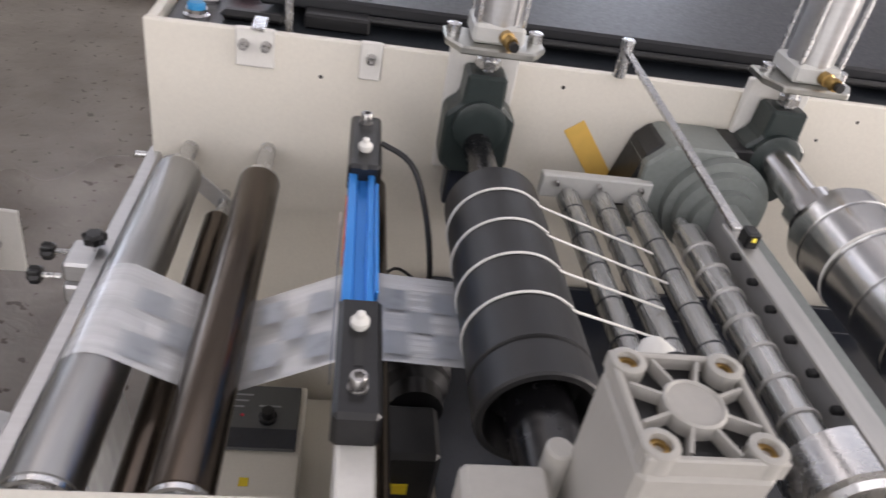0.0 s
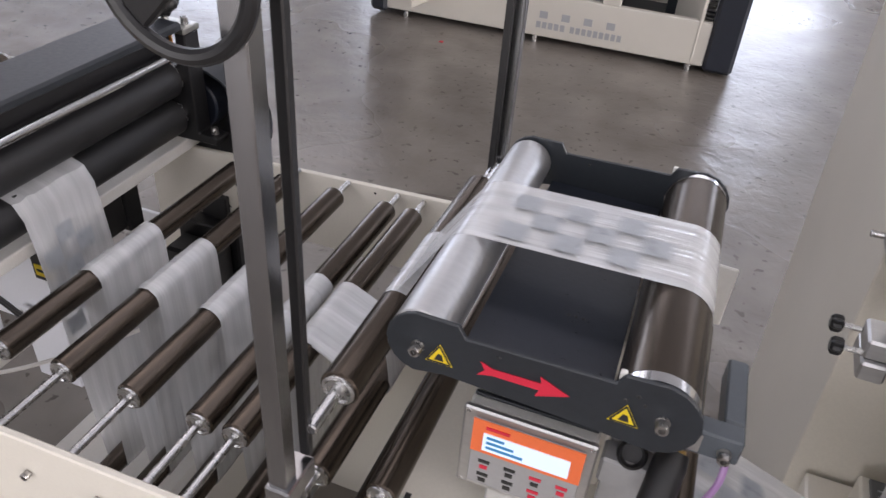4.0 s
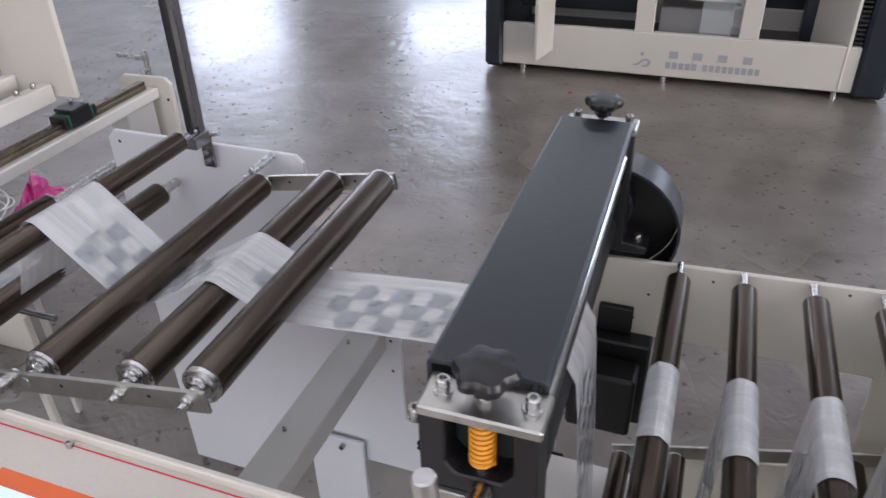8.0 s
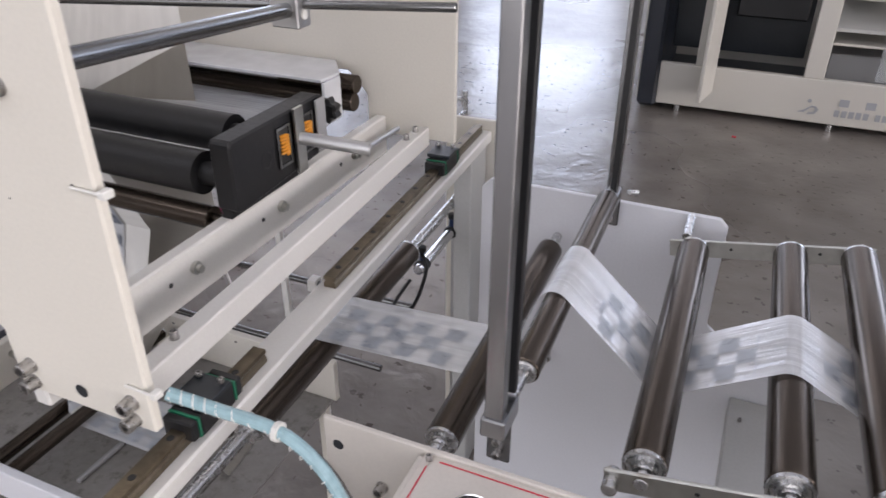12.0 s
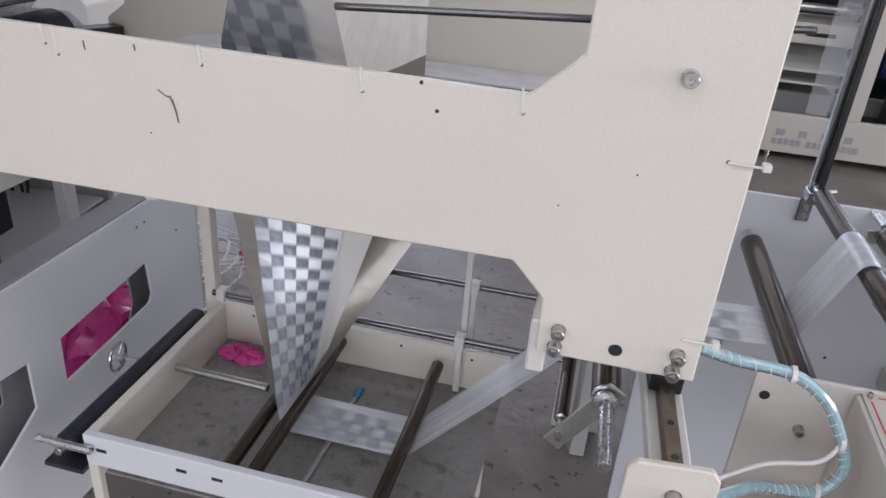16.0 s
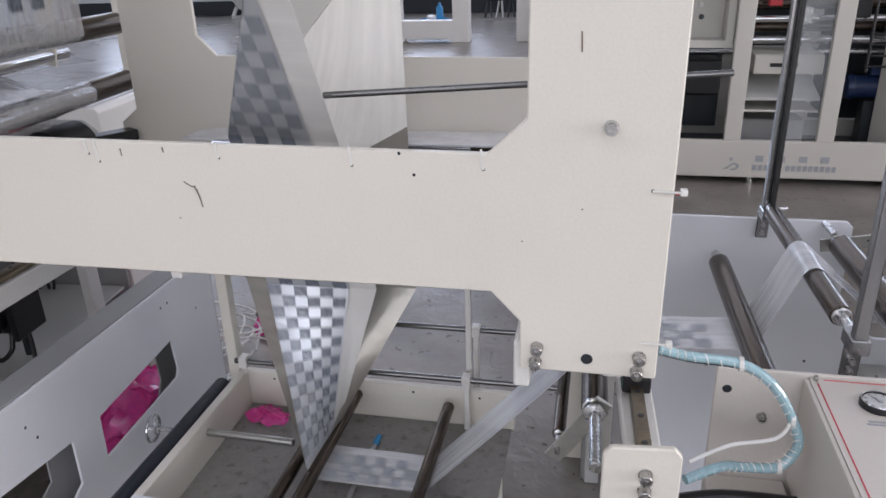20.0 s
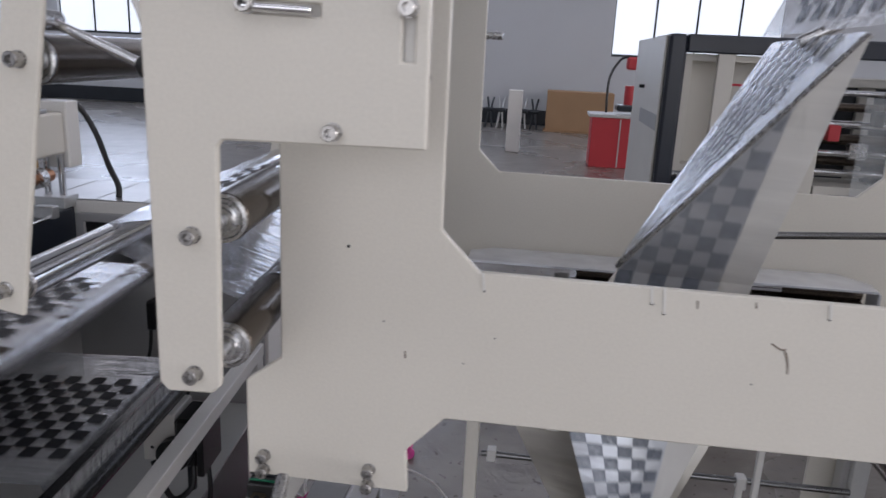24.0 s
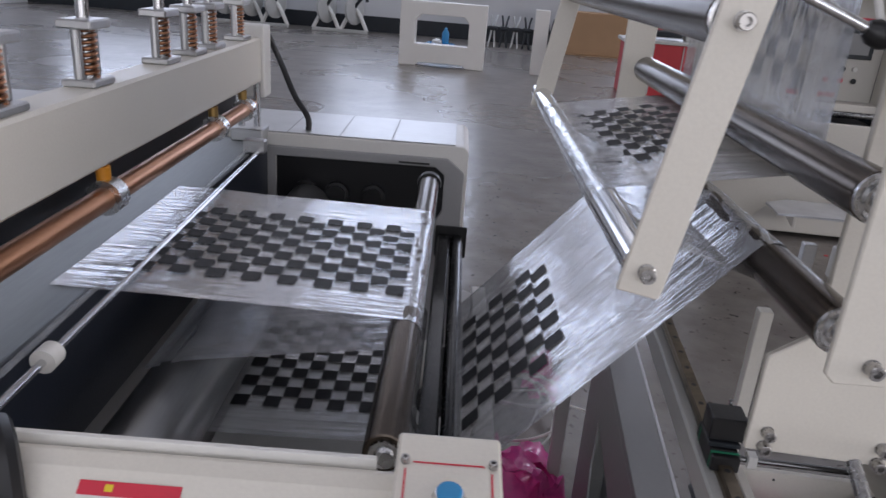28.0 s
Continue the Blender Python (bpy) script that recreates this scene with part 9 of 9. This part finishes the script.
for i, x in enumerate((-11.2, -10.5, -9.9, -8.6, -7.9)):
    rl_ = thing("reel_stand", "grey cast reel stand on the floor by the wall", "stand", (x, 19.2, 0.0), "reel stands")
    part("disc", lathe((x - 0.05, 19.2, 0.55), (x + 0.06, 19.15, 0.55), [(0, 0.1), (0, 0.34), (0.03, 0.36), (0.08, 0.36), (0.1, 0.3), (0.12, 0.1)], 24), LIGHTG, rl_, smooth=True)
    part("foot", beam((x - 0.35, 19.1, 0.04), (x + 0.35, 19.1, 0.04), 0.10, 0.08, 0.01), LIGHTG, rl_)
    for s in (-1, 1):
        part("leg", tube([(x + s * 0.33, 19.1, 0.05), (x + s * 0.15, 19.15, 0.4), (x, 19.18, 0.6)], 0.05, 8), WPLAST, rl_, smooth=True)
    part("arm", tube([(x, 19.12, 0.6), (x + 0.25, 19.1, 0.9), (x + 0.32, 19.1, 0.75)], 0.04, 8), DARK, rl_, smooth=True)
solo("floor_joint", box(-16.0, 3.0, 14.7, 14.72, 0.0005, 0.002, 0), DARK, "thin dark joint across the floor", "floor joint", kind="structure")


CRISP = [ob for ob, step in BANDS if ob.data.materials[0] in (PRINT_D,)]


def motions():
    """Film runs through the line: each printed length moves on along its web by one repeat every tenth of a second."""
    for ob, step in BANDS:
        m0 = ob.matrix_basis.copy()
        rows = []
        for k in range(281):
            t = k / 10
            for dt, s in ((-1 / 30, -1 / 3), (1 / 30, 1 / 3)):
                if ob in CRISP:
                    dt, s = dt * 0.75, s * 0.15
                if 0 <= t + dt <= 28:
                    rows.append((t + dt, Matrix.Translation(step * s) @ m0))
            if k == 0:
                rows.insert(0, (0.0, m0))
            if k == 280:
                rows.append((28.0, m0))
        walk(ob, rows)
    # the swinging roller and its film: out fast, a short stop, back again, about 2.35 times a second
    for ob in SWING:
        m0 = ob.matrix_world.copy()
        rows = []
        for k in range(561):
            p = (k * 0.05 - 26.03) / 0.425 % 1.0
            q = p / 0.42 if p < 0.42 else 1.0 if p < 0.62 else (1.0 - p) / 0.38
            rows.append((k * 0.05, m0 @ Matrix.Translation((-0.135 * (1 - q * q * (3 - 2 * q)), 0, 0))))
        walk(ob, rows)
    for ob, sgn in ROLLERS[::3]:
        m0 = ob.matrix_basis.copy()
        walk(ob, [(k * 0.2, m0 @ Matrix.Rotation(radians(70 * k * sgn), 4, "Y")) for k in range(141)])


motions()
